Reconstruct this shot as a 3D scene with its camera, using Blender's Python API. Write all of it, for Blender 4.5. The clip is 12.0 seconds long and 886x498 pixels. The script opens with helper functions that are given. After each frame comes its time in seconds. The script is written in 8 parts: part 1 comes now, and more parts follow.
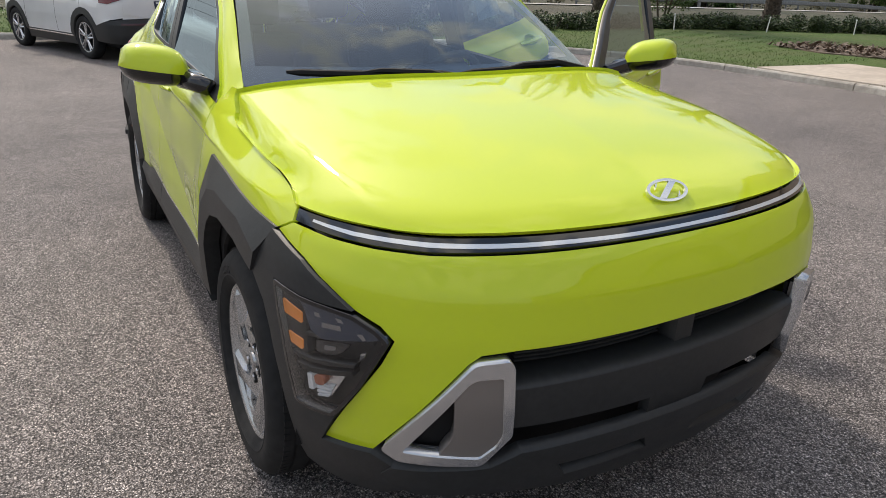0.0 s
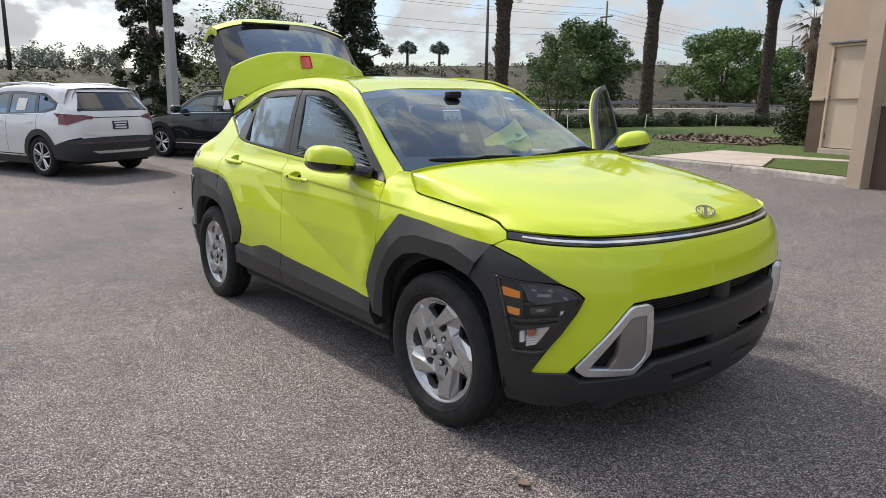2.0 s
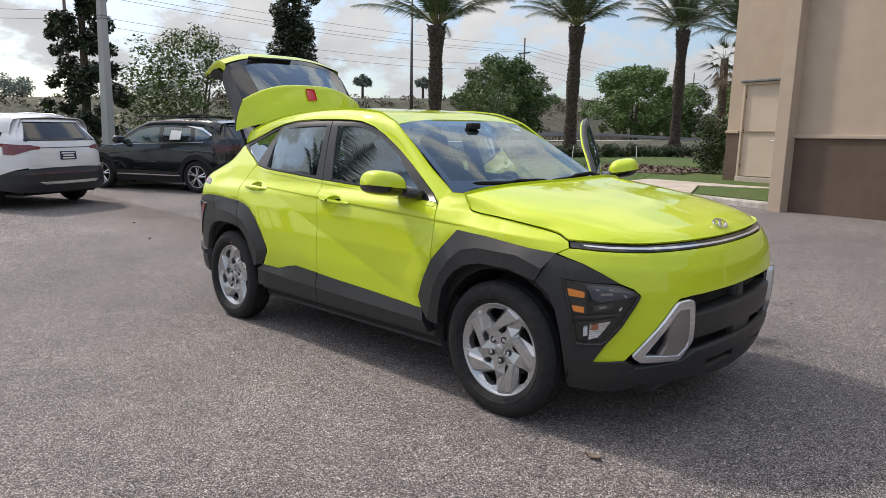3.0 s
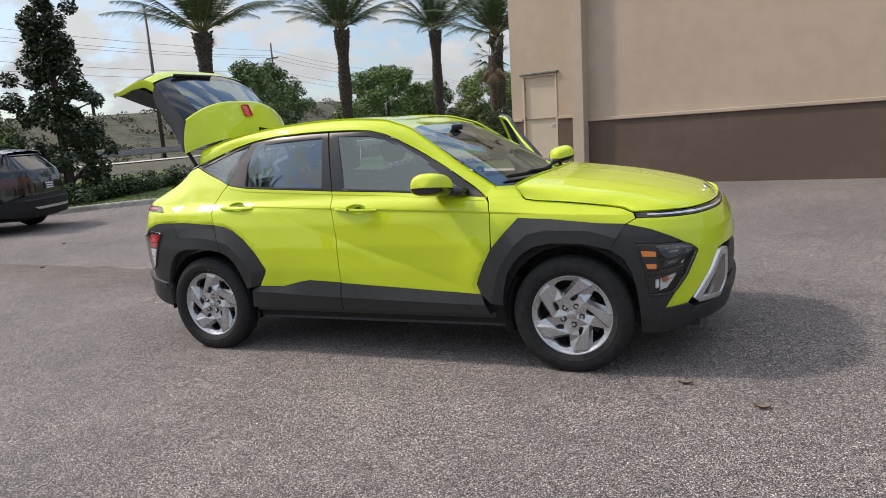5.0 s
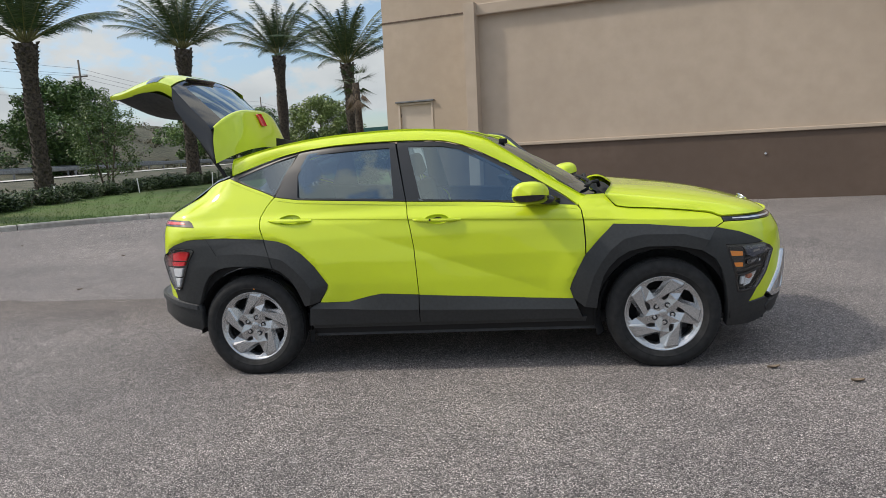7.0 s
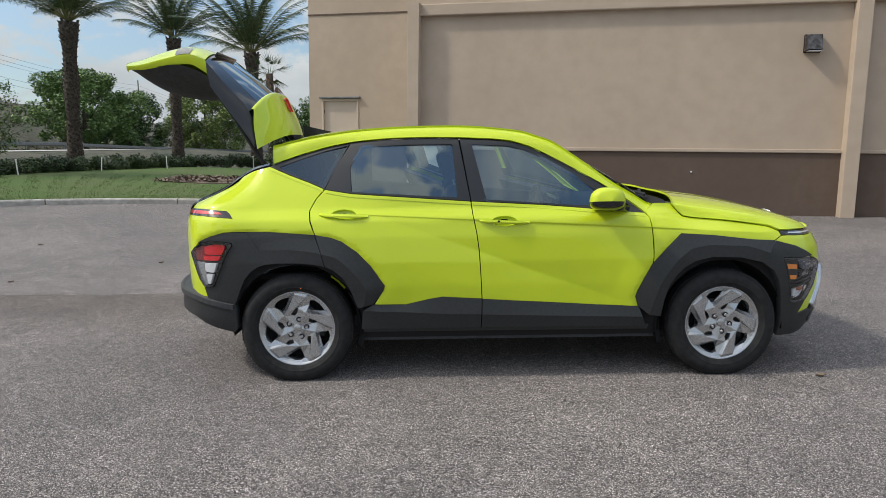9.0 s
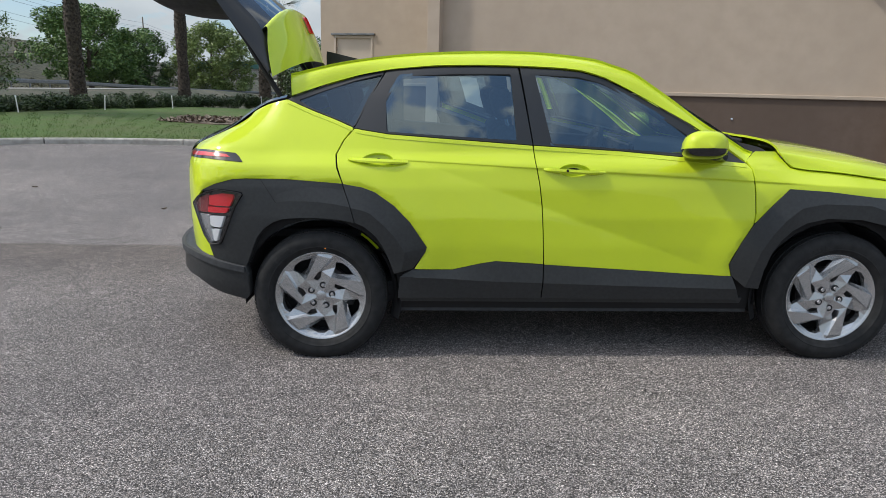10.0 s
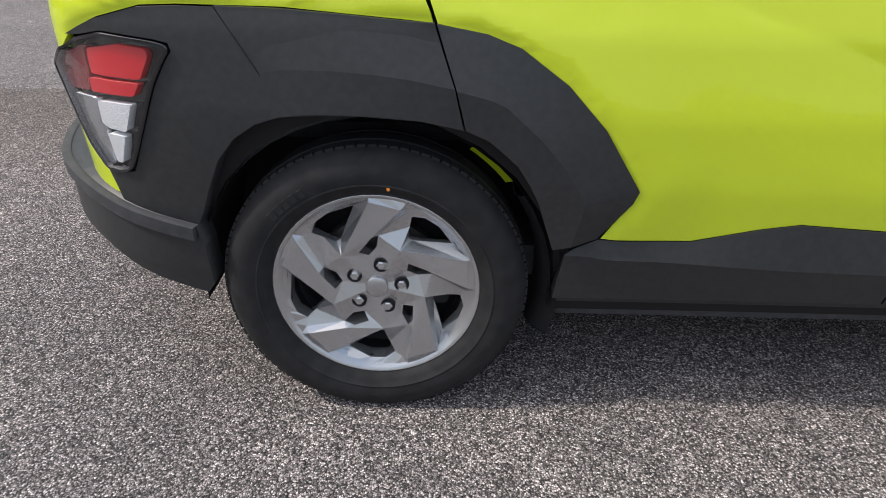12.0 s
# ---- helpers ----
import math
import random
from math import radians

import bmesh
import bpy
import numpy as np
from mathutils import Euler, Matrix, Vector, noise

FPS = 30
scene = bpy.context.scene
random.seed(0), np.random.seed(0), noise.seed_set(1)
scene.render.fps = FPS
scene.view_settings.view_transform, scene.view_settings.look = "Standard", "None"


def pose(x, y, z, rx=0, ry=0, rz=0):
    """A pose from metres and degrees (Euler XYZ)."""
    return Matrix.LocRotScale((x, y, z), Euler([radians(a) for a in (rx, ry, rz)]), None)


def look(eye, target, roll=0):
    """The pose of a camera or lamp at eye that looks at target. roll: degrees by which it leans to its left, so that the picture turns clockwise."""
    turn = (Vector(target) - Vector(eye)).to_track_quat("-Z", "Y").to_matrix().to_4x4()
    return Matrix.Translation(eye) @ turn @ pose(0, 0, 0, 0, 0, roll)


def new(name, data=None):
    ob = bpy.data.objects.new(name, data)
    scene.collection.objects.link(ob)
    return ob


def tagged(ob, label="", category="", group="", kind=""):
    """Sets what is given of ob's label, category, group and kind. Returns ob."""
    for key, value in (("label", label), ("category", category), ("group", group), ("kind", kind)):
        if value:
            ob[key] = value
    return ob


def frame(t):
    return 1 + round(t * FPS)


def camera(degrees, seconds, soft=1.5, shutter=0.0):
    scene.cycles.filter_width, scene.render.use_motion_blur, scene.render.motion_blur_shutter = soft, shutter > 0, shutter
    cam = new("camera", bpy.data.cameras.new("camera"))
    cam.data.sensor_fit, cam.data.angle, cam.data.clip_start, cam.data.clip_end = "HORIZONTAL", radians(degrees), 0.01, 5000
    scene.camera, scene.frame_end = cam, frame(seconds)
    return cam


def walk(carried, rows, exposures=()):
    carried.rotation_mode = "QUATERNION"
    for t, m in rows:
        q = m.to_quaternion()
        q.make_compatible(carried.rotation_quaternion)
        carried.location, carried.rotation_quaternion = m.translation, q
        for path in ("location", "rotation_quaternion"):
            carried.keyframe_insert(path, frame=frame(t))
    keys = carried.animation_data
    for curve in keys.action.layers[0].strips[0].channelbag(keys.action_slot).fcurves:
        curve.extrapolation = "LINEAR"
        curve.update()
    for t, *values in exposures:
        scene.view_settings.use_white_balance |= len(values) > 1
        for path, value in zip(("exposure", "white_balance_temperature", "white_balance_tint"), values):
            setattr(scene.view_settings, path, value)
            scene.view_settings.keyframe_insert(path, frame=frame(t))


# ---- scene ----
cam = camera(67.8, 12.0, soft=.5)
PATH = [
    (0, (3.11, -1.263, 1.354), (1.494, -0.305, 0.668), 3.1),
    (0.5, (3.293, -1.577, 1.363), (1.659, -0.574, 0.794), 2.1),
    (1, (3.377, -1.93, 1.352), (1.796, -0.802, 0.874), 1.6),
    (1.5, (3.432, -2.265, 1.337), (1.884, -1.074, 0.908), 1.5),
    (2, (3.484, -2.582, 1.324), (1.957, -1.349, 0.939), 0.9),
    (2.5, (3.451, -2.983, 1.295), (2.007, -1.642, 0.95), 0.9),
    (3, (3.341, -3.322, 1.294), (1.958, -1.906, 1.004), 0.9),
    (3.5, (3.117, -3.601, 1.297), (1.859, -2.059, 1.089), -0.1),
    (3.7, (3.021, -3.74, 1.299), (1.826, -2.152, 1.075), -0.5),
    (5.3, (1.952, -4.626, 1.336), (1.222, -2.789, 1.03), -4.4),
    (5.5, (1.801, -4.701, 1.335), (1.118, -2.845, 1.036), -4.0),
    (6, (1.407, -4.812, 1.327), (0.849, -2.913, 1.042), -4.0),
    (6.5, (0.991, -4.958, 1.335), (0.585, -3.016, 1.078), -3.9),
    (7, (0.617, -4.976, 1.325), (0.317, -3.014, 1.072), -3.8),
    (7.2, (0.467, -4.974, 1.321), (0.208, -3.008, 1.062), -3.0),
    (9, (-0.535, -4.872, 1.34), (-0.48, -2.889, 1.082), -0.4),
    (9.5, (-0.661, -4.63, 1.307), (-0.569, -2.657, 0.995), -0.7),
    (10, (-0.754, -4.156, 1.285), (-0.722, -2.201, 0.868), 0.5),
    (10.5, (-0.881, -3.656, 1.275), (-0.905, -1.727, 0.747), -1.2),
    (11, (-0.973, -3.127, 1.225), (-1.006, -1.217, 0.633), -0.6),
    (11.5, (-1.084, -2.621, 1.13), (-1.12, -0.758, 0.405), 2.1),
    (12, (-1.179, -2.131, 1.129), (-1.182, -0.375, 0.172), 1.3),
]
walk(cam, [(t, look(eye, target, roll)) for t, eye, target, roll in PATH],
     exposures=((0, .58, 6720, 10), (1.5, .68, 6620, 11), (3.5, .68, 6560, 11), (5.5, .66, 6560, 10), (6.5, .63, 6450, 8), (9.5, .58, 6280, 6), (10.3, .62, 6040, 6), (11, .73, 6090, 9), (12, .82, 6320, 10)))

# sun and sky
world = bpy.data.worlds.new("sky")
scene.world = world
world.use_nodes = True
SUN = Vector((-1.45, -.20, 1.6)).normalized()


def build_sky():
    nt = world.node_tree
    n, l = nt.nodes, nt.links
    n.clear()
    sky = n.new("ShaderNodeTexSky")
    sky.sky_type, sky.sun_disc = "NISHITA", False
    sky.sun_elevation, sky.sun_rotation = math.asin(SUN.z), math.atan2(SUN.x, SUN.y)
    sky.dust_density, sky.air_density, sky.ozone_density = 1.5, 1.0, .5
    co = n.new("ShaderNodeTexCoord")
    sep = n.new("ShaderNodeSeparateXYZ")
    l.new(co.outputs["Generated"], sep.inputs[0])
    # clouds on a flat layer overhead: direction divided by its height
    zc = n.new("ShaderNodeMath")
    zc.operation, zc.inputs[1].default_value = "MAXIMUM", .0
    l.new(sep.outputs[2], zc.inputs[0])
    za = n.new("ShaderNodeMath")
    za.operation, za.inputs[1].default_value = "ADD", .50
    l.new(zc.outputs[0], za.inputs[0])
    div = n.new("ShaderNodeVectorMath")
    div.operation = "DIVIDE"
    l.new(co.outputs["Generated"], div.inputs[0])
    comb = n.new("ShaderNodeCombineXYZ")
    for i in range(3):
        l.new(za.outputs[0], comb.inputs[i])
    l.new(comb.outputs[0], div.inputs[1])
    no = n.new("ShaderNodeTexNoise")
    no.inputs["Scale"].default_value, no.inputs["Detail"].default_value, no.inputs["Roughness"].default_value = 6.2, 9, .56
    sh = n.new("ShaderNodeVectorMath")
    sh.operation, sh.inputs[1].default_value = "ADD", (3.7, 1.3, .4)
    l.new(div.outputs[0], sh.inputs[0])
    l.new(sh.outputs[0], no.inputs["Vector"])
    # thicker cloud towards the horizon
    low = n.new("ShaderNodeMapRange")
    low.inputs[1].default_value, low.inputs[2].default_value, low.inputs[3].default_value, low.inputs[4].default_value = .05, .45, .075, .01
    l.new(zc.outputs[0], low.inputs[0])
    cover = n.new("ShaderNodeMath")
    cover.operation = "ADD"
    l.new(low.outputs[0], cover.inputs[0])
    l.new(no.outputs["Fac"], cover.inputs[1])
    ramp = n.new("ShaderNodeValToRGB")
    ramp.color_ramp.elements[0].position, ramp.color_ramp.elements[1].position = .495, .585
    l.new(cover.outputs[0], ramp.inputs[0])
    no2 = n.new("ShaderNodeTexNoise")
    no2.inputs["Scale"].default_value, no2.inputs["Detail"].default_value = 7.0, 7
    l.new(div.outputs[0], no2.inputs["Vector"])
    cr = n.new("ShaderNodeValToRGB")
    cr.color_ramp.elements[0].position, cr.color_ramp.elements[1].position = .3, .7
    cr.color_ramp.elements[0].color, cr.color_ramp.elements[1].color = (3.8, 4.0, 4.2, 1), (4.8, 4.9, 5.0, 1)
    l.new(no2.outputs["Fac"], cr.inputs[0])
    mix = n.new("ShaderNodeMixRGB")
    l.new(ramp.outputs[0], mix.inputs[0])
    l.new(sky.outputs[0], mix.inputs[1])
    l.new(cr.outputs[0], mix.inputs[2])
    # an overcast-like rise in brightness from the horizon to the zenith
    rise = n.new("ShaderNodeMapRange")
    rise.inputs[1].default_value, rise.inputs[2].default_value = .12, .9
    l.new(zc.outputs[0], rise.inputs[0])
    tone = n.new("ShaderNodeMixRGB")
    tone.inputs[1].default_value, tone.inputs[2].default_value = (.65, .65, .65, 1), (1.60, 1.50, 1.37, 1)
    l.new(rise.outputs[0], tone.inputs[0])
    mixed = mix
    mix = n.new("ShaderNodeMixRGB")
    mix.blend_type, mix.inputs[0].default_value = "MULTIPLY", 1
    l.new(mixed.outputs[0], mix.inputs[1])
    l.new(tone.outputs[0], mix.inputs[2])
    bg = n.new("ShaderNodeBackground")
    bg.inputs[1].default_value = .136
    l.new(mix.outputs[0], bg.inputs[0])
    out = n.new("ShaderNodeOutputWorld")
    l.new(bg.outputs[0], out.inputs[0])


build_sky()
sun = new("sun", bpy.data.lights.new("sun", "SUN"))
sun.data.energy, sun.data.angle, sun.data.color = 1.6, radians(4), (1, .915, .81)
sun.matrix_world = look(SUN * 50, (0, 0, 0))


# ---- materials ----
def material(name, color=(.5, .5, .5), rough=.5, metal=0.0, coat=0.0, spec=.5):
    m = bpy.data.materials.new(name)
    m.use_nodes = True
    b = m.node_tree.nodes["Principled BSDF"]
    b.inputs["Base Color"].default_value = (*color, 1)
    b.inputs["Roughness"].default_value, b.inputs["Metallic"].default_value = rough, metal
    b.inputs["Coat Weight"].default_value, b.inputs["Specular IOR Level"].default_value = coat, spec
    b.inputs["Coat Roughness"].default_value = .03
    return m


def mix_noise(m, dark, light, scale, detail=6, lo=.35, hi=.65, kind="noise", coords="Object", stretch=(1, 1, 1), second=None):
    """Base colour from a noise between two colours; second: (colour, scale, amount) lays large stains over it."""
    nt = m.node_tree
    n, l = nt.nodes, nt.links
    b = n["Principled BSDF"]
    co = n.new("ShaderNodeTexCoord")
    mp = n.new("ShaderNodeMapping")
    mp.inputs["Scale"].default_value = stretch
    l.new(co.outputs[coords], mp.inputs[0])
    if kind == "noise":
        t = n.new("ShaderNodeTexNoise")
        t.inputs["Detail"].default_value = detail
        fac = t.outputs["Fac"]
    else:
        t = n.new("ShaderNodeTexVoronoi")
        fac = t.outputs["Color"]
    t.inputs["Scale"].default_value = scale
    l.new(mp.outputs[0], t.inputs["Vector"])
    r = n.new("ShaderNodeValToRGB")
    r.color_ramp.elements[0].position, r.color_ramp.elements[1].position = lo, hi
    r.color_ramp.elements[0].color, r.color_ramp.elements[1].color = (*dark, 1), (*light, 1)
    l.new(fac, r.inputs[0])
    last = r.outputs[0]
    if second:
        t2 = n.new("ShaderNodeTexNoise")
        t2.inputs["Scale"].default_value, t2.inputs["Detail"].default_value = second[1], 5
        l.new(mp.outputs[0], t2.inputs["Vector"])
        r2 = n.new("ShaderNodeValToRGB")
        r2.color_ramp.elements[0].position, r2.color_ramp.elements[1].position = .42, .62
        r2.color_ramp.elements[0].color, r2.color_ramp.elements[1].color = (0, 0, 0, 1), (second[2],) * 3 + (1,)
        l.new(t2.outputs["Fac"], r2.inputs[0])
        mx = n.new("ShaderNodeMixRGB")
        l.new(r2.outputs[0], mx.inputs[0])
        l.new(last, mx.inputs[1])
        mx.inputs[2].default_value = (*second[0], 1)
        last = mx.outputs[0]
    l.new(last, b.inputs["Base Color"])
    return m


def relief(m, scale, strength, distance=.01, detail=5, kind="noise"):
    nt = m.node_tree
    n, l = nt.nodes, nt.links
    co = n.new("ShaderNodeTexCoord")
    t = n.new("ShaderNodeTexNoise" if kind == "noise" else "ShaderNodeTexVoronoi")
    if kind == "noise":
        t.inputs["Detail"].default_value = detail
    t.inputs["Scale"].default_value = scale
    l.new(co.outputs["Object"], t.inputs["Vector"])
    b = n.new("ShaderNodeBump")
    b.inputs["Strength"].default_value, b.inputs["Distance"].default_value = strength, distance
    l.new(t.outputs["Fac" if kind == "noise" else "Distance"], b.inputs["Height"])
    l.new(b.outputs[0], n["Principled BSDF"].inputs["Normal"])
    return m


def random_tint(m, dark, light):
    """Colour varied from leaf to leaf."""
    nt = m.node_tree
    g = nt.nodes.new("ShaderNodeNewGeometry")
    r = nt.nodes.new("ShaderNodeValToRGB")
    r.color_ramp.elements[0].color, r.color_ramp.elements[1].color = (*dark, 1), (*light, 1)
    nt.links.new(g.outputs["Random Per Island"], r.inputs[0])
    nt.links.new(r.outputs[0], nt.nodes["Principled BSDF"].inputs["Base Color"])
    return m


def glass(name, tint, gloss=.06, rough=.0, sheen=(1, 1, 1)):
    """A clear pane: tinted see-through, with a mirror gloss that grows towards a glancing view."""
    m = bpy.data.materials.new(name)
    m.use_nodes = True
    nt = m.node_tree
    n, l = nt.nodes, nt.links
    n.clear()
    tr, gl, lw = n.new("ShaderNodeBsdfTransparent"), n.new("ShaderNodeBsdfGlossy"), n.new("ShaderNodeLayerWeight")
    tr.inputs[0].default_value, gl.inputs["Roughness"].default_value, lw.inputs[0].default_value = (*tint, 1), rough, .5
    gl.inputs["Color"].default_value = (*sheen, 1)
    po, ma = n.new("ShaderNodeMath"), n.new("ShaderNodeMath")
    po.operation, po.inputs[1].default_value = "POWER", 3.8
    l.new(lw.outputs["Facing"], po.inputs[0])
    ma.operation, ma.inputs[1].default_value, ma.inputs[2].default_value = "MULTIPLY_ADD", 1 - gloss, gloss
    l.new(po.outputs[0], ma.inputs[0])
    mx, out = n.new("ShaderNodeMixShader"), n.new("ShaderNodeOutputMaterial")
    l.new(ma.outputs[0], mx.inputs[0])
    l.new(tr.outputs[0], mx.inputs[1])
    l.new(gl.outputs[0], mx.inputs[2])
    l.new(mx.outputs[0], out.inputs[0])
    return m


LIME = material("lime_paint", (.58, .70, .022), .55, 0, 1.0, .12)
mix_noise(LIME, (.565, .685, .019), (.595, .715, .025), 900, 2)
CLAD = relief(mix_noise(material("grey_plastic", rough=.46, spec=.45), (.0200, .0214, .0228), (.0262, .0280, .0296), 60), 900, .12, .002)
DARK = material("matt_black", (.005, .005, .006), .8)
GLOSSBLACK = material("gloss_black", (.008, .008, .01), .12, 0, .6)
RUBBER = relief(mix_noise(material("rubber", rough=.75, spec=.28), (.0140, .0144, .0152), (.0225, .0230, .0242), 25), 160, .15, .004)
FRAMEBLACK = relief(material("satin_frame_black", (.020, .021, .024), .34, 0, 0, .5), 500, .05, .001)
SILVER = relief(material("silver_paint", (.60, .61, .63), .24, .85), 700, .03, .001)
RIMPAINT = relief(material("rim_paint", (.50, .505, .515), .27, .80), 700, .03, .001)
CHROME = material("chrome", (.75, .76, .78), .12, 1.0)
STEEL = mix_noise(material("dark_steel", (.12, .12, .13), .45, .8), (.05, .045, .04), (.16, .15, .15), 12)
CARGLASS = glass("car_glass", (.30, .42, .49), .17, sheen=(.74, .88, .96))
SCREENGLASS = glass("screen_glass", (.68, .79, .83), .10, sheen=(.80, .90, .95))
QUARTERGLASS = glass("quarter_glass", (.26, .38, .46), .09, sheen=(.70, .86, .97))
PRIVACY = glass("privacy_glass", (.26, .32, .36), .20, sheen=(.75, .88, .97))
LENS = glass("lamp_lens", (.95, .96, .97), .045)
AMBER = relief(material("amber_reflector", (.90, .27, .015), .3, 0, 1), 260, .3, .003, kind="voronoi")
REDLENS = material("red_lens", (.62, .012, .022), .16, 0, 1)
WHITELENS = relief(material("white_lens", (.72, .73, .75), .22, 0, 1), 220, .35, .004, kind="voronoi")
LEDSTRIP = material("clear_light_strip", (.82, .84, .86), .15, .2, 1)
TRIM = relief(mix_noise(material("grey_trim", rough=.8), (.030, .032, .036), (.046, .048, .052), 30), 400, .2, .002)
CLOTH = relief(mix_noise(material("seat_cloth", rough=.9), (.022, .025, .030), (.040, .044, .050), 90), 500, .3, .002)
WHITEPAINT = material("white_paint", (.78, .79, .80), .3, 0, 1)
mix_noise(WHITEPAINT, (.76, .77, .78), (.80, .81, .82), 3)
BLACKPAINT = material("dark_green_paint", (.005, .009, .011), .18, 0, 1, .3)
mix_noise(BLACKPAINT, (.004, .007, .009), (.007, .011, .013), 4)
PAPER = mix_noise(material("paper", rough=.9), (.74, .74, .72), (.82, .82, .80), 8)
BLUEPLATE = material("dealer_plate", (.015, .022, .06), .4)



def asphalt():
    """Chip seal: stones of mixed grey, buff and dark in a dark binder, with wide paler and darker patches."""
    m = material("asphalt", rough=.85)
    n, l = m.node_tree.nodes, m.node_tree.links
    co = n.new("ShaderNodeTexCoord")
    vo = n.new("ShaderNodeTexVoronoi")
    vo.inputs["Scale"].default_value, vo.inputs["Randomness"].default_value = 225, 1
    l.new(co.outputs["Object"], vo.inputs["Vector"])
    se = n.new("ShaderNodeSeparateColor")
    l.new(vo.outputs["Color"], se.inputs[0])
    r = n.new("ShaderNodeValToRGB")
    el = r.color_ramp.elements
    el[0].position, el[0].color = 0, (.029, .0275, .028, 1)
    el[1].position, el[1].color = 1, (.62, .585, .585, 1)
    for p, c in ((.30, (.106, .0985, .0995, 1)), (.55, (.210, .194, .193, 1)), (.82, (.350, .323, .321, 1))):
        e = el.new(p)
        e.color = c
    l.new(se.outputs[0], r.inputs[0])
    gap = n.new("ShaderNodeMapRange")
    gap.inputs[1].default_value, gap.inputs[2].default_value, gap.inputs[3].default_value, gap.inputs[4].default_value = .30, .75, 1.08, .30
    l.new(vo.outputs["Distance"], gap.inputs[0])
    mu = n.new("ShaderNodeMixRGB")
    mu.blend_type = "MULTIPLY"
    mu.inputs[0].default_value = 1
    l.new(r.outputs[0], mu.inputs[1])
    l.new(gap.outputs[0], mu.inputs[2])
    last = mu.outputs[0]
    for scale, lo, hi, a, b in ((.35, .35, .68, (.90, .89, .885, 1), (1.29, 1.26, 1.215, 1)), (2.6, .3, .7, (.90, .90, .89, 1), (1.11, 1.10, 1.08, 1)), (15, .38, .62, (.91, .91, .91, 1), (1.10, 1.09, 1.09, 1)), (38, .36, .64, (.86, .86, .86, 1), (1.14, 1.14, 1.14, 1)), (120, .40, .60, (.60, .60, .60, 1), (1.41, 1.41, 1.41, 1))):
        t = n.new("ShaderNodeTexNoise")
        t.inputs["Scale"].default_value, t.inputs["Detail"].default_value = scale, 6
        l.new(co.outputs["Object"], t.inputs["Vector"])
        q = n.new("ShaderNodeValToRGB")
        q.color_ramp.elements[0].position, q.color_ramp.elements[1].position = lo, hi
        q.color_ramp.elements[0].color, q.color_ramp.elements[1].color = a, b
        l.new(t.outputs["Fac"], q.inputs[0])
        mm = n.new("ShaderNodeMixRGB")
        mm.blend_type = "MULTIPLY"
        mm.inputs[0].default_value = 1
        l.new(last, mm.inputs[1])
        l.new(q.outputs[0], mm.inputs[2])
        last = mm.outputs[0]
    # the edge of an older, browner strip of paving
    xyz, wob, yy = n.new("ShaderNodeSeparateXYZ"), n.new("ShaderNodeTexNoise"), n.new("ShaderNodeMath")
    l.new(co.outputs["Object"], xyz.inputs[0])
    l.new(co.outputs["Object"], wob.inputs["Vector"])
    wob.inputs["Scale"].default_value = 2.2
    yy.operation, yy.inputs[1].default_value = "MULTIPLY_ADD", .22
    l.new(wob.outputs["Fac"], yy.inputs[0])
    l.new(xyz.outputs[1], yy.inputs[2])
    strip = None
    for src, ends in ((yy.outputs[0], (1.66, 1.70, 1, 0)), (yy.outputs[0], (.0, 1.5, 0, 1)), (xyz.outputs[0], (-2.9, -2.2, 1, 0))):
        mr = n.new("ShaderNodeMapRange")
        mr.interpolation_type = "SMOOTHSTEP"
        for i, v in enumerate(ends):
            mr.inputs[i + 1].default_value = v
        l.new(src, mr.inputs[0])
        if strip is None:
            strip = mr.outputs[0]
        else:
            times = n.new("ShaderNodeMath")
            times.operation = "MULTIPLY"
            l.new(strip, times.inputs[0])
            l.new(mr.outputs[0], times.inputs[1])
            strip = times.outputs[0]
    old = n.new("ShaderNodeMixRGB")
    old.blend_type, old.inputs[2].default_value = "MULTIPLY", (.70, .66, .62, 1)
    l.new(strip, old.inputs[0])
    l.new(last, old.inputs[1])
    l.new(old.outputs[0], n["Principled BSDF"].inputs["Base Color"])
    bu = n.new("ShaderNodeBump")
    bu.inputs["Strength"].default_value, bu.inputs["Distance"].default_value, bu.invert = .7, .004, True
    l.new(vo.outputs["Distance"], bu.inputs["Height"])
    l.new(bu.outputs[0], n["Principled BSDF"].inputs["Normal"])
    return m


ASPHALT = asphalt()
CONCRETE = relief(mix_noise(material("concrete", rough=.85), (.36, .34, .31), (.50, .48, .44), 9, second=((.22, .20, .17), 1.1, .55)), 60, .3, .006)
WALKWAY = relief(mix_noise(material("walkway_concrete", rough=.85), (.46, .41, .35), (.56, .50, .43), 7, second=((.36, .31, .26), .9, .5)), 60, .25, .006)
TAN = relief(mix_noise(material("tan_stucco", rough=.9), (.450, .362, .278), (.490, .398, .310), 3, second=((.410, .330, .254), .45, .55)), 130, .35, .006)
BROWN = relief(mix_noise(material("brown_stucco", rough=.9), (.112, .078, .058), (.132, .094, .072), 4, second=((.099, .070, .053), .5, .6)), 130, .35, .006)
DOORPAINT = mix_noise(material("cream_door_paint", rough=.55), (.50, .42, .34), (.54, .455, .37), 2)
SOIL = relief(mix_noise(material("lawn", rough=.95), (.042, .092, .012), (.088, .140, .026), 14, second=((.10, .105, .04), .7, .5)), 60, .6, .03)
MEADOW = relief(mix_noise(material("embankment_grass", rough=.95), (.036, .044, .026), (.090, .090, .057), 1.1, detail=10, lo=.40, hi=.62, second=((.105, .095, .068), .16, .7)), 5, .8, .2)
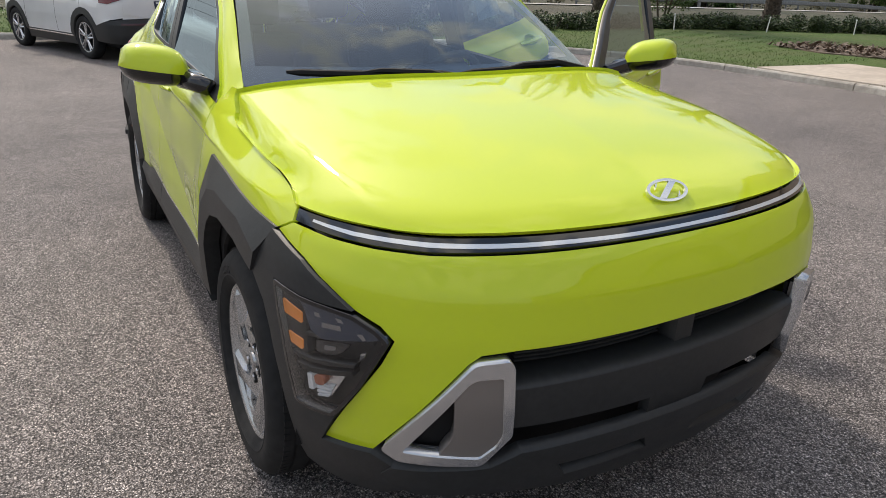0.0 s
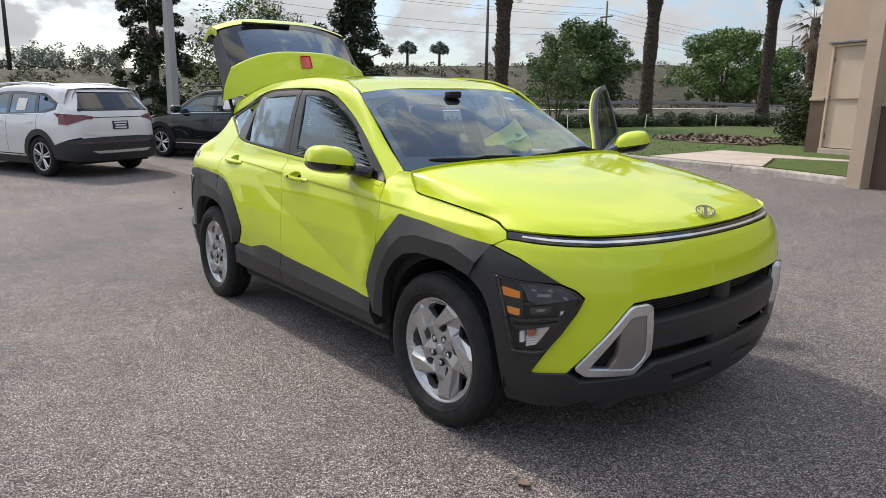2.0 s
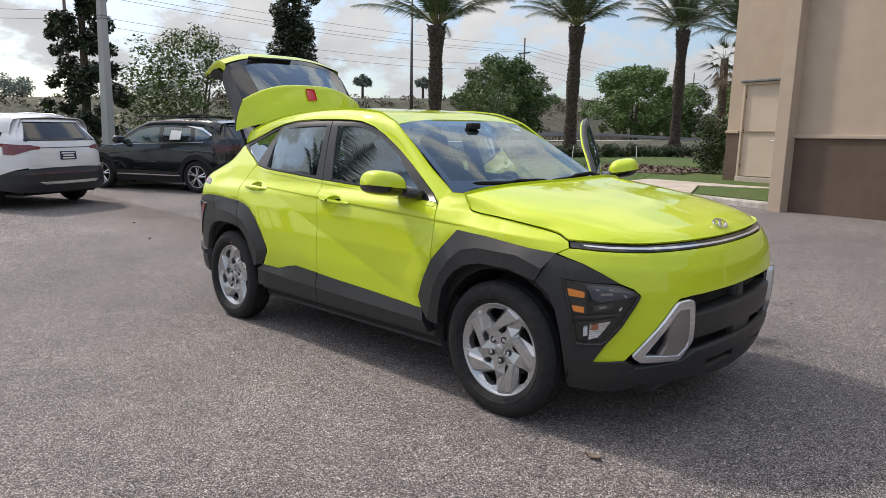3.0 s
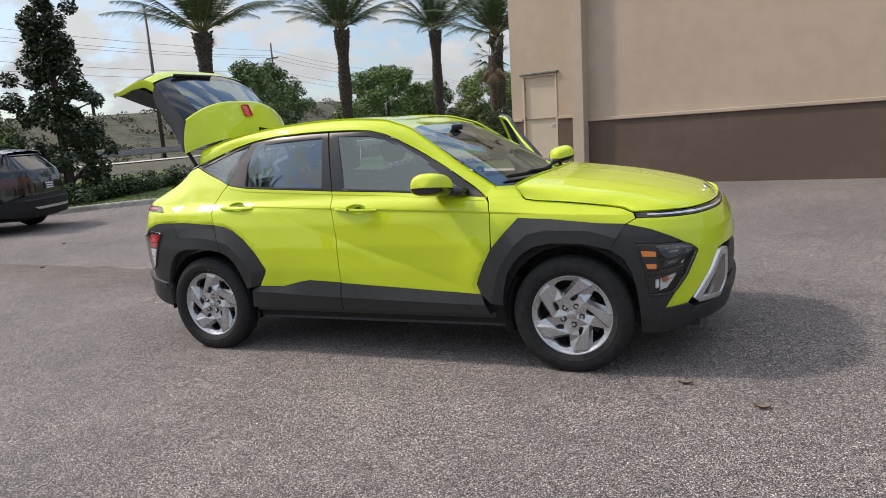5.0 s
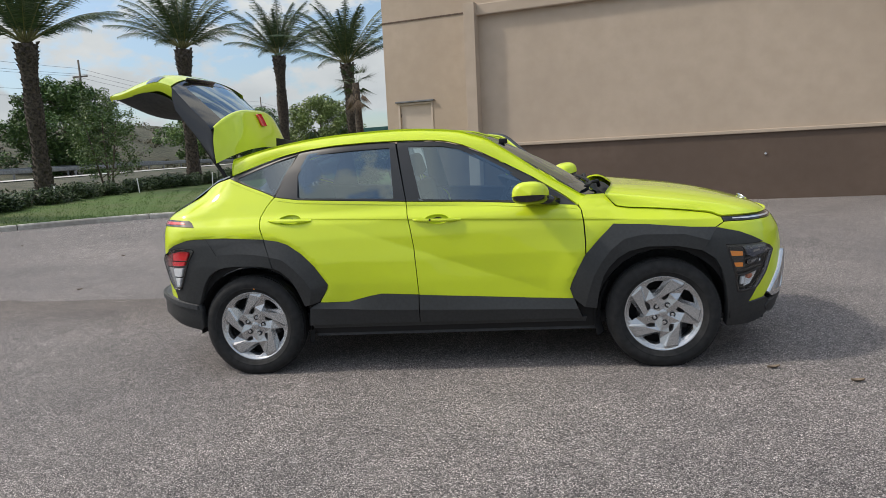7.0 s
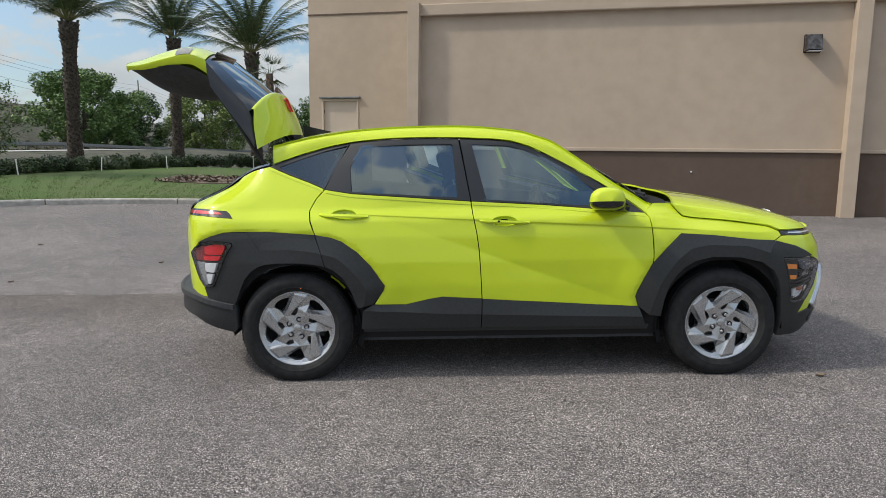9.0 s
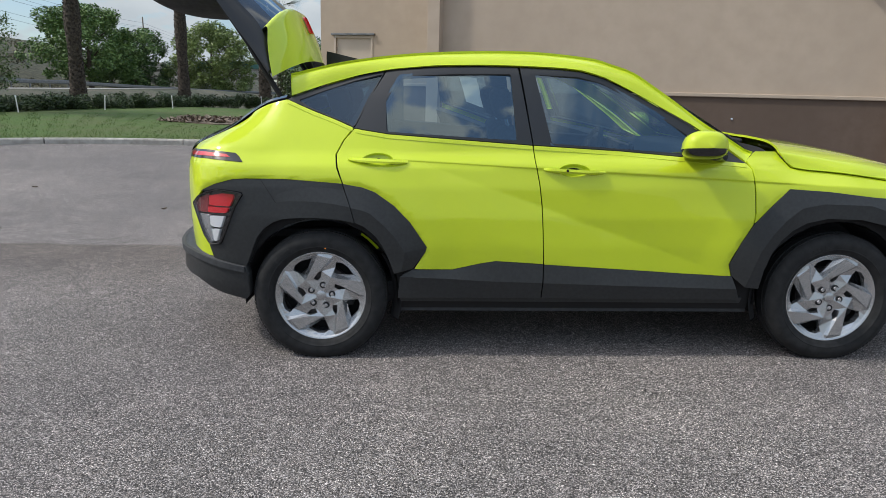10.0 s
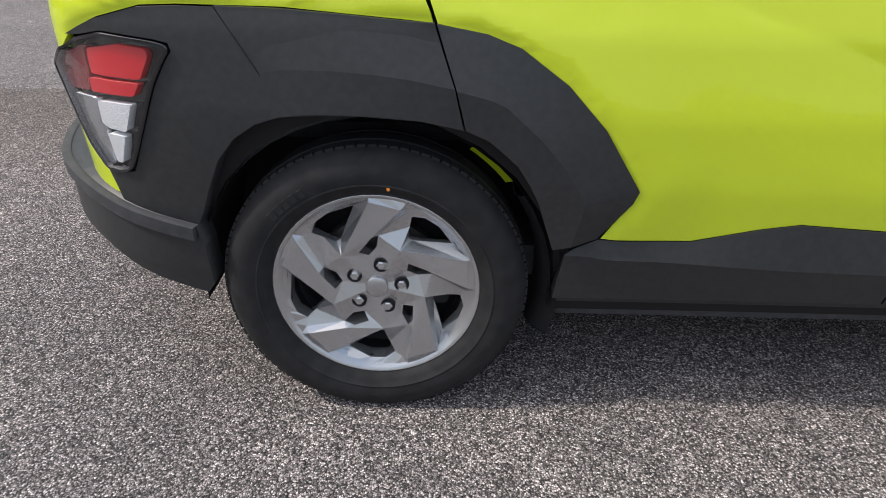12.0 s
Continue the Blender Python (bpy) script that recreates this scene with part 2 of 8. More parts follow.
BLADE = random_tint(material("grass_blades", rough=.7), (.035, .085, .010), (.105, .17, .028))
MULCH = random_tint(material("bark_mulch", rough=.9), (.07, .045, .03), (.26, .21, .17))
BARK = relief(mix_noise(material("bark", rough=.95), (.055, .042, .032), (.14, .11, .085), 14, stretch=(1, 1, .3)), 30, .8, .02)
PALMBARK = relief(mix_noise(material("palm_bark", rough=.95), (.026, .020, .016), (.095, .076, .058), 12), 60, .7, .01)
PALMLEAF = random_tint(material("palm_leaflets", rough=.5), (.028, .055, .022), (.085, .125, .05))
DRYFROND = random_tint(material("dry_fronds", rough=.8), (.14, .10, .07), (.27, .21, .15))
OAKLEAF = random_tint(material("oak_leaves", rough=.55), (.028, .072, .016), (.11, .185, .042))
MIDLEAF = random_tint(material("light_oak_leaves", rough=.55), (.05, .115, .025), (.19, .285, .075))
PALELEAF = random_tint(material("young_leaves", rough=.55), (.09, .14, .03), (.23, .29, .085))
YOUNGLEAF = random_tint(material("small_tree_leaves", rough=.5), (.045, .085, .018), (.13, .20, .045))
DARKLEAF = random_tint(material("magnolia_leaves", rough=.38), (.014, .026, .012), (.055, .082, .034))
HEDGELEAF = random_tint(material("hedge_leaves", rough=.5), (.012, .030, .008), (.060, .100, .022))
# distance haze painted into the leaf colour: paler and greyer than near trees
HAZELEAF = random_tint(material("haze_tinted_foliage", rough=.9), (.16, .20, .17), (.28, .32, .26))
ROADTOP = mix_noise(material("pale_road", rough=.9), (.42, .40, .37), (.52, .50, .46), .4)
GALV = mix_noise(material("galvanised_steel", (.4, .4, .4), .5, .6), (.15, .155, .16), (.23, .235, .24), 5)
WOODPOLE = mix_noise(material("weathered_wood", rough=.9), (.10, .085, .07), (.18, .155, .13), 6, stretch=(1, 1, .1))
WIRE = material("cable", (.05, .05, .055), .7)
POLECON = relief(mix_noise(material("pole_concrete", rough=.85), (.38, .38, .38), (.46, .46, .46), 4, stretch=(1, 1, .2)), 50, .2, .005)


# ---- mesh helpers ----
def mesh_object(name, verts, faces, mat, parent=None, smooth=True, normals=None, label=""):
    me = bpy.data.meshes.new(name)
    me.from_pydata([tuple(map(float, v)) for v in verts], [], [tuple(map(int, f)) for f in faces])
    me.materials.append(mat)
    if smooth:
        me.polygons.foreach_set("use_smooth", [True] * len(me.polygons))
    me.update()
    if normals is not None:
        me.normals_split_custom_set_from_vertices([tuple(map(float, q)) for q in normals])
    ob = new(name, me)
    ob.parent = parent
    if label:
        ob["label"] = label
    return ob


def part(name, bm, mat, parent, label="", smooth=False):
    """Links a bmesh as one mesh object under a thing or a part."""
    me = bpy.data.meshes.new(name)
    if smooth:
        for f in bm.faces:
            f.smooth = True
        for e in bm.edges:
            if len(e.link_faces) == 2 and e.calc_face_angle(0) > .6:
                e.smooth = False
    bm.to_mesh(me)
    bm.free()
    me.materials.append(mat)
    ob = new(name, me)
    ob.parent = parent
    if label:
        ob["label"] = label
    return ob


def thing(name, m, label, category, group="", kind=""):
    ob = new(name)
    ob.matrix_world = m
    return tagged(ob, label, category, group, kind)


def box(bm, x0, y0, z0, x1, y1, z1, bevel=0.0, m=None, seg=2):
    r = bmesh.ops.create_cube(bm, size=1)
    vs = r["verts"]
    bmesh.ops.scale(bm, vec=(x1 - x0, y1 - y0, z1 - z0), verts=vs)
    bmesh.ops.translate(bm, vec=((x0 + x1) / 2, (y0 + y1) / 2, (z0 + z1) / 2), verts=vs)
    if bevel:
        es = list({e for v in vs for e in v.link_edges})
        r = bmesh.ops.bevel(bm, geom=es, offset=bevel, segments=seg, affect="EDGES", profile=.5)
        vs = list({v for f in r["faces"] for v in f.verts} | {v for v in vs if v.is_valid})
    if m is not None:
        bmesh.ops.transform(bm, matrix=m, verts=vs)
    return bm


def tube(bm, pts, radii, seg=8, cap=True):
    """A tapered tube along a line of points."""
    rings = []
    pts = [Vector(p) for p in pts]
    for i, p in enumerate(pts):
        d = (pts[min(i + 1, len(pts) - 1)] - pts[max(i - 1, 0)]).normalized()
        a = d.orthogonal().normalized() if i == 0 else (rings[-1][1] - d * rings[-1][1].dot(d)).normalized()
        b = d.cross(a)
        r = radii[i] if hasattr(radii, "__len__") else radii
        rings.append(([bm.verts.new(p + r * (math.cos(2 * math.pi * k / seg) * a + math.sin(2 * math.pi * k / seg) * b)) for k in range(seg)], a))
    for (r0, _), (r1, _) in zip(rings, rings[1:]):
        for k in range(seg):
            bm.faces.new((r0[k], r0[(k + 1) % seg], r1[(k + 1) % seg], r1[k]))
    if cap:
        bm.faces.new(list(reversed(rings[0][0])))
        bm.faces.new(rings[-1][0])
    return bm


def lathe(bm, prof, seg=48, m=None):
    """Turns a profile of (radius, y) about the y axis."""
    rings = []
    for r, y in prof:
        rings.append([bm.verts.new((r * math.cos(2 * math.pi * k / seg), y, r * math.sin(2 * math.pi * k / seg))) for k in range(seg)])
    fs = []
    for a, b in zip(rings, rings[1:]):
        for k in range(seg):
            fs.append(bm.faces.new((a[k], a[(k + 1) % seg], b[(k + 1) % seg], b[k])))
    if m is not None:
        bmesh.ops.transform(bm, matrix=m, verts=[v for r in rings for v in r])
    return bm


def plate(bm, loops, thick, m):
    """A flat shape with holes in its own x-y plane, thick metres deep, placed by m."""
    polys = [[Vector((p[0], p[1], 0)) for p in loop] for loop in loops]
    flat = [p for poly in polys for p in poly]
    tris = mathutils_tess(polys)
    top = [bm.verts.new(p) for p in flat]
    bot = [bm.verts.new(p - Vector((0, 0, thick))) for p in flat]
    for a, b, c in tris:
        if (flat[b] - flat[a]).cross(flat[c] - flat[a]).z < 0:
            b, c = c, b
        try:
            bm.faces.new((top[a], top[b], top[c]))
            bm.faces.new((bot[c], bot[b], bot[a]))
        except ValueError:
            pass
    i = 0
    for poly in polys:
        n = len(poly)
        for k in range(n):
            a, b = i + k, i + (k + 1) % n
            try:
                bm.faces.new((top[b], top[a], bot[a], bot[b]))
            except ValueError:
                pass
        i += n
    bmesh.ops.transform(bm, matrix=m, verts=top + bot)
    bmesh.ops.recalc_face_normals(bm, faces=bm.faces[:])
    return bm


def mathutils_tess(polys):
    from mathutils.geometry import tessellate_polygon
    return tessellate_polygon(polys)


def catmull(pts, n):
    p = [np.array(q, float) for q in pts]
    p = [2 * p[0] - p[1]] + p + [2 * p[-1] - p[-2]]
    out = []
    for i in range(1, len(p) - 2):
        for k in range(n):
            t = k / n
            out.append(.5 * (2 * p[i] + (p[i + 1] - p[i - 1]) * t + (2 * p[i - 1] - 5 * p[i] + 4 * p[i + 1] - p[i + 2]) * t * t
                             + (3 * p[i] - p[i - 1] - 3 * p[i + 1] + p[i + 2]) * t ** 3))
    out.append(p[-2])
    return np.array(out)


def resample(pts, n):
    """n points evenly along a smooth curve through pts."""
    c = catmull(pts, 10)
    s = np.concatenate([[0], np.cumsum(np.linalg.norm(np.diff(c, axis=0), axis=1))])
    t = np.linspace(0, s[-1], n)
    return np.stack([np.interp(t, s, c[:, i]) for i in range(c.shape[1])], 1)


def sstep(a, b, x):
    t = np.clip((x - a) / (b - a), 0, 1)
    return t * t * (3 - 2 * t)


def patch(name, grid, mat, parent, thick=0.0, label="", flip=False):
    """A curved sheet through a grid of points (rows x columns x 3), with an edge turned in by thick."""
    g = np.array(grid, float)
    n, m = g.shape[:2]
    idx = np.arange(n * m).reshape(n, m)
    du, dv = np.gradient(g, axis=0), np.gradient(g, axis=1)
    nor = np.cross(du, dv)
    nor /= np.linalg.norm(nor, axis=2, keepdims=True) + 1e-12
    if flip:
        nor = -nor
    q = [idx[:-1, :-1], idx[1:, :-1], idx[1:, 1:], idx[:-1, 1:]]
    f = np.stack(q, -1).reshape(-1, 4)
    if flip:
        f = f[:, ::-1]
    verts, normals, faces = list(g.reshape(-1, 3)), list(nor.reshape(-1, 3)), list(f)
    if thick:
        ring = list(idx[0, :]) + list(idx[1:, -1]) + list(idx[-1, -2::-1]) + list(idx[-2:0:-1, 0])
        base = len(verts)
        k = len(ring)
        for j in ring:
            nn = normals[j]
            verts += [verts[j], verts[j] - nn * thick]
            normals += [nn, nn]
        for a in range(k):
            b = (a + 1) % k
            quad = [base + 2 * a, base + 2 * b, base + 2 * b + 1, base + 2 * a + 1]
            e = verts[quad[1]] - verts[quad[0]]
            w = np.cross(e, normals[quad[0]])
            w /= np.linalg.norm(w) + 1e-12
            c = np.cross(verts[quad[1]] - verts[quad[0]], verts[quad[2]] - verts[quad[1]])
            cen = g.reshape(-1, 3).mean(0)
            if np.dot(c, verts[quad[0]] - cen) < 0:
                quad = quad[::-1]
            faces.append(quad)
    return mesh_object(name, verts, faces, mat, parent, True, None if thick else normals, label)


def both(name, grid, mat, parent, thick=0.0, label="", flip=False):
    """The sheet and its mirror image on the other flank."""
    g = np.array(grid, float)
    a = patch(name, g, mat, parent, thick, label, flip)
    b = patch(name, g * np.array([1, -1, 1]), mat, parent, thick, label, not flip)
    return a, b


def shrink(loop, d):
    """The outline drawn in by d."""
    p = np.array(loop, float)
    n = len(p)
    area = .5 * sum(p[i][0] * p[(i + 1) % n][1] - p[(i + 1) % n][0] * p[i][1] for i in range(n))
    s = 1 if area > 0 else -1
    out = []
    for i in range(n):
        a, b, c = p[i - 1], p[i], p[(i + 1) % n]
        e0, e1 = b - a, c - b
        n0 = s * np.array([-e0[1], e0[0]]) / (np.linalg.norm(e0) + 1e-12)
        n1 = s * np.array([-e1[1], e1[0]]) / (np.linalg.norm(e1) + 1e-12)
        k = n0 + n1
        q = np.dot(k, k)
        out.append(b + (k * (2 * d / q) if q > .35 else n0 * d))
    return [tuple(v) for v in out]


def rounded(loop, r=.012, seg=3):
    """The outline with its corners rounded."""
    p = [np.array(v, float) for v in loop]
    out = []
    for i in range(len(p)):
        a, b, c = p[i - 1], p[i], p[(i + 1) % len(p)]
        la, lc = np.linalg.norm(a - b), np.linalg.norm(c - b)
        ra, rc = min(r, la * .4), min(r, lc * .4)
        s, e = b + (a - b) / la * ra, b + (c - b) / lc * rc
        for k in range(seg + 1):
            t = k / seg
            out.append(tuple((1 - t) ** 2 * s + 2 * t * (1 - t) * b + t * t * e))
    return out


class Shell:
    """The outer skin of a vehicle: a plan outline, and insets that vary with height at its flank, front and rear.
    A place on it is (u, z): metres along the outline from the front's middle round the right flank (negative: left), and height."""

    def __init__(self, outline, side, front, rear, waist, ease, crease=None):
        c = catmull(outline, 14)
        self.c, self.crease = c, crease
        self.arc = np.concatenate([[0], np.cumsum(np.linalg.norm(np.diff(c, axis=0), axis=1))])
        t = np.gradient(c, self.arc, axis=0)
        t /= np.linalg.norm(t, axis=1, keepdims=True)
        k = np.ones(9) / 9
        t = np.stack([np.convolve(np.pad(t[:, i], 4, "edge"), k, "valid") for i in range(2)], 1)
        t[0], t[-1] = (0, -1), (0, 1)
        self.n = np.stack([t[:, 1], -t[:, 0]], 1) * -1
        self.zs = np.linspace(.05, 2.0, 391)
        ker = np.exp(-np.linspace(-2, 2, 13) ** 2)
        ker /= ker.sum()
        self.tab = [np.convolve(np.pad(np.interp(self.zs, *q), 6, "edge"), ker, "valid") for q in (side, front, rear)]
        self.waist, self.ease = waist, ease

    def at(self, u, z, off=0.0):
        u, z = np.broadcast_arrays(np.asarray(u, float), np.asarray(z, float))
        s = np.where(u < 0, -1.0, 1.0)
        a = np.abs(u)
        s = np.where(a > self.arc[-1], -s, s)
        a = np.where(a > self.arc[-1], 2 * self.arc[-1] - a, a)
        x, y = np.interp(a, self.arc, self.c[:, 0]), np.interp(a, self.arc, self.c[:, 1])
        nx, ny = np.interp(a, self.arc, self.n[:, 0]), np.interp(a, self.arc, self.n[:, 1])
        wf = sstep(self.ease[0], self.ease[1], x)
        wr = 1 - sstep(self.ease[3], self.ease[2], x)
        ds, df, dr = (np.interp(z, self.zs, q) for q in self.tab)
        w = self.waist
        ds = ds + np.maximum(0, z - w[0]) * (w[1] * (1 - sstep(w[2], w[3], x)) + w[4] * sstep(w[5], w[6], x))
        d = ds * (1 - wf - wr) + df * wf + dr * wr
        if self.crease is not None:
            d = d - self.crease(x, z, a)
        d = d - off
        return np.stack([x - nx * d, (y - ny * d) * s, z], -1)

    def normal(self, u, z):
        e = 4e-3
        a = self.at(u + e, z) - self.at(u - e, z)
        b = self.at(u, z + e) - self.at(u, z - e)
        n = np.cross(a, b)
        n /= np.linalg.norm(n, axis=-1, keepdims=True) + 1e-12
        o = self.at(u, z, .01) - self.at(u, z, 0)
        return np.where((n * o).sum(-1, keepdims=True) < 0, -n, n)

    def ux(self, x):
        return float(np.interp(-x, -self.c[:, 0], self.arc))

    def uy(self, y):
        """The place on the rear at y metres from its middle."""
        k = len(self.c) // 2
        return float(np.interp(y, self.c[k:, 1], self.arc[k:]))

    def panel(self, name, loop, mat, parent, off=0.0, thick=.016, gap=.0022, holes=(), step=.045, left=False, xf=None, label="", cuts=(), fair=False):
        """A sheet of the skin inside an outline of (u, z), proud by off (a number, or a function of u), its edges turned in by thick.
        left: on the other flank. fair: smoothed to one even curve, as a pane is."""
        loop = shrink(loop, gap) if gap else [tuple(p) for p in loop]
        polys = [[Vector((p[0], p[1], 0)) for p in q] for q in (loop, *holes)]
        flat = [p for q in polys for p in q]
        bm = bmesh.new()
        vs = [bm.verts.new(p) for p in flat]
        for a, b, c in mathutils_tess(polys):
            if (flat[b] - flat[a]).cross(flat[c] - flat[a]).length > 1e-9:
                try:
                    bm.faces.new((vs[a], vs[b], vs[c]))
                except ValueError:
                    pass
        p = np.array([(v.x, v.y) for v in flat])
        for axis in (0, 1):
            lo, hi = p[:, axis].min(), p[:, axis].max()
            k = max(1, int((hi - lo) / step))
            for i in range(1, k):
                co, no = [0, 0, 0], [0, 0, 0]
                co[axis], no[axis] = lo + (hi - lo) * i / k, 1
                bmesh.ops.bisect_plane(bm, geom=bm.verts[:] + bm.edges[:] + bm.faces[:], plane_co=co, plane_no=no, dist=1e-5)
        for z0, slope in cuts:
            bmesh.ops.bisect_plane(bm, geom=bm.verts[:] + bm.edges[:] + bm.faces[:], plane_co=(0, z0, 0), plane_no=(-slope, 1, 0), dist=1e-5)
        bmesh.ops.remove_doubles(bm, verts=bm.verts, dist=1e-5)
        bm.verts.index_update()
        uv = np.array([(v.co.x, v.co.y) for v in bm.verts])
        faces = [[v.index for v in f.verts] for f in bm.faces]
        rim = [(e.verts[0].index, e.verts[1].index) for e in bm.edges if len(e.link_faces) == 1]
        bm.free()
        P, N = self.at(uv[:, 0], uv[:, 1], off(uv[:, 0]) if callable(off) else off), self.normal(uv[:, 0], uv[:, 1])
        if fair:
            x, z = P[:, 0] - P[:, 0].mean(), P[:, 2] - P[:, 2].mean()
            k = np.linalg.lstsq(np.stack([x * 0 + 1, x, z, x * x, z * z], 1), P[:, 1], rcond=None)[0]
            P[:, 1] = k[0] + k[1] * x + k[2] * z + k[3] * x * x + k[4] * z * z
            N = np.stack([k[1] + 2 * k[3] * x, x * 0 - 1, k[2] + 2 * k[4] * z], 1)
            N /= np.linalg.norm(N, axis=1, keepdims=True)
        out = []
        for f in faces:
            q = P[f]
            c = np.zeros(3)
            for i in range(len(f)):
                c += np.cross(q[i], q[(i + 1) % len(f)])
            out.append(f if np.dot(c, N[f[0]]) > 0 else f[::-1])
        verts, normals = list(P), list(N)
        cen = {}
        for f in out:
            m = P[f].mean(0)
            for i in range(len(f)):
                cen[frozenset((f[i], f[(i + 1) % len(f)]))] = m
        for a, b in rim:
            mid = (P[a] + P[b]) / 2
            w = np.cross(P[b] - P[a], N[a])
            w /= np.linalg.norm(w) + 1e-12
            if np.dot(w, mid - cen[frozenset((a, b))]) < 0:
                w, a, b = -w, b, a
            i = len(verts)
            verts += [P[a], P[b], P[b] - N[b] * thick, P[a] - N[a] * thick]
            ea = (N[a] + w) / 1.414
            normals += [ea, ea, w, w]
            c = np.cross(verts[i + 1] - verts[i], verts[i + 2] - verts[i + 1])
            out.append([i, i + 1, i + 2, i + 3] if np.dot(c, w) > 0 else [i + 3, i + 2, i + 1, i])
        V, M = np.array(verts), np.array(normals)
        if left:
            V, M = V * (1, -1, 1), M * (1, -1, 1)
            out = [f[::-1] for f in out]
        if xf is not None:
            R = np.array(xf)
            V, M = V @ R[:3, :3].T + R[:3, 3], M @ R[:3, :3].T
        return mesh_object(name, V, out, mat, parent, True, M, label)

    def pair(self, name, loop, mat, parent, **kw):
        return self.panel(name, loop, mat, parent, **kw), self.panel(name, loop, mat, parent, left=True, **kw)


def mirrored(loop):
    """A half outline from the middle out and back to the middle, completed on the other side."""
    return [tuple(p) for p in loop] + [(-u, z) for u, z in reversed(loop) if abs(u) > 1e-6]


# ---- ground ----
def soft(v):
    return .8 * np.logaddexp(0, np.asarray(v, float) / .8)


def ground_z(x, y):
    """Height of the paved lot, which falls gently away from the building."""
    x, y = np.asarray(x, float), np.asarray(y, float)
    return .029 * (np.clip(y, -14, 45) + .86) + .024 * soft(np.minimum(-x, 22) - 3.4) - .0022


def land_z(x, y):
    """The lot, the road beyond the hedge and the embankment behind it."""
    x, y = np.asarray(x, float), np.asarray(y, float)
    road = 1.15 + .027 * np.clip(y, -40, 80)
    top = np.maximum(road + 2, 5.8 + .065 * np.clip(y, -60, 140))
    a = 1 - sstep(-29., -21., x)
    z = ground_z(x, y) * (1 - a) + road * a
    b = 1 - sstep(-86., -54., x)
    bump = .35 * np.sin(x * .31 + y * .17) * np.sin(y * .23) * b * (1 - b) * 4
    z = z * (1 - b) + top * b + bump
    return z


def build_ground():
    xs = np.concatenate([-np.geomspace(60, 900, 22)[::-1], np.linspace(-58, -20, 30), np.linspace(-19, 13, 65), np.geomspace(14, 900, 24)])
    ys = np.concatenate([-np.geomspace(15, 900, 22)[::-1], np.linspace(-14, 24, 77), np.linspace(25, 80, 30), np.geomspace(84, 900, 20)])
    X, Y = np.meshgrid(xs, ys, indexing="ij")
    Z = land_z(X, Y)
    n, m = X.shape
    idx = np.arange(n * m).reshape(n, m)
    f = np.stack([idx[:-1, :-1], idx[1:, :-1], idx[1:, 1:], idx[:-1, 1:]], -1).reshape(-1, 4)
    ob = mesh_object("ground", np.stack([X, Y, Z], -1).reshape(-1, 3), f, ASPHALT)
    ob.data.materials.append(MEADOW)
    cx, cy = X[:-1, :-1].ravel(), Y[:-1, :-1].ravel()
    out = (cx < -17) | (cy > 26)
    ob.data.polygons.foreach_set("material_index", out.astype(int).tolist())
    return tagged(ob, "grey chip-seal asphalt lot with pale and dark aggregate", "ground", kind="structure")


build_ground()
KERB = [(-.95, 9.95), (-3, 10.75), (-4.6, 11.0), (-6.4, 11.0), (-8, 10.75), (-9.5, 10.1), (-10.9, 9.05), (-12.05, 7.9), (-12.95, 6.5), (-13.8, 4.2), (-14.3, 1.5),
        (-14.6, -2.1), (-15.2, -9), (-16, -30)]
KLINE = resample(KERB, 140)


def outward(line):
    t = np.gradient(line, axis=0)
    t /= np.linalg.norm(t, axis=1, keepdims=True)
    return np.stack([t[:, 1], -t[:, 0]], 1)


def build_kerb():
    """Kerb stones of three metres with open joints, rounded at the top."""
    kerb = tagged(new("kerb"), "weathered pale concrete kerb with dark joints round the lawn", "kerb", kind="structure")
    line = resample(KERB, 18 * 14 + 1)
    nn = outward(line)
    prof = [(0, -.12), (.012, .095), (.03, .122), (.06, .132), (.15, .134), (.16, .10), (.16, -.12)]
    for k in range(18):
        seg = line[k * 14:(k + 1) * 14 + 1].copy()
        no = nn[k * 14:(k + 1) * 14 + 1]
        d = (seg[1] - seg[0]) * (.012 / np.linalg.norm(seg[1] - seg[0]))
        seg[0] += d
        seg[-1] -= d
        g = []
        for (x, y), (a, b) in zip(seg, no):
            z = ground_z(x, y)
            g.append([(x + a * o, y + b * o, z + h) for o, h in prof])
        g = np.array(g)
        n, m = g.shape[:2]
        idx = np.arange(n * m).reshape(n, m)
        f = [tuple(r) for r in np.stack([idx[:-1, :-1], idx[:-1, 1:], idx[1:, 1:], idx[1:, :-1]], -1).reshape(-1, 4)]
        f += [tuple(idx[0, ::-1]), tuple(idx[-1, :])]
        mesh_object("kerb_stone", g.reshape(-1, 3), f, CONCRETE, kerb, smooth=False)
    return kerb


build_kerb()


def build_lawn():
    nn = outward(KLINE)
    dist = np.array([.155, .6, 1.2, 2, 3, 4.2, 5.6, 7.2, 9, 11, 13.5, 17])
    g = []
    for (x, y), (a, b) in zip(KLINE, nn):
        row = []
        for d in dist:
            px, py = x + a * d, y + b * d
            z = float(ground_z(px, py)) + .115 + .02 * noise.noise((px * .6, py * .6, 0)) + .10 * float(sstep(1., 6., d))
            row.append((px, py, z))
        g.append(row)
    ob = patch("lawn", g, SOIL, None)
    return tagged(ob, "mown green lawn with paler dry patches behind the kerb", "lawn", kind="structure")


build_lawn()


def lawn_z(x, y):
    d = float(np.min(np.hypot(KLINE[:, 0] - x, KLINE[:, 1] - y)))
    return float(ground_z(x, y)) + .115 + .02 * noise.noise((x * .6, y * .6, 0)) + .10 * float(sstep(1., 6., d))


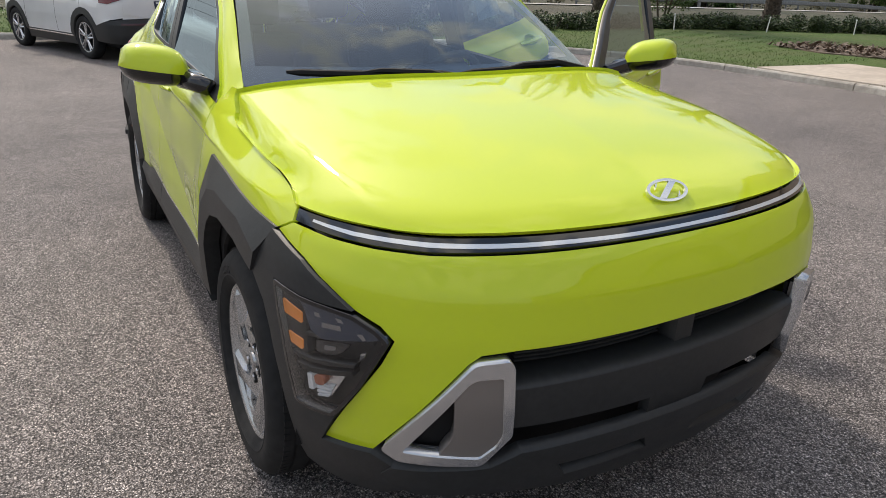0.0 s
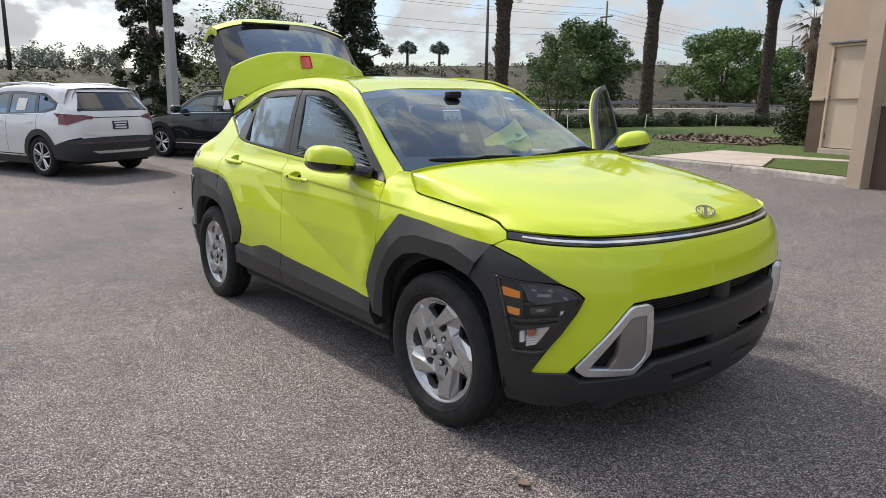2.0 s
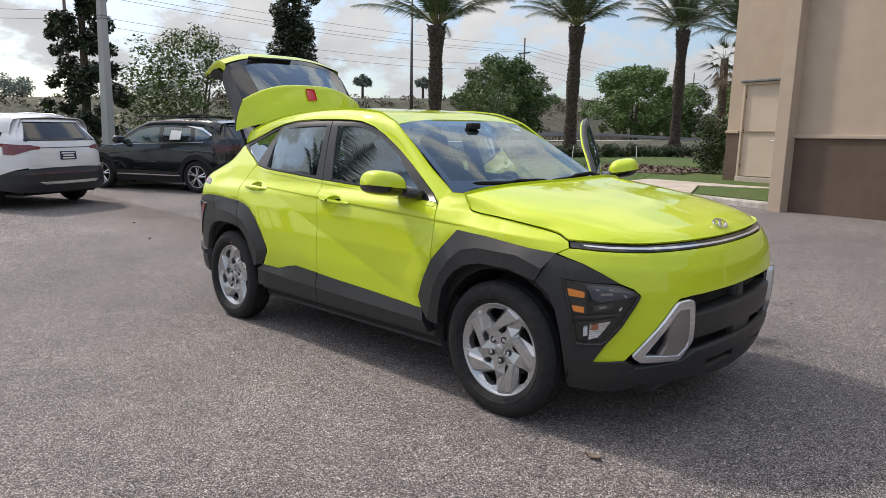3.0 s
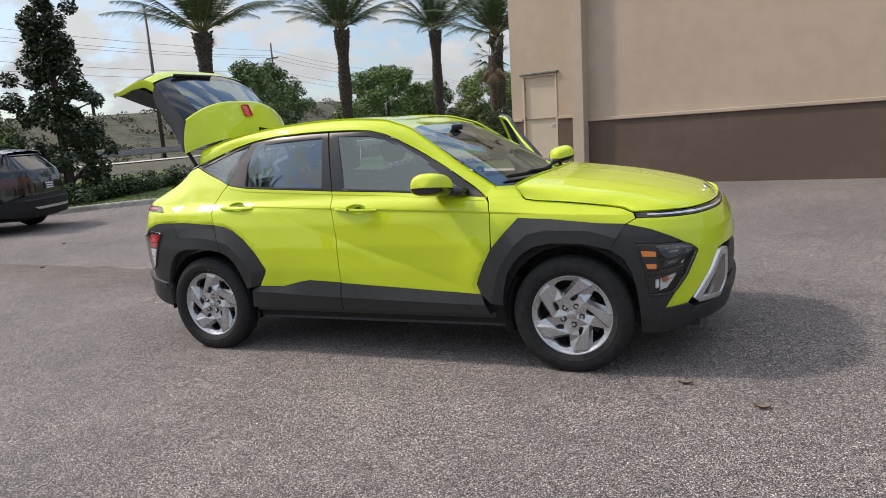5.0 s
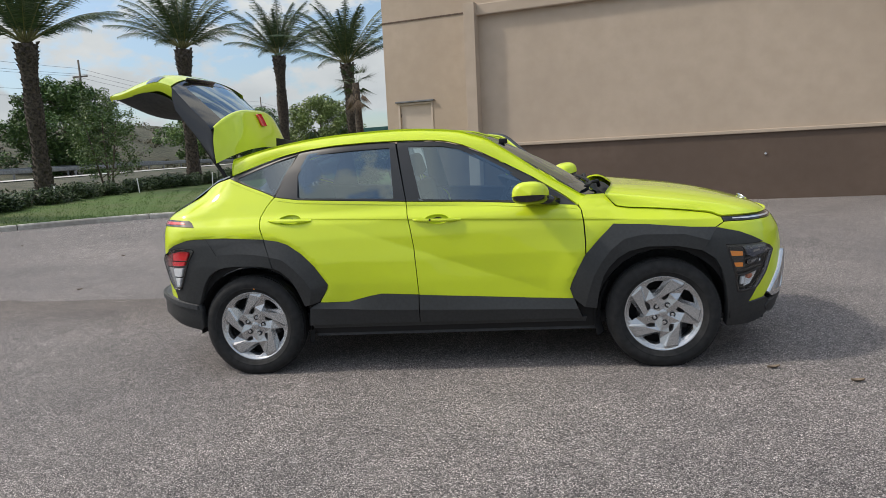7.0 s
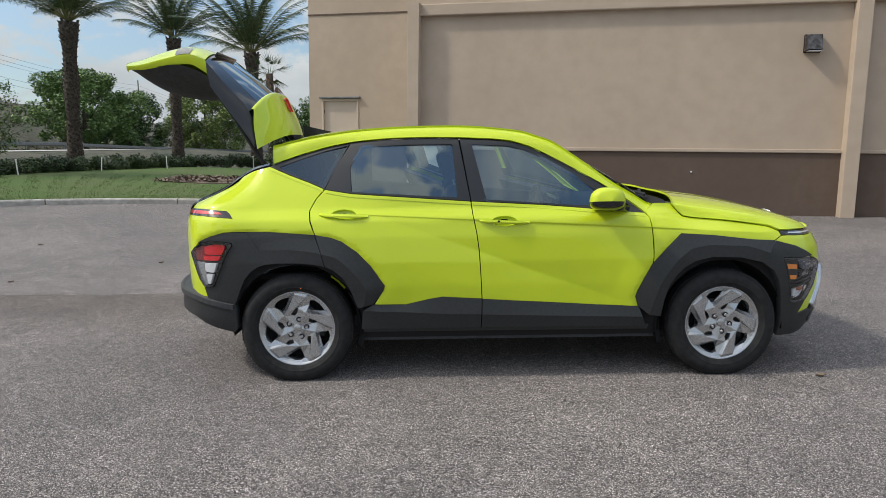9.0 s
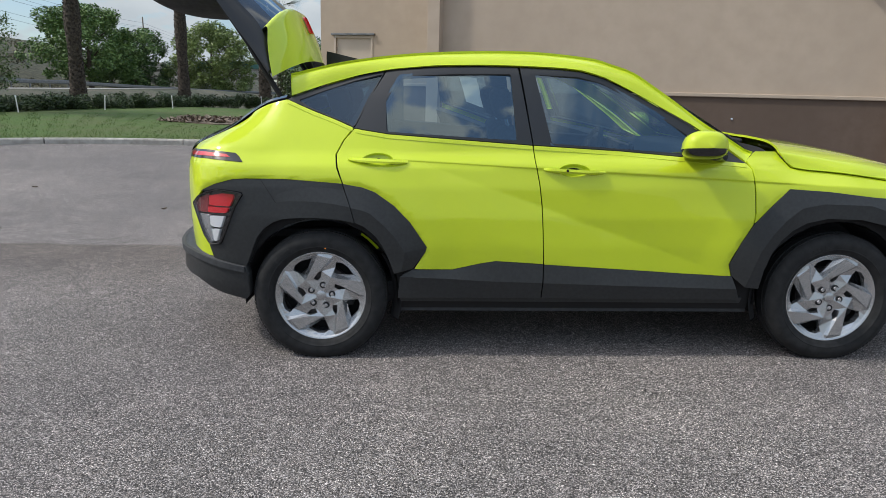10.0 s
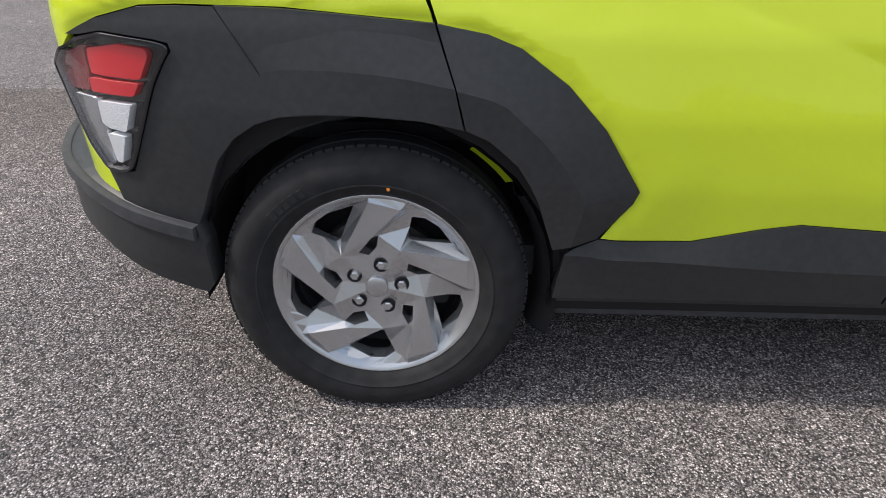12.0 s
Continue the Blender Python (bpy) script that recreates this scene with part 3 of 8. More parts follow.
def build_grass():
    """Blades of the lawn, too many to count."""
    rng = random.Random(5)
    nn = outward(KLINE)
    verts, faces = [], []
    while len(faces) < 42000:
        k = int(rng.random() ** .9 * 95)
        d = .17 + 9.5 * rng.random() ** 1.3
        x, y = KLINE[k] + nn[k] * d + np.array([rng.uniform(-.2, .2), rng.uniform(-.2, .2)])
        if (-5.7 < x < -2.0 and y > 10.9) or x > -1.0:
            continue
        z, a, h = lawn_z(x, y) - .005, rng.random() * math.pi, rng.uniform(.025, .055)
        c, s, w = math.cos(a) * .008, math.sin(a) * .008, rng.uniform(-.03, .03)
        i = len(verts)
        verts += [(x - c, y - s, z), (x + c, y + s, z), (x + w, y + rng.uniform(-.03, .03), z + h)]
        faces.append((i, i + 1, i + 2))
    ob = mesh_object("grass", verts, faces, BLADE, smooth=False)
    return tagged(ob, "short green grass blades of the mown lawn", "grass", kind="stuff")


build_grass()


def flat_poly(name, loop, lift, mat, thick, label, category, kind="structure", base=None):
    """A paved or planted area that follows the ground."""
    bm = bmesh.new()
    plate(bm, [loop], thick, Matrix.Identity(4))
    lo, hi = np.min(loop, 0), np.max(loop, 0)
    for ax in (0, 1):
        for v in np.arange(lo[ax] + .4, hi[ax], .5):
            co, no = [0, 0, 0], [0, 0, 0]
            co[ax], no[ax] = v, 1
            bmesh.ops.bisect_plane(bm, geom=bm.verts[:] + bm.edges[:] + bm.faces[:], plane_co=co, plane_no=no)
    for v in bm.verts:
        v.co.z += (base or (lambda x, y: float(ground_z(x, y))))(v.co.x, v.co.y) + lift
    ob = part(name, bm, mat, None)
    return tagged(ob, label, category, kind=kind)


flat_poly("pavement", [(-5.75, 11.15), (-2.95, 10.92), (-3.75, 13.1), (-1.2, 13.5), (-1.0, 14.2), (-1.2, 14.44), (-4.1, 15.15), (-5.6, 15.6)], .155, WALKWAY, .2,
          "pale tan concrete walkway from the kerb to the door", "walkway")
flat_poly("lawn", [(-2.85, 10.95), (-1.0, 10.15), (-.75, 13.4), (-3.6, 13.02)], .145, SOIL, .2, "small patch of rough grass beside the walkway", "lawn")
flat_poly("planting_bed", [(-9.0, 16.2), (-7.2, 15.6), (-5.7, 15.9), (-5.4, 18.2), (-7.4, 19.0), (-8.8, 17.6)], .03, MULCH, .06,
          "low bed of brown bark mulch in the lawn", "planting bed", base=lawn_z)


def build_mulch():
    rng = random.Random(8)
    verts, faces = [], []
    for _ in range(900):
        x, y = rng.uniform(-8.9, -5.5), rng.uniform(15.8, 18.7)
        z, a, L, w = lawn_z(x, y) + rng.uniform(.02, .09), rng.random() * 6.3, rng.uniform(.08, .2), rng.uniform(.02, .045)
        c, s, t = math.cos(a), math.sin(a), rng.uniform(-.06, .06)
        i = len(verts)
        for p, q in ((-1, -1), (1, -1), (1, 1), (-1, 1)):
            verts.append((x + p * L * c / 2 - q * w * s, y + p * L * s / 2 + q * w * c, z + p * t))
        faces.append((i, i + 1, i + 2, i + 3))
    return tagged(mesh_object("bark_chips", verts, faces, MULCH, smooth=False), "loose grey-brown bark chips on the planting bed", "mulch", kind="stuff")


build_mulch()


# ---- building ----
E, OUTN = Vector((.970, -.241, 0)), Vector((-.241, -.970, 0))
B0 = Matrix(((E.x, OUTN.x, 0, -.62), (E.y, OUTN.y, 0, 9.855), (0, 0, 1, 0), (0, 0, 0, 1))) @ pose(0, 0, 0, 0, 1.15, 0)
# in the building's own frame: x along the wall, y out of it, z up; the set-back wall with the door lies 4.3 m behind


def wall_bm(x0, x1, z0, z1, y, thick, openings=()):
    """A wall with openings cut through it, its face at y."""
    bm = bmesh.new()
    loops = [[(x0, z0), (x1, z0), (x1, z1), (x0, z1)]] + [[(a, c), (b, c), (b, d), (a, d)] for a, b, c, d in openings]
    plate(bm, loops, thick, Matrix.Translation((0, y, 0)) @ Matrix(((1, 0, 0, 0), (0, 0, 1, 0), (0, 1, 0, 0), (0, 0, 0, 1))))
    return bm


def build_building():
    wall = new("wall_near")
    wall.matrix_world = B0
    tagged(wall, "long tan stucco wall above a dark brown base", "wall", kind="structure")
    part("upper_wall", wall_bm(-.06, 34, 1.70, 7.2, 0, .3), TAN, wall)
    part("brown_base", wall_bm(-.06, 34, -.6, 1.66, .012, .3), BROWN, wall)
    bm = bmesh.new()
    box(bm, -.06, -.05, 1.645, 34, .055, 1.715, .012)
    part("ledge", bm, TAN, wall, "narrow tan ledge between the two colours")
    bm = bmesh.new()
    box(bm, -.30, -.1, 4.46, 34, .12, 4.70, .02)
    part("cornice", bm, TAN, wall)
    bm = bmesh.new()
    box(bm, -.06, -4.7, -.6, .24, -.32, 7.2)
    part("return_wall", bm, TAN, wall)
    far = new("wall_setback")
    far.matrix_world = B0
    tagged(far, "set-back tan stucco wall with a brown base and a door opening", "wall", kind="structure")
    Y = -4.33
    part("upper_wall", wall_bm(-4.52, -.1, 1.90, 7.2, Y, .3, ((-4.13, -2.99, 1.89, 3.16),)), TAN, far)
    part("brown_base", wall_bm(-4.52, -4.13, -.4, 1.86, Y + .012, .3), BROWN, far)
    part("brown_base", wall_bm(-2.99, -.1, -.4, 1.86, Y + .012, .3), BROWN, far)
    for a, b in ((-4.54, -4.15), (-2.97, -.1)):
        bm = bmesh.new()
        box(bm, a, Y - .05, 1.84, b, Y + .05, 1.915, .01)
        part("ledge", bm, TAN, far)
    bm = bmesh.new()
    box(bm, -4.53, Y - .05, 5.52, -.1, Y + .018, 5.56)
    part("reveal", bm, BROWN, far)
    bm = bmesh.new()
    box(bm, -4.52, Y - 14, -.6, -4.22, Y - .31, 7.2)
    part("end_wall", bm, TAN, far)
    bm = bmesh.new()
    box(bm, .25, -19.5, 7.2, 34, .1, 7.4)
    box(bm, -4.7, -19.5, 7.2, .25, Y + .1, 7.4)
    part("roof", bm, TAN, far)
    door = new("door_1")
    door.matrix_world = B0
    tagged(door, "closed cream painted steel service door in its frame", "door", kind="structure")
    bm = bmesh.new()
    box(bm, -4.070, Y - .10, .72, -3.050, Y - .05, 3.10, .006)
    part("leaf", bm, DOORPAINT, door)
    for x0, x1, z0, z1 in ((-4.130, -4.070, .68, 3.10), (-3.050, -2.990, .68, 3.10), (-4.130, -2.990, 3.10, 3.16)):
        bm = bmesh.new()
        box(bm, x0, Y - .12, z0, x1, Y + .02, z1, .006)
        part("door_frame", bm, DOORPAINT, door)
    bm = bmesh.new()
    box(bm, -4.190, Y - .02, 3.165, -2.930, Y + .09, 3.215, .006)
    part("drip_cap", bm, GALV, door)
    for z in (1.0, 1.9, 2.8):
        bm = bmesh.new()
        box(bm, -4.085, Y - .055, z - .05, -4.055, Y - .03, z + .05, .004)
        part("hinge", bm, STEEL, door)
    bm = bmesh.new()
    box(bm, -3.170, Y - .055, 1.60, -3.110, Y - .03, 1.72, .008)
    tube(bm, [(-3.140, Y - .04, 1.66), (-3.140, Y + .02, 1.66), (-3.270, Y + .025, 1.66)], .012)
    part("door_handle", bm, CHROME, door)
    bm = bmesh.new()
    box(bm, -4.130, Y - .2, .55, -2.990, Y + .05, .70, .01)
    part("threshold", bm, WALKWAY, door)


build_building()


def build_downspout(x):
    spout = thing("downspout", B0 @ Matrix.Translation((x, 0, 0)), "tall tan boxed downspout standing proud of the wall", "downspout", "downspouts along the wall")
    bm = bmesh.new()
    box(bm, -.135, -.04, .02, .135, .26, .18, .006)
    box(bm, -.125, -.04, .18, .125, .25, 4.72, .006)
    part("casing", bm, TAN, spout)
    bm = bmesh.new()
    box(bm, -.075, .24, .03, .075, .266, .16)
    part("outlet", bm, DARK, spout, "dark outlet at the foot")
    return spout


for sx in (-.14, 8.52, 17.1, 25.7):
    build_downspout(sx)


def build_wall_lamp():
    lamp = thing("wall_lamp", B0 @ Matrix.Translation((7.72, 0, 3.72)), "dark bronze wall-pack lamp on the tan wall", "wall lamp")
    bm = bmesh.new()
    box(bm, -.15, -.02, -.17, .15, .05, .17, .01)
    part("backplate", bm, DARK, lamp)
    bm = bmesh.new()
    vs = [bm.verts.new(p) for p in ((-.15, .05, .17), (.15, .05, .17), (.15, .05, -.15), (-.15, .05, -.15), (-.13, .16, .15), (.13, .16, .15), (.13, .23, -.13), (-.13, .23, -.13))]
    for f in ((0, 1, 2, 3), (4, 7, 6, 5), (0, 4, 5, 1), (1, 5, 6, 2), (2, 6, 7, 3), (3, 7, 4, 0)):
        bm.faces.new([vs[i] for i in f])
    bmesh.ops.recalc_face_normals(bm, faces=bm.faces[:])
    part("shade", bm, STEEL, lamp)
    bm = bmesh.new()
    box(bm, -.11, .06, -.165, .11, .21, -.15)
    part("diffuser", bm, WHITELENS, lamp)
    tap = thing("wall_bolt", B0 @ Matrix.Translation((5.66, .012, 1.245)), "small pale bolt head on the brown wall", "bolt")
    bm = bmesh.new()
    lathe(bm, [(.0, .02), (.022, .018), (.028, 0)], 10)
    part("head", bm, CHROME, tap)


build_wall_lamp()


# ---- the lime car ----
FLARES = []


def arch_swell(u, z):
    """The paint swells towards the arch cladding and folds in just before it."""
    u, z = np.broadcast_arrays(np.asarray(u, float), np.asarray(z, float))
    out = np.zeros(u.shape)
    for line in FLARES:
        p = np.array(line, float)
        near = (u > p[:, 0].min() - .2) & (u < p[:, 0].max() + .2) & (z > .4) & (z < 1.12)
        if not near.any():
            continue
        q = np.stack([u[near], z[near]], 1)
        d = np.full(len(q), 9.0)
        for a, b in zip(p, p[1:]):
            t = np.clip(((q - a) @ (b - a)) / ((b - a) @ (b - a)), 0, 1)
            d = np.minimum(d, np.linalg.norm(q - a - t[:, None] * (b - a), axis=1))
        ring = np.concatenate([p, [(p[-1][0], .2), (p[0][0], .2)]])
        inside = np.zeros(len(q), bool)
        for a, b in zip(ring, np.roll(ring, -1, 0)):
            if abs(a[1] - b[1]) > 1e-9:
                hit = ((a[1] > q[:, 1]) != (b[1] > q[:, 1])) & (q[:, 0] < (b[0] - a[0]) * (q[:, 1] - a[1]) / (b[1] - a[1]) + a[0])
                inside ^= hit
        out[near] += np.where(inside, 0, .008 * sstep(.0, .026, d) * (1 - sstep(.03, .17, d)))
    return out


def door_crease(x, z, u):
    """A ledge at the height of the handles, and under it a hollow that ends in a fold running down and forward."""
    line, fold = .986 - .0506 * x, .734 - .356 * x
    amp = np.clip(.085 * (line - fold), 0, .024) * (1 - sstep(.35, .95, x))
    above = np.clip((line - z) / np.maximum(.02, line - fold), 0, 1)
    below = np.clip((fold - z) / .24, 0, 1)
    ledge = .0075 * sstep(-.006, .006, z - line) * sstep(-1.25, -.9, x) * (1 - sstep(.95, 1.25, x)) * (1 - sstep(1.03, 1.08, z))
    # the fender's shoulder: a sloping facet from the ledge in to the hood, steeper again at the foot of the windscreen
    rise = np.maximum(0, z - line)
    shoulder = np.where(rise < .078, rise, np.maximum(0, .078 - .35 * (rise - .078))) * (.18 + .46 * sstep(.84, 1.16, x)) * sstep(.45, .90, x) * (1 - sstep(1.50, 1.74, x))
    return ledge - shoulder - amp * above * (1 - below) + arch_swell(u, z) * (1 - sstep(.86, 1.06, x))


BODY = Shell([(2.190, 0.0), (2.183, -.22), (2.150, -.43), (2.085, -.60), (1.995, -.72), (1.870, -.812), (1.720, -.864), (1.500, -.885),
              (1.200, -.890), (.600, -.885), (0, -.885), (-.600, -.885), (-1.200, -.890), (-1.500, -.888), (-1.715, -.870), (-1.865, -.822),
              (-1.985, -.72), (-2.082, -.52), (-2.142, -.26), (-2.162, 0.0)],
             ([.10, .20, .30, .45, .60, .75, .90, 1.0, 1.06, 1.18, 1.35, 1.48, 1.53, 1.56], [.09, .06, .03, .012, 0, 0, .018, .045, .088, .12, .175, .225, .27, .36]),
             ([.10, .20, .30, .40, .55, .70, .80, .87, .92, .955, 1.0, 1.1], [.16, .10, .05, .02, 0, 0, .015, .05, .10, .155, .26, .55]),
             ([.10, .25, .40, .50, .56, .70, .90, 1.0, 1.05, 1.10, 1.3, 1.56], [.12, .05, 0, 0, 0, -.01, -.01, 0, .022, .055, .42, .8]),
             (1.02, .30, -1.45, -.6, .15, -.1, .5), (1.3, 2.1, -1.5, -2.0), door_crease)
car = thing("car", Matrix.Identity(4), "lime green compact crossover with grey cladding, tailgate and two doors open", "car")

DLO_TOP = [(4.329, 1.332), (4.233, 1.365), (4.098, 1.41), (3.939, 1.453), (3.775, 1.480), (3.552, 1.497), (3.306, 1.502), (3.113, 1.499), (2.908, 1.490), (2.792, 1.478),
           (2.679, 1.447), (2.568, 1.398), (2.421, 1.322), (2.239, 1.218), (2.098, 1.122), (1.972, 1.036)]
FENDER = [(1.962, 1.045), (1.905, 1.090), (1.797, 1.090), (1.774, 1.062), (1.753, 1.034), (1.735, 1.013), (1.724, 1.0065), (1.708, 1.0035), (1.652, .9960), (1.552, .9875), (1.42, .9740), (1.305, .9585), (1.19, .9400), (1.160, .9320), (1.130, .9190), (1.108, .9103),
          (1.098, .882), (1.155, .853), (1.298, .862), (1.56, .892), (1.755, .905), (1.84, .82), (1.925, .728), (1.924, .802), (1.929, .923), (1.940, 1.002)]
FRONT_DOOR = [(3.047, 1.108), (2.603, 1.083), (2.24, 1.053), (1.966, 1.030), (1.944, 1.002), (1.933, .923), (1.928, .802), (1.929, .726), (1.981, .629), (2.018, .552),
              (2.029, .515), (2.010, .452), (2.265, .462), (2.627, .487), (2.986, .510), (2.993, .664), (3.002, .811), (3.017, .921), (3.038, 1.029)]
REAR_DOOR = [(3.049, 1.108), (3.040, 1.029), (3.019, .921), (3.004, .811), (2.995, .664), (2.988, .512), (3.232, .527), (3.312, .514), (3.455, .481), (3.652, .484),
             (3.597, .572), (3.588, .600), (3.61, .633), (3.672, .726), (3.751, .808), (3.845, .874), (3.909, .898), (4.004, .915), (4.033, .997), (4.043, 1.059), (4.007, 1.128),
             (3.956, 1.186), (3.915, 1.178), (3.782, 1.158), (3.37, 1.130)]
QUARTER = [(4.329, 1.330), (4.184, 1.274), (4.058, 1.229), (3.960, 1.190), (4.011, 1.128), (4.047, 1.059), (4.037, .997), (4.008, .916), (4.068, .921), (4.291, .937), (4.49, .938), (4.56, .934),
           (4.656, .908), (4.745, .872), (4.808, .806), (4.780, .731), (4.745, .64), (4.712, .585), (4.684, .531), (4.86, .540), (5.18, .556), (5.20, .80), (5.17, 1.02), (5.03, 1.085), (4.80, 1.18),
           (4.60, 1.262), (4.45, 1.305)]
NOSE = [(0, .889), (.203, .888), (.398, .885), (.569, .881), (.70, .877), (.83, .876), (.96, .878), (1.04, .882), (1.095, .882), (1.152, .853), (1.017, .819), (.928, .782), (.851, .743),
        (.79, .721), (.758, .694), (.785, .636), (.833, .562), (.886, .486), (.961, .374), (.812, .390), (.70, .523), (.594, .655), (.569, .675), (.494, .685), (.398, .690), (.235, .697), (0, .702)]
CORNER_F = [(1.152, .851), (1.017, .819), (.928, .782), (.853, .746), (.923, .748), (1.0, .747), (1.112, .753), (1.068, .603), (1.039, .450), (.982, .450), (.908, .460), (.895, .474), (.961, .372),
            (.812, .390), (.76, .36), (.72, .29), (.80, .245), (.919, .233), (1.078, .238), (1.088, .384), (1.104, .50), (1.130, .605), (1.168, .672), (1.240, .722), (1.205, .782)]
FLARE_R = [(4.010, .917), (4.068, .919), (4.291, .935), (4.49, .936), (4.56, .932), (4.654, .906), (4.742, .869), (4.701, .877), (4.641, .890), (4.600, .887), (4.536, .881), (4.503, .875), (4.498, .858), (4.514, .836),
           (4.539, .793), (4.570, .72), (4.600, .655), (4.625, .604), (4.658, .596), (4.706, .594), (4.684, .531), (4.505, .500), (4.490, .53), (4.468, .585), (4.440, .648), (4.403, .695), (4.355, .728), (4.306, .744), (4.23, .750),
           (4.144, .750), (4.015, .742), (3.950, .727), (3.974, .813)]
LAMP_F = [(1.108, .748), (1.0, .742), (.923, .743), (.851, .740), (.79, .717), (.762, .692), (.833, .560), (.886, .486), (.908, .464), (.982, .454), (1.036, .454), (1.065, .603)]
HEADLAMP = rounded(LAMP_F, .01)
LAMP_R = [(4.800, .806), (4.748, .847), (4.701, .871), (4.641, .885), (4.600, .882), (4.536, .876), (4.508, .870), (4.505, .858), (4.519, .838), (4.544, .795), (4.575, .72), (4.605, .655), (4.630, .609),
          (4.655, .601), (4.700, .600), (4.735, .645), (4.770, .731)]
TAILLAMP = rounded(LAMP_R, .01)
UPLAMP = [(5.07, 1.072), (4.734, 1.077), (4.564, 1.064), (4.540, 1.050), (4.509, 1.020), (4.60, 1.026), (4.734, 1.034), (5.07, 1.030)]


def dlo_between(a, b):
    """The stretch of the window line's upper edge from u = a to u = b."""
    t = np.array(DLO_TOP)[::-1]
    us = [u for u in t[:, 0] if a + .01 < u < b - .01]
    return [(u, float(np.interp(u, t[:, 0], t[:, 1]))) for u in [a, *us, b]]


GLASS_F = rounded([(2.953, 1.120), (3.036, 1.462), (2.81, 1.452), (2.698, 1.425), (2.568, 1.360), (2.42, 1.276), (2.311, 1.204), (2.151, 1.095), (2.135, 1.064)], .012)
GLASS_R = rounded([(3.792, 1.172), (3.799, 1.322), (3.723, 1.449), (3.44, 1.462), (3.157, 1.464), (3.130, 1.133)], .014)
GLASS_Q = rounded([(4.262, 1.326), (4.136, 1.371), (3.97, 1.425), (3.815, 1.462), (3.897, 1.305), (3.955, 1.197), (4.059, 1.238), (4.187, 1.286)], .01)
FRAME_F = [(3.047, 1.110), (3.112, 1.497)] + dlo_between(1.975, 3.10)[::-1] + [(1.966, 1.032), (2.24, 1.055), (2.603, 1.085)]
FRAME_R = [(3.049, 1.110), (3.37, 1.132), (3.782, 1.160), (3.915, 1.180), (3.957, 1.188), (3.88, 1.345), (3.80, 1.474)] + dlo_between(3.12, 3.79)[::-1]
FRAME_Q = [(3.961, 1.192), (3.884, 1.347), (3.806, 1.473)] + dlo_between(3.82, 4.31) + [(4.327, 1.330), (4.184, 1.276), (4.058, 1.231)]
OPEN_DOOR = Matrix.Translation((.86, .80, 0)) @ pose(0, 0, 0, 0, 0, -59.4) @ Matrix.Translation((-.86, -.80, 0))
OPEN_REAR = Matrix.Translation((-.228, .80, .015)) @ pose(0, 0, 0, 0, 3, -64) @ Matrix.Translation((.228, -.80, 0))


def split_lines(lines, sub=4):
    """Lines of points, each stretch cut into sub equal pieces."""
    out = []
    for ln in lines:
        p = np.array(ln, float)
        out.append(np.concatenate([p[i] + (p[i + 1] - p[i]) * np.linspace(0, 1, sub, endpoint=False)[:, None] for i in range(len(p) - 1)] + [p[-1:]]))
    return out


def moulding(name, lines, offs, mat, parent, left=False, xf=None, label=""):
    """A folded trim strip along the skin: lines of (u, z) with how far each stands proud, sharp folds between, edges turned in."""
    lines = split_lines(lines)
    way = lines[0] - lines[1]
    lines[0] = lines[0] + way / (np.linalg.norm(way, axis=1, keepdims=True) + 1e-9) * .003
    n = len(lines[0])
    offs = [np.interp(np.linspace(0, 1, n), np.linspace(0, 1, len(o)), o) if hasattr(o, "__len__") else np.full(n, o) for o in offs]
    rows = [BODY.at(lines[0][:, 0], lines[0][:, 1], offs[0] - .02)] + [BODY.at(l[:, 0], l[:, 1], o) for l, o in zip(lines, offs)] + [BODY.at(lines[-1][:, 0], lines[-1][:, 1], offs[-1] - .05)]
    out = BODY.normal(lines[1][:, 0], lines[1][:, 1])[n // 2]
    verts, faces = [], []
    for a, b in zip(rows, rows[1:]):
        k = len(verts)
        verts += list(a) + list(b)
        faces += [(k + i, k + i + 1, k + n + i + 1, k + n + i) for i in range(n - 1)]
    for i in (0, n - 1):
        k = len(verts)
        verts += [r[i] for r in rows]
        faces.append(tuple(range(k, k + len(rows))))
    V = np.array(verts)
    f = faces[n - 1 + n // 2]
    if np.dot(np.cross(V[f[1]] - V[f[0]], V[f[2]] - V[f[1]]), out) < 0:
        faces = [q[::-1] for q in faces]
    if left:
        V, faces = V * (1, -1, 1), [q[::-1] for q in faces]
    if xf is not None:
        V = put_np(xf, V)
    return mesh_object(name, V, faces, mat, parent, True, None, label)


SILL_F = ([(2.008, .450), (2.265, .460), (2.627, .485), (2.984, .508)], [(1.985, .388), (2.265, .394), (2.627, .406), (2.986, .417)], [(1.960, .327), (2.265, .327), (2.627, .329), (2.990, .331)])
SILL_R = ([(2.990, .509), (3.232, .525), (3.312, .512), (3.455, .479), (3.652, .482), (3.715, .450)], [(2.992, .418), (3.226, .424), (3.312, .428), (3.455, .437), (3.610, .444), (3.722, .446)],
          [(2.996, .331), (3.226, .331), (3.312, .331), (3.455, .331), (3.61, .331), (3.735, .330)])
ARCH_F = ([(2.008, .452), (2.029, .515), (1.981, .629), (1.925, .728), (1.84, .82), (1.755, .903), (1.56, .892), (1.298, .862), (1.155, .853)],
          [(1.945, .40), (1.920, .485), (1.888, .590), (1.840, .672), (1.780, .750), (1.700, .814), (1.59, .836), (1.350, .828), (1.205, .782)],
          [(1.872, .39), (1.858, .49), (1.828, .59), (1.788, .650), (1.738, .700), (1.670, .740), (1.565, .762), (1.390, .757), (1.240, .722)])
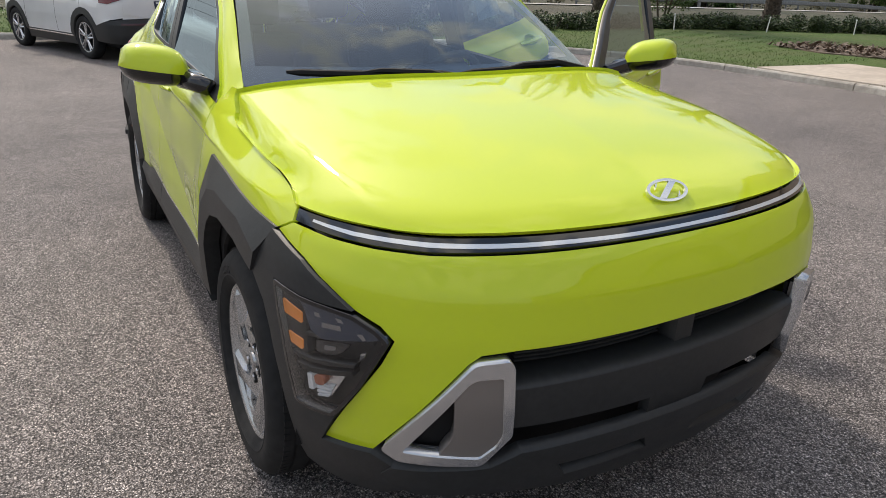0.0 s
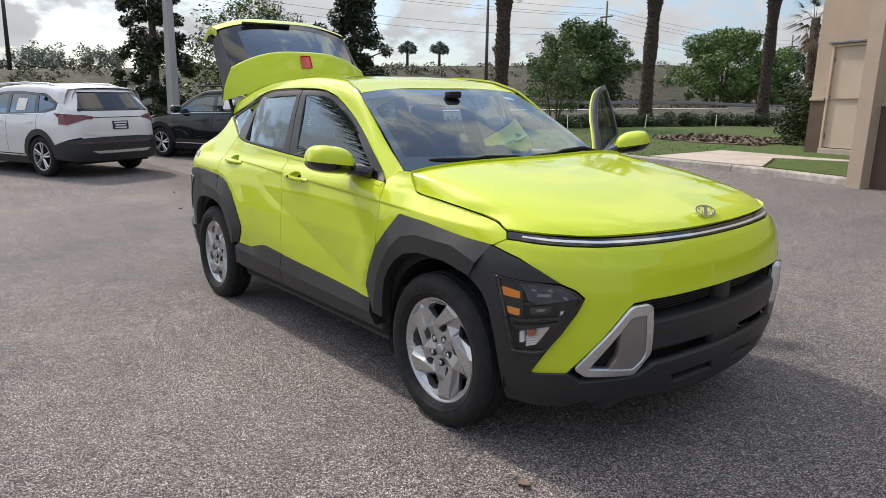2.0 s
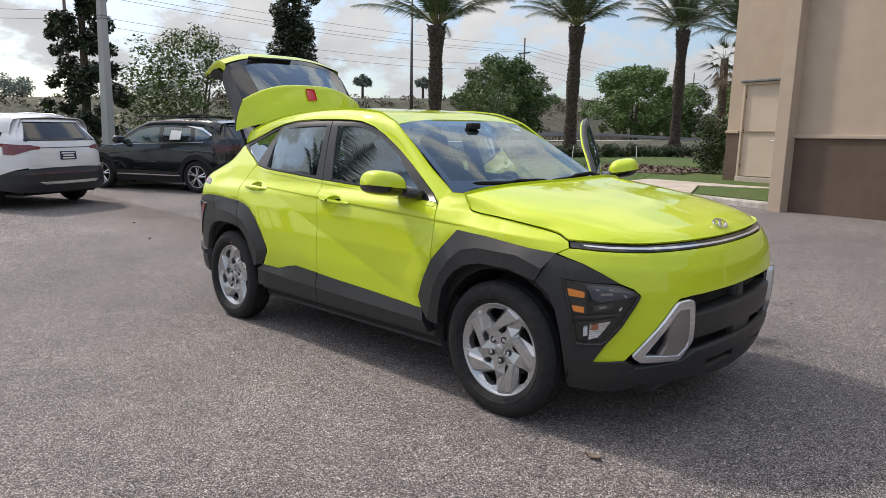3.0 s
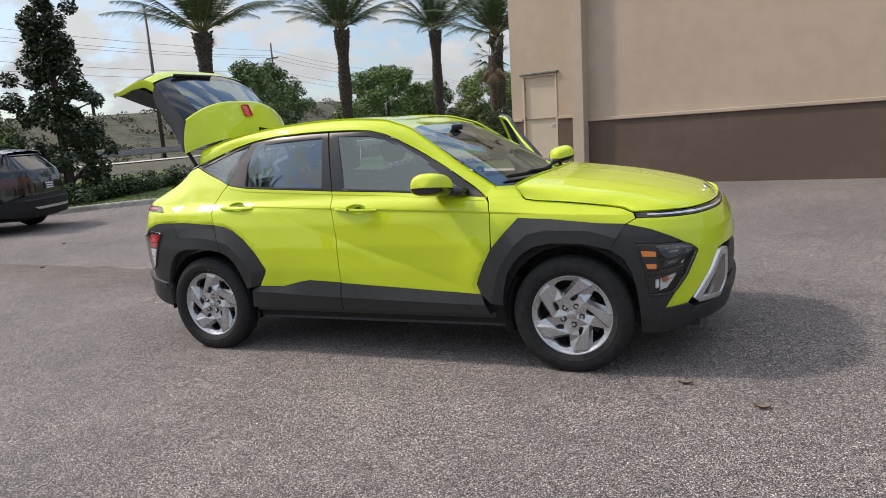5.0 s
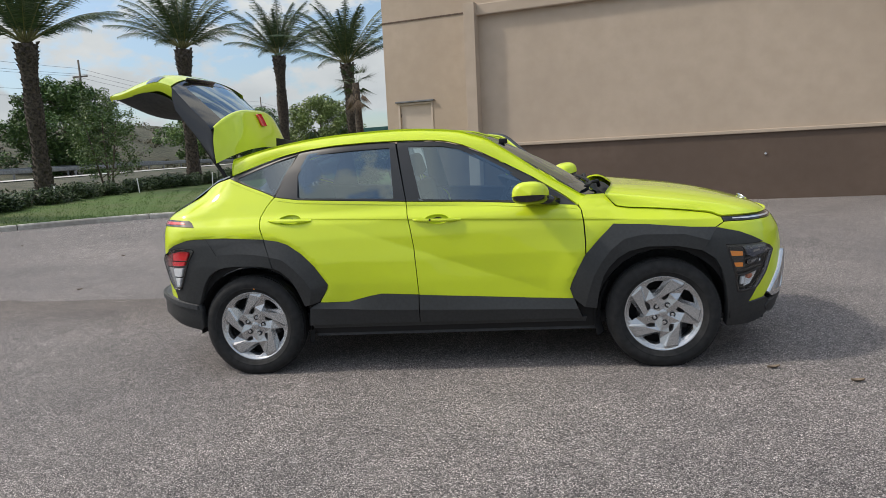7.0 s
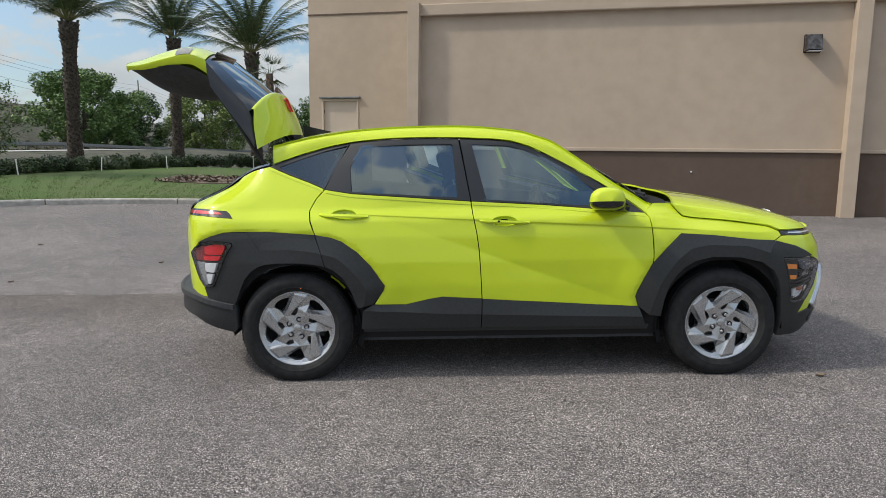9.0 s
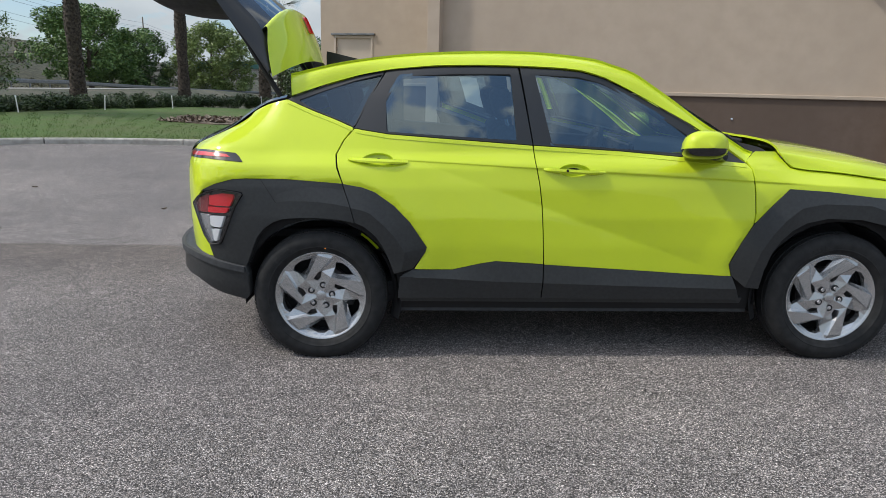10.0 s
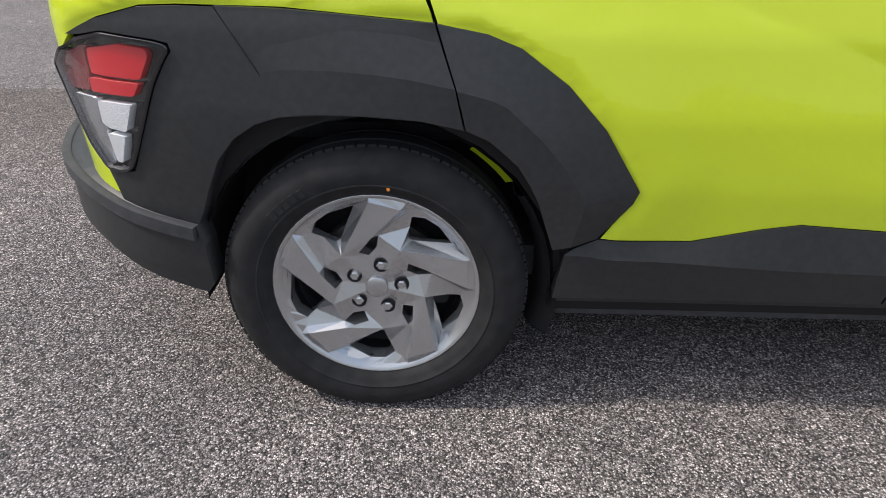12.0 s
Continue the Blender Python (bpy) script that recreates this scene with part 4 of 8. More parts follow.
ARCH_D = ([(4.003, .914), (3.909, .898), (3.845, .874), (3.751, .808), (3.672, .726), (3.610, .633), (3.588, .600), (3.597, .572), (3.66, .486)],
          [(3.964, .803), (3.90, .788), (3.869, .775), (3.80, .715), (3.745, .655), (3.71, .60), (3.70, .575), (3.70, .55), (3.715, .475)],
          [(3.944, .727), (3.90, .708), (3.866, .68), (3.838, .655), (3.812, .615), (3.795, .583), (3.785, .56), (3.775, .53), (3.751, .465)])
ARCH_R = ([(4.009, .916), (4.068, .919), (4.18, .928), (4.291, .935), (4.36, .936), (4.412, .937)], [(3.968, .806), (4.049, .821), (4.12, .829), (4.20, .833), (4.29, .832), (4.337, .824)],
          [(3.950, .728), (4.03, .744), (4.097, .750), (4.18, .752), (4.257, .750), (4.325, .739)])


FLARES += [ARCH_F[0] + [(1.017, .819), (.94, .786)], ARCH_D[0][::-1] + [(4.068, .919), (4.291, .935), (4.49, .936), (4.56, .932), (4.654, .906), (4.742, .869)]]


def put_np(xf, pts):
    R = np.array(xf)
    return np.asarray(pts) @ R[:3, :3].T + R[:3, 3]


def scoop(um, zm):
    """The outline of the hollow behind a handle."""
    return [(um + .078 * math.cos(a), zm + .003 + .032 * math.sin(a)) for a in np.linspace(0, 2 * math.pi, 29)[:-1]]


def build_handle(u0, u1, z0, z1, parent, left, xf):
    """A body-coloured pull bar across a hollow in the door."""
    um, zm = (u0 + u1) / 2, (z0 + z1) / 2
    rim = np.array(scoop(um, zm))
    rings, n = [], len(rim)
    for k in range(6):
        t = math.pi / 2 * k / 5
        q = (um, zm) + (rim - (um, zm)) * max(.02, math.cos(t) ** .6)
        rings.append(BODY.at(q[:, 0], q[:, 1], -.036 * math.sin(t)))
    faces = [(k * n + i, k * n + (i + 1) % n, (k + 1) * n + (i + 1) % n, (k + 1) * n + i) for k in range(5) for i in range(n)]
    V = np.concatenate(rings)
    if left:
        V, faces = V * (1, -1, 1), [f[::-1] for f in faces]
    mesh_object("handle_hollow", V if xf is None else put_np(xf, V), faces, LIME, parent, True)
    bm = bmesh.new()
    rows, n = [], 36
    for i in range(n + 1):
        t = i / n
        w = abs(2 * t - 1)
        u, z = u0 + (u1 - u0) * t, z0 + (z1 - z0) * t
        e = 1 - w ** 3
        low = .006 + .014 * e * float(sstep(.30, .52, w))
        rows.append([bm.verts.new(BODY.at(u, z + dz, o)) for dz, o in ((.008, .001), (.009 * e + .001, .008 + .018 * e), (-.002, .011 + .022 * e), (-.004 - .008 * e, .008 + .017 * e), (-low, .001))])
    for r0, r1 in zip(rows, rows[1:]):
        for k in range(5):
            bm.faces.new((r0[k], r0[(k + 1) % 5], r1[(k + 1) % 5], r1[k]))
    bm.faces.new(rows[0])
    bm.faces.new(rows[-1][::-1])
    if left:
        bmesh.ops.scale(bm, vec=(1, -1, 1), verts=bm.verts)
    if xf is not None:
        bmesh.ops.transform(bm, matrix=xf, verts=bm.verts)
    bmesh.ops.recalc_face_normals(bm, faces=bm.faces[:])
    return part("door_handle", bm, LIME, parent, smooth=True)


def build_mirror(parent, left, xf):
    """The outside mirror: a painted cap over a black lower shell on a short arm."""
    def shell(mat, name, squash):
        rows = []
        for i in range(15):
            t = i / 14 * 2 - 1                      # from the inner to the outer end
            y = -.865 - .112 * (t + 1) + .02
            r = max(.0004, 1 - abs(t) ** 3.2) ** .5
            row = []
            for k in range(13):
                a = math.pi * (k / 12 if squash > 0 else 1 + k / 12)
                cx, cz = math.cos(a), math.sin(a)
                row.append((.578 + .108 * r * np.sign(cx) * abs(cx) ** .75 + .018 * (1 - r) - .02 * (t + 1), y, 1.107 + (.088 if squash > 0 else .05) * r * np.sign(cz) * abs(cz) ** .8 + .012 * t))
            rows.append(row)
        g = np.array(rows)
        if left:
            g = g * (1, -1, 1)
        if xf is not None:
            g = put_np(xf, g.reshape(-1, 3)).reshape(g.shape)
        return patch(name, g, mat, parent, flip=left)
    shell(LIME, "mirror_cap", 1)
    shell(GLOSSBLACK, "mirror_base", -1)
    bm = bmesh.new()
    box(bm, .50, -.90, 1.055, .66, -.80, 1.105, .02)
    tube(bm, [(.62, -.88, 1.085), (.72, -.80, 1.06)], [.035, .028], 10)
    if left:
        bmesh.ops.scale(bm, vec=(1, -1, 1), verts=bm.verts)
        bmesh.ops.reverse_faces(bm, faces=bm.faces[:])
    if xf is not None:
        bmesh.ops.transform(bm, matrix=xf, verts=bm.verts)
    part("mirror_arm", bm, GLOSSBLACK, parent, smooth=True)
    bm = bmesh.new()
    box(bm, .478, -1.02, 1.075, .484, -.90, 1.155, .0)
    if left:
        bmesh.ops.scale(bm, vec=(1, -1, 1), verts=bm.verts)
        bmesh.ops.reverse_faces(bm, faces=bm.faces[:])
    if xf is not None:
        bmesh.ops.transform(bm, matrix=xf, verts=bm.verts)
    part("mirror_glass", bm, CHROME, parent)


def belt(top):
    """A narrow strip under the window line."""
    return top + [(u, z - .019) for u, z in reversed(top)]


FOLDS = ((.8383, .0506), (.8443, .0506), (.8503, .0506), (-.2752, .356), (-.2632, .356), (-.2512, .356))


def build_doors():
    for left in (False, True):
        xf = OPEN_DOOR if left else None
        door = BODY.panel("front_door", FRONT_DOOR, LIME, car, step=.03, cuts=FOLDS, left=left, xf=xf, holes=[scoop(2.8455, .9865)], label="open front door in lime green" if left else "")
        BODY.panel("window_frame", FRAME_F, FRAMEBLACK, door, holes=[GLASS_F], left=left, xf=xf, thick=.03)
        BODY.panel("window_glass", shrink(GLASS_F, -.012), CARGLASS, door, fair=True, off=-.008, thick=.003, gap=0, left=left, xf=xf).visible_shadow = False
        if left:
            BODY.panel("inner_frame", [(3.028, 1.18), (3.085, 1.478)] + [(u, z - .012) for u, z in dlo_between(2.0, 3.07)[::-1]] + [(2.151, 1.085), (2.311, 1.204), (2.42, 1.276), (2.568, 1.360), (2.698, 1.425), (2.81, 1.452), (3.036, 1.462), (2.972, 1.18)], LIME, door, off=-.034, thick=.014, gap=0, left=left, xf=xf, label="lime green inner window frame")
        BODY.panel("belt_strip", belt([(3.044, 1.108), (2.603, 1.083), (2.24, 1.053), (1.972, 1.030)]), LIME, door, off=.0035, thick=.006, gap=0, left=left, xf=xf)
        moulding("door_cladding", SILL_F, (.004, .026, .014), CLAD, door, left, xf)
        BODY.panel("inner_panel", [(3.02, 1.085), (2.6, 1.065), (2.0, 1.01), (1.97, .80), (2.03, .42), (2.95, .42)], TRIM, door, off=-.075, thick=.05, gap=0, left=left, xf=xf)
        build_handle(2.691, 3.000, .980, .993, door, left, xf)
        if not left:
            bm = bmesh.new()
            tube(bm, [BODY.at(2.885, .9905, .02), BODY.at(2.885, .9905, .0345)], .0065, 10)
            part("lock_button", bm, DARK, door)
        build_mirror(door, left, xf)
        xr = OPEN_REAR if left else None
        door = BODY.panel("rear_door", REAR_DOOR, LIME, car, step=.03, cuts=FOLDS, left=left, xf=xr, holes=[scoop(3.832, 1.0315)], label="open rear door in lime green" if left else "")
        BODY.panel("window_frame", FRAME_R, FRAMEBLACK, door, holes=[GLASS_R], left=left, thick=.03, xf=xr)
        BODY.panel("window_glass", shrink(GLASS_R, -.012), CARGLASS, door, fair=True, off=-.008, thick=.003, gap=0, left=left, xf=xr).visible_shadow = False
        BODY.panel("belt_strip", belt([(3.950, 1.185), (3.915, 1.178), (3.782, 1.158), (3.37, 1.130), (3.053, 1.108)]), LIME, door, off=.0035, thick=.006, gap=0, left=left, xf=xr)
        moulding("door_cladding", SILL_R, (.004, (.026, .026, .026, .024, .020, .010), .014), CLAD, door, left, xr)
        moulding("wheel_arch_trim", ARCH_D, (.006, .027, .021), CLAD, door, left, xr)
        BODY.panel("inner_panel", [(3.07, 1.09), (3.9, 1.14), (3.95, .95), (3.7, .75), (3.55, .42), (3.05, .42)], TRIM, door, off=-.075, thick=.05, gap=0, left=left, xf=xr)
        build_handle(3.682, 3.982, 1.025, 1.038, door, left, xr)
        BODY.panel("pillar", [(2.97, 1.08), (3.05, 1.49), (3.16, 1.49), (3.13, 1.10)], DARK, car, off=-.035, thick=.02, gap=0, left=left)
        BODY.panel("pillar", [(3.77, 1.14), (3.765, 1.47), (3.86, 1.45), (4.00, 1.18)], DARK, car, off=-.035, thick=.02, gap=0, left=left)
        BODY.panel("quarter_frame", FRAME_Q, FRAMEBLACK, car, holes=[GLASS_Q], left=left, thick=.03)
        BODY.panel("quarter_glass", shrink(GLASS_Q, -.01), QUARTERGLASS, car, fair=True, off=-.008, thick=.003, gap=0, left=left).visible_shadow = False
        BODY.panel("belt_strip", belt([(4.322, 1.328), (4.184, 1.274), (4.058, 1.229), (3.966, 1.191)]), LIME, car, off=.0035, thick=.006, gap=0, left=left)
        BODY.panel("fender", FENDER, LIME, car, left=left, step=.03, cuts=FOLDS[:3])
        BODY.panel("quarter_panel", QUARTER, LIME, car, left=left, step=.03)
        moulding("wheel_arch_trim", ARCH_F, (.006, .028, .021), CLAD, car, left)
        BODY.panel("quarter_cladding", FLARE_R, CLAD, car, off=.012, thick=.05, gap=-.002, left=left)
        moulding("wheel_arch_trim", ARCH_R, ((.008, .0095, .0105, .0115, .012, .0122), (.027, .026, .023, .019, .015, .0122), (.021, .021, .020, .018, .015, .0122)), CLAD, car, left)
        BODY.panel("bumper_corner", CORNER_F, CLAD, car, off=.014, thick=.05, gap=-.002, left=left)
        BODY.panel("rocker", [(1.93, .331), (3.73, .331), (3.72, .302), (1.94, .298)], CLAD, car, off=-.012, thick=.08, left=left)


build_doors()


def build_liner():
    """The dark inside of the body shell behind the panels, with its wheel wells and floor."""
    out = [(1.06, .26), (1.06, .86), (1.30, .93), (1.78, .99), (1.95, 1.03), (3.05, 1.10), (3.95, 1.17), (4.2, 1.25), (5.0, 1.0), (5.05, .40), (4.55, .33)]
    out += [(4.131 + .405 * math.cos(a), .335 + .405 * math.sin(a)) for a in np.linspace(-.1, math.pi, 14)] + [(3.72, .26), (1.89, .26)]
    out += [(1.471 + .405 * math.cos(a), .335 + .405 * math.sin(a)) for a in np.linspace(0, math.pi, 14)]
    BODY.pair("inner_shell", out, DARK, car, off=-.035, thick=.02, gap=0)
    for xc in (1.33, -1.33):
        for s in (-1, 1):
            g = []
            for a in np.linspace(-.12, math.pi + .12, 22):
                g.append([(xc + .395 * math.cos(a), s * y, .335 + .395 * math.sin(a)) for y in (.845, .70, .52)])
            patch("wheel_well", g, DARK, car, flip=s < 0)
            # the hanging end of the liner, towards the sill
            turn = -1 if xc > 0 else 1
            patch("mud_guard", [[(xc + turn * r * math.cos(a), s * y, .335 + r * math.sin(a)) for r, y in ((.420, .838), (.385, .815), (.372, .79), (.372, .60))] for a in np.linspace(-.32, .60, 11)], DARK, car, .003, flip=(s < 0) == (xc < 0))
            if xc < 0:
                patch("inner_flange", [[(xc + r * math.cos(a), s * y, .335 + r * math.sin(a)) for r, y in ((.392, .800), (.366, .772))] for a in np.linspace(.68, .99, 7)], LIME, car, 0, "lime green body flange inside the wheel arch", flip=s < 0)
            patch("well_wall", [[r[2] for r in g], [(xc, s * .52, .20)] * len(g)], DARK, car)
    bm = bmesh.new()
    box(bm, -1.68, -.56, .22, 2.0, .56, .30)
    box(bm, -.92, -.80, .24, .92, .80, .30)
    box(bm, -1.9, -.50, .30, -1.0, .50, .60, .03)
    box(bm, .96, -.53, .25, 1.80, .53, .84, .03)
    part("underbody", bm, TRIM, car)
    for xc in (-1.33, 1.33):
        bm = bmesh.new()
        tube(bm, [(xc, -.7, .33), (xc, .7, .33)], .05, 10)
        part("axle", bm, STEEL, car)


build_liner()


HOOD_FRONT = [(0, .918), (.18, .917), (.383, .915), (.563, .912), (.703, .909), (.795, .909), (.981, .911), (1.103, .914)]
HOOD_SIDE = [(1.104, .9145), (1.126, .921), (1.157, .935), (1.19, .9425), (1.305, .9610), (1.42, .9765), (1.552, .990), (1.652, .9985), (1.703, 1.006), (1.722, 1.0095), (1.732, 1.015)]


def coons(front, rear, mid, side):
    """A sheet stretched over four edges: rows run from the front to the rear edge, columns from the mid to the side edge."""
    n, m = len(mid), len(front)
    v, f = np.linspace(0, 1, n)[:, None, None], np.linspace(0, 1, m)[None, :, None]
    flat = (1 - v) * ((1 - f) * front[0] + f * front[-1]) + v * ((1 - f) * rear[0] + f * rear[-1])
    return (1 - f) * mid[:, None] + f * side[:, None] + (1 - v) * front[None] + v * rear[None] - flat


def build_hood():
    """The hood: a nearly flat top as far as a crease along each side, then a steep band down to the shut line."""
    n, top, band = 44, 29, 9
    def along(line, k):
        """Points on the skin, evenly spaced, under a line of (u, z)."""
        uv = resample([(u, z, 0) for u, z in line], 160)
        return resample(BODY.at(uv[:, 0], uv[:, 1]), k)
    edge, lip, side = along(HOOD_FRONT[:6], top), along(HOOD_FRONT[5:], band), along([(u, z - .0016) for u, z in HOOD_SIDE], n)
    cen = resample([(2.088, 0, .918), (2.035, 0, .958), (1.95, 0, .985), (1.82, 0, 1.026), (1.65, 0, 1.066), (1.45, 0, 1.101), (1.25, 0, 1.124), (1.10, 0, 1.138)], n)
    crease = resample([edge[-1], (1.90, -.682, .9255), (1.84, -.696, .9475), (1.74, -.712, .9725), (1.65, -.727, .9895), (1.55, -.742, 1.0080), (1.45, -.752, 1.0240), (1.25, -.763, 1.0510), (1.06, -.775, 1.0760), (1.010, -.777, 1.0830)], n)
    rear = resample([cen[-1], (1.095, -.25, 1.135), (1.077, -.5, 1.124), (1.040, -.68, 1.104), crease[-1]], top)
    upright = resample([crease[-1], (1.032, -.784, 1.060), (1.053, -.786, 1.034), side[-1]], band)
    # the band is ruled from the crease to the shut line with a slight swell, and takes the shape of its two ends only close to them
    v, f = np.linspace(0, 1, n)[:, None, None], np.linspace(0, 1, band)[None, :, None]
    skirt = (1 - f) * crease[:, None] + f * side[:, None] + np.array([.2, -.7, .7]) * .007 * np.sin(math.pi * f) * sstep(0, .5, v) * (1 - sstep(.8, 1, v))
    skirt += (1 - v) ** 3 * (lip - (1 - f[0]) * lip[0] - f[0] * lip[-1])[None] + v ** 7 * (upright - (1 - f[0]) * upright[0] - f[0] * upright[-1])[None]
    half = np.concatenate([coons(edge, rear, cen, crease), skirt[:, 1:]], 1)
    for _ in range(4):
        z = half[:, :, 2].copy()
        half[1:-1, 1:-1, 2] = .4 * z[1:-1, 1:-1] + .3 * (z[:-2, 1:-1] + z[2:, 1:-1])
        half[1:-1, top:-1, 1] = .5 * half[1:-1, top:-1, 1] + .25 * (half[1:-1, top - 1:-2, 1] + half[1:-1, top + 1:, 1])
        half[1:-1, top:-1, 2] = .5 * half[1:-1, top:-1, 2] + .25 * (half[1:-1, top - 1:-2, 2] + half[1:-1, top + 1:, 2])
    patch("hood", np.concatenate([half[:, :0:-1], half * (1, -1, 1)], 1), LIME, car, .012)


build_hood()
RAIL_IN = [(.900, -.738, 1.086), (.845, -.722, 1.106), (.663, -.688, 1.206), (.48, -.653, 1.338), (.376, -.634, 1.411), (.28, -.612, 1.474), (.167, -.588, 1.514),
           (.05, -.570, 1.545), (-.3, -.562, 1.574), (-.8, -.556, 1.563), (-1.2, -.550, 1.519), (-1.50, -.545, 1.454)]


def build_roof():
    n = 60
    inner = resample(RAIL_IN, n)
    t = np.array(DLO_TOP)[::-1]
    us = np.array([BODY.ux(x) for x in inner[:, 0]])
    us = np.clip(us, 1.972, 4.329)
    outer = BODY.at(us, np.interp(us, t[:, 0], t[:, 1]) + .004, .0)
    outer[:, 0] = np.where(us >= 4.328, np.minimum(outer[:, 0], inner[:, 0]), outer[:, 0])
    g = []
    for k in np.linspace(0, 1, 9):
        p = (1 - k) * outer + k * inner
        bul = BODY.normal(us, np.interp(us, t[:, 0], t[:, 1])) + np.array([.0, 0, .6])
        g.append(p + bul * (.009 * math.sin(math.pi * k) ** .8 * sstep(0, .16, np.linspace(0, 1, n)) - .010 * (1 - sstep(0, .07, np.linspace(0, 1, n))))[:, None])
    both("roof_rail", g, LIME, car, .012, flip=True)
    # roof skin between the two rails
    k0 = int(np.argmin(abs(inner[:, 0] - .28)))
    ed = inner[k0:]
    zc = np.interp(-ed[:, 0], [-.28, -.18, 0, .2, .46, .75, 1.05, 1.27, 1.47], [1.506, 1.538, 1.573, 1.598, 1.610, 1.604, 1.584, 1.555, 1.514])
    zc = np.convolve(np.pad(zc, 2, "edge"), np.ones(5) / 5, "valid")
    rows = []
    for (x, y, z), c in zip(ed, zc):
        row = []
        for f in np.linspace(-1, 1, 33):
            xx = x - .07 * (1 - f * f) * float(sstep(.0, .3, x)) - .06 * (1 - f * f) * float(1 - sstep(-1.5, -1.3, x)) * -1
            row.append((xx, -f * (y + .012) * -1 * -1, z - .004 + (c - z + .004) * (1 - abs(f) ** 2.4)))
        rows.append(row)
    rows = np.array(rows)
    patch("roof", rows, LIME, car, .012, flip=rows[0, 0, 1] < 0)
    ditch = []
    for (x, y, z) in ed:
        ditch.append([(x, y - .001, z + .001), (x, y + .007, z + .003), (x, y + .015, z + .001)])
    both("roof_ditch", ditch, GLOSSBLACK, car, flip=False)
    # windscreen
    bot = resample([(.885, -.732, 1.086), (.965, -.5, 1.080), (1.005, -.25, 1.077), (1.018, 0, 1.076)], 17)
    topx = resample([(.280, -.608, 1.467), (.25, -.4, 1.496), (.225, -.2, 1.506), (.218, 0, 1.509)], 17)
    rows = []
    for i in range(21):
        v = i / 20
        row = bot * (1 - v) + topx * v
        k = np.interp(np.linspace(0, 1, 17), [0, 1], [.3, 1])
        row = row + np.outer(.035 * math.sin(math.pi * v) * k, (.6, 0, .8))
        rows.append(row)
    half = np.array(rows)
    full = np.concatenate([half, (half * (1, -1, 1))[:, -2::-1]], 1)
    patch("windscreen", full, SCREENGLASS, car, 0, "tinted windscreen", flip=True).visible_shadow = False
    # black ceramic border round the glass
    patch("glass_border", full[18:21] + (0.004, 0, -.004), GLOSSBLACK, car, 0)
    patch("glass_border", full[0:4] + (-.002, 0, -.004), GLOSSBLACK, car, 0)
    both("glass_border", full[:, :2] + (-.003, 0, -.004), GLOSSBLACK, car, 0)
    # cowl under the glass and the wipers
    low = np.concatenate([bot, (bot * (1, -1, 1))[-2::-1]])
    hr = resample([(.985, -.762, 1.076), (1.070, -.5, 1.105), (1.098, -.25, 1.118), (1.104, 0, 1.122)], 17)
    hr = np.concatenate([hr, (hr * (1, -1, 1))[-2::-1]])
    patch("cowl", [low + (.0, 0, -.012), (low + hr) / 2 + (0, 0, -.045), hr + (0, 0, -.02)], DARK, car, 0, flip=True)
    for c0, c1 in ((3, 17), (17, 30)):
        bm = bmesh.new()
        pts = [full[1, c] * .6 + full[2, c] * .4 + (.012, 0, .020) for c in range(c0, c1)]
        tube(bm, pts, [.005] + [.012] * (len(pts) - 2) + [.005], 6)
        mid = pts[len(pts) // 2]
        end = full[0, c1] + (.03, 0, .022)
        tube(bm, [end, (end + mid) / 2 + (.02, 0, .026), mid + (.006, 0, .012), pts[len(pts) // 2 - 2]], [.016, .013, .010, .006], 6)
        part("wiper", bm, DARK, car)
    patch("sensor_housing", [[full[r, 16] * (1, 0, 1) + (-.014, w * k, -.014) for k in np.linspace(-1, 1, 7)] for r, w in ((14, .10), (16, .13), (18, .16), (20, .18))], TRIM, car, 0, flip=True)
    tag = [[full[r, c] + (.006, 0, -.008) for c in (27, 28, 29)] for r in (17, 18, 19)]
    patch("windscreen_sticker", tag, PAPER, car, 0, "small white sticker inside the windscreen", flip=True)
    bm = bmesh.new()
    fin = [(-1.385, 1.530, .008), (-1.400, 1.587, .006), (-1.398, 1.616, .004), (-1.36, 1.609, .005), (-1.28, 1.590, .008), (-1.20, 1.572, .010), (-1.15, 1.567, .004)]
    low = [bm.verts.new((x, s * (.012 + .020 * math.sin(math.pi * min(1, max(0, (x + 1.42) / .27)))), 1.527 + .02 * (x + 1.4))) for s in (-1, 1) for x, z, w in fin]
    top = [bm.verts.new((x, s * w, z)) for s in (-1, 1) for x, z, w in fin]
    q = len(fin)
    for o in (0, q):
        for i in range(q - 1):
            bm.faces.new((low[o + i], low[o + i + 1], top[o + i + 1], top[o + i]))
    for i in range(q - 1):
        bm.faces.new((top[i], top[i + 1], top[q + i + 1], top[q + i]))
    bm.faces.new((low[0], top[0], top[q], low[q]))
    bmesh.ops.recalc_face_normals(bm, faces=bm.faces[:])
    part("roof_antenna", bm, DARK, car, "black shark-fin antenna", smooth=True)


build_roof()


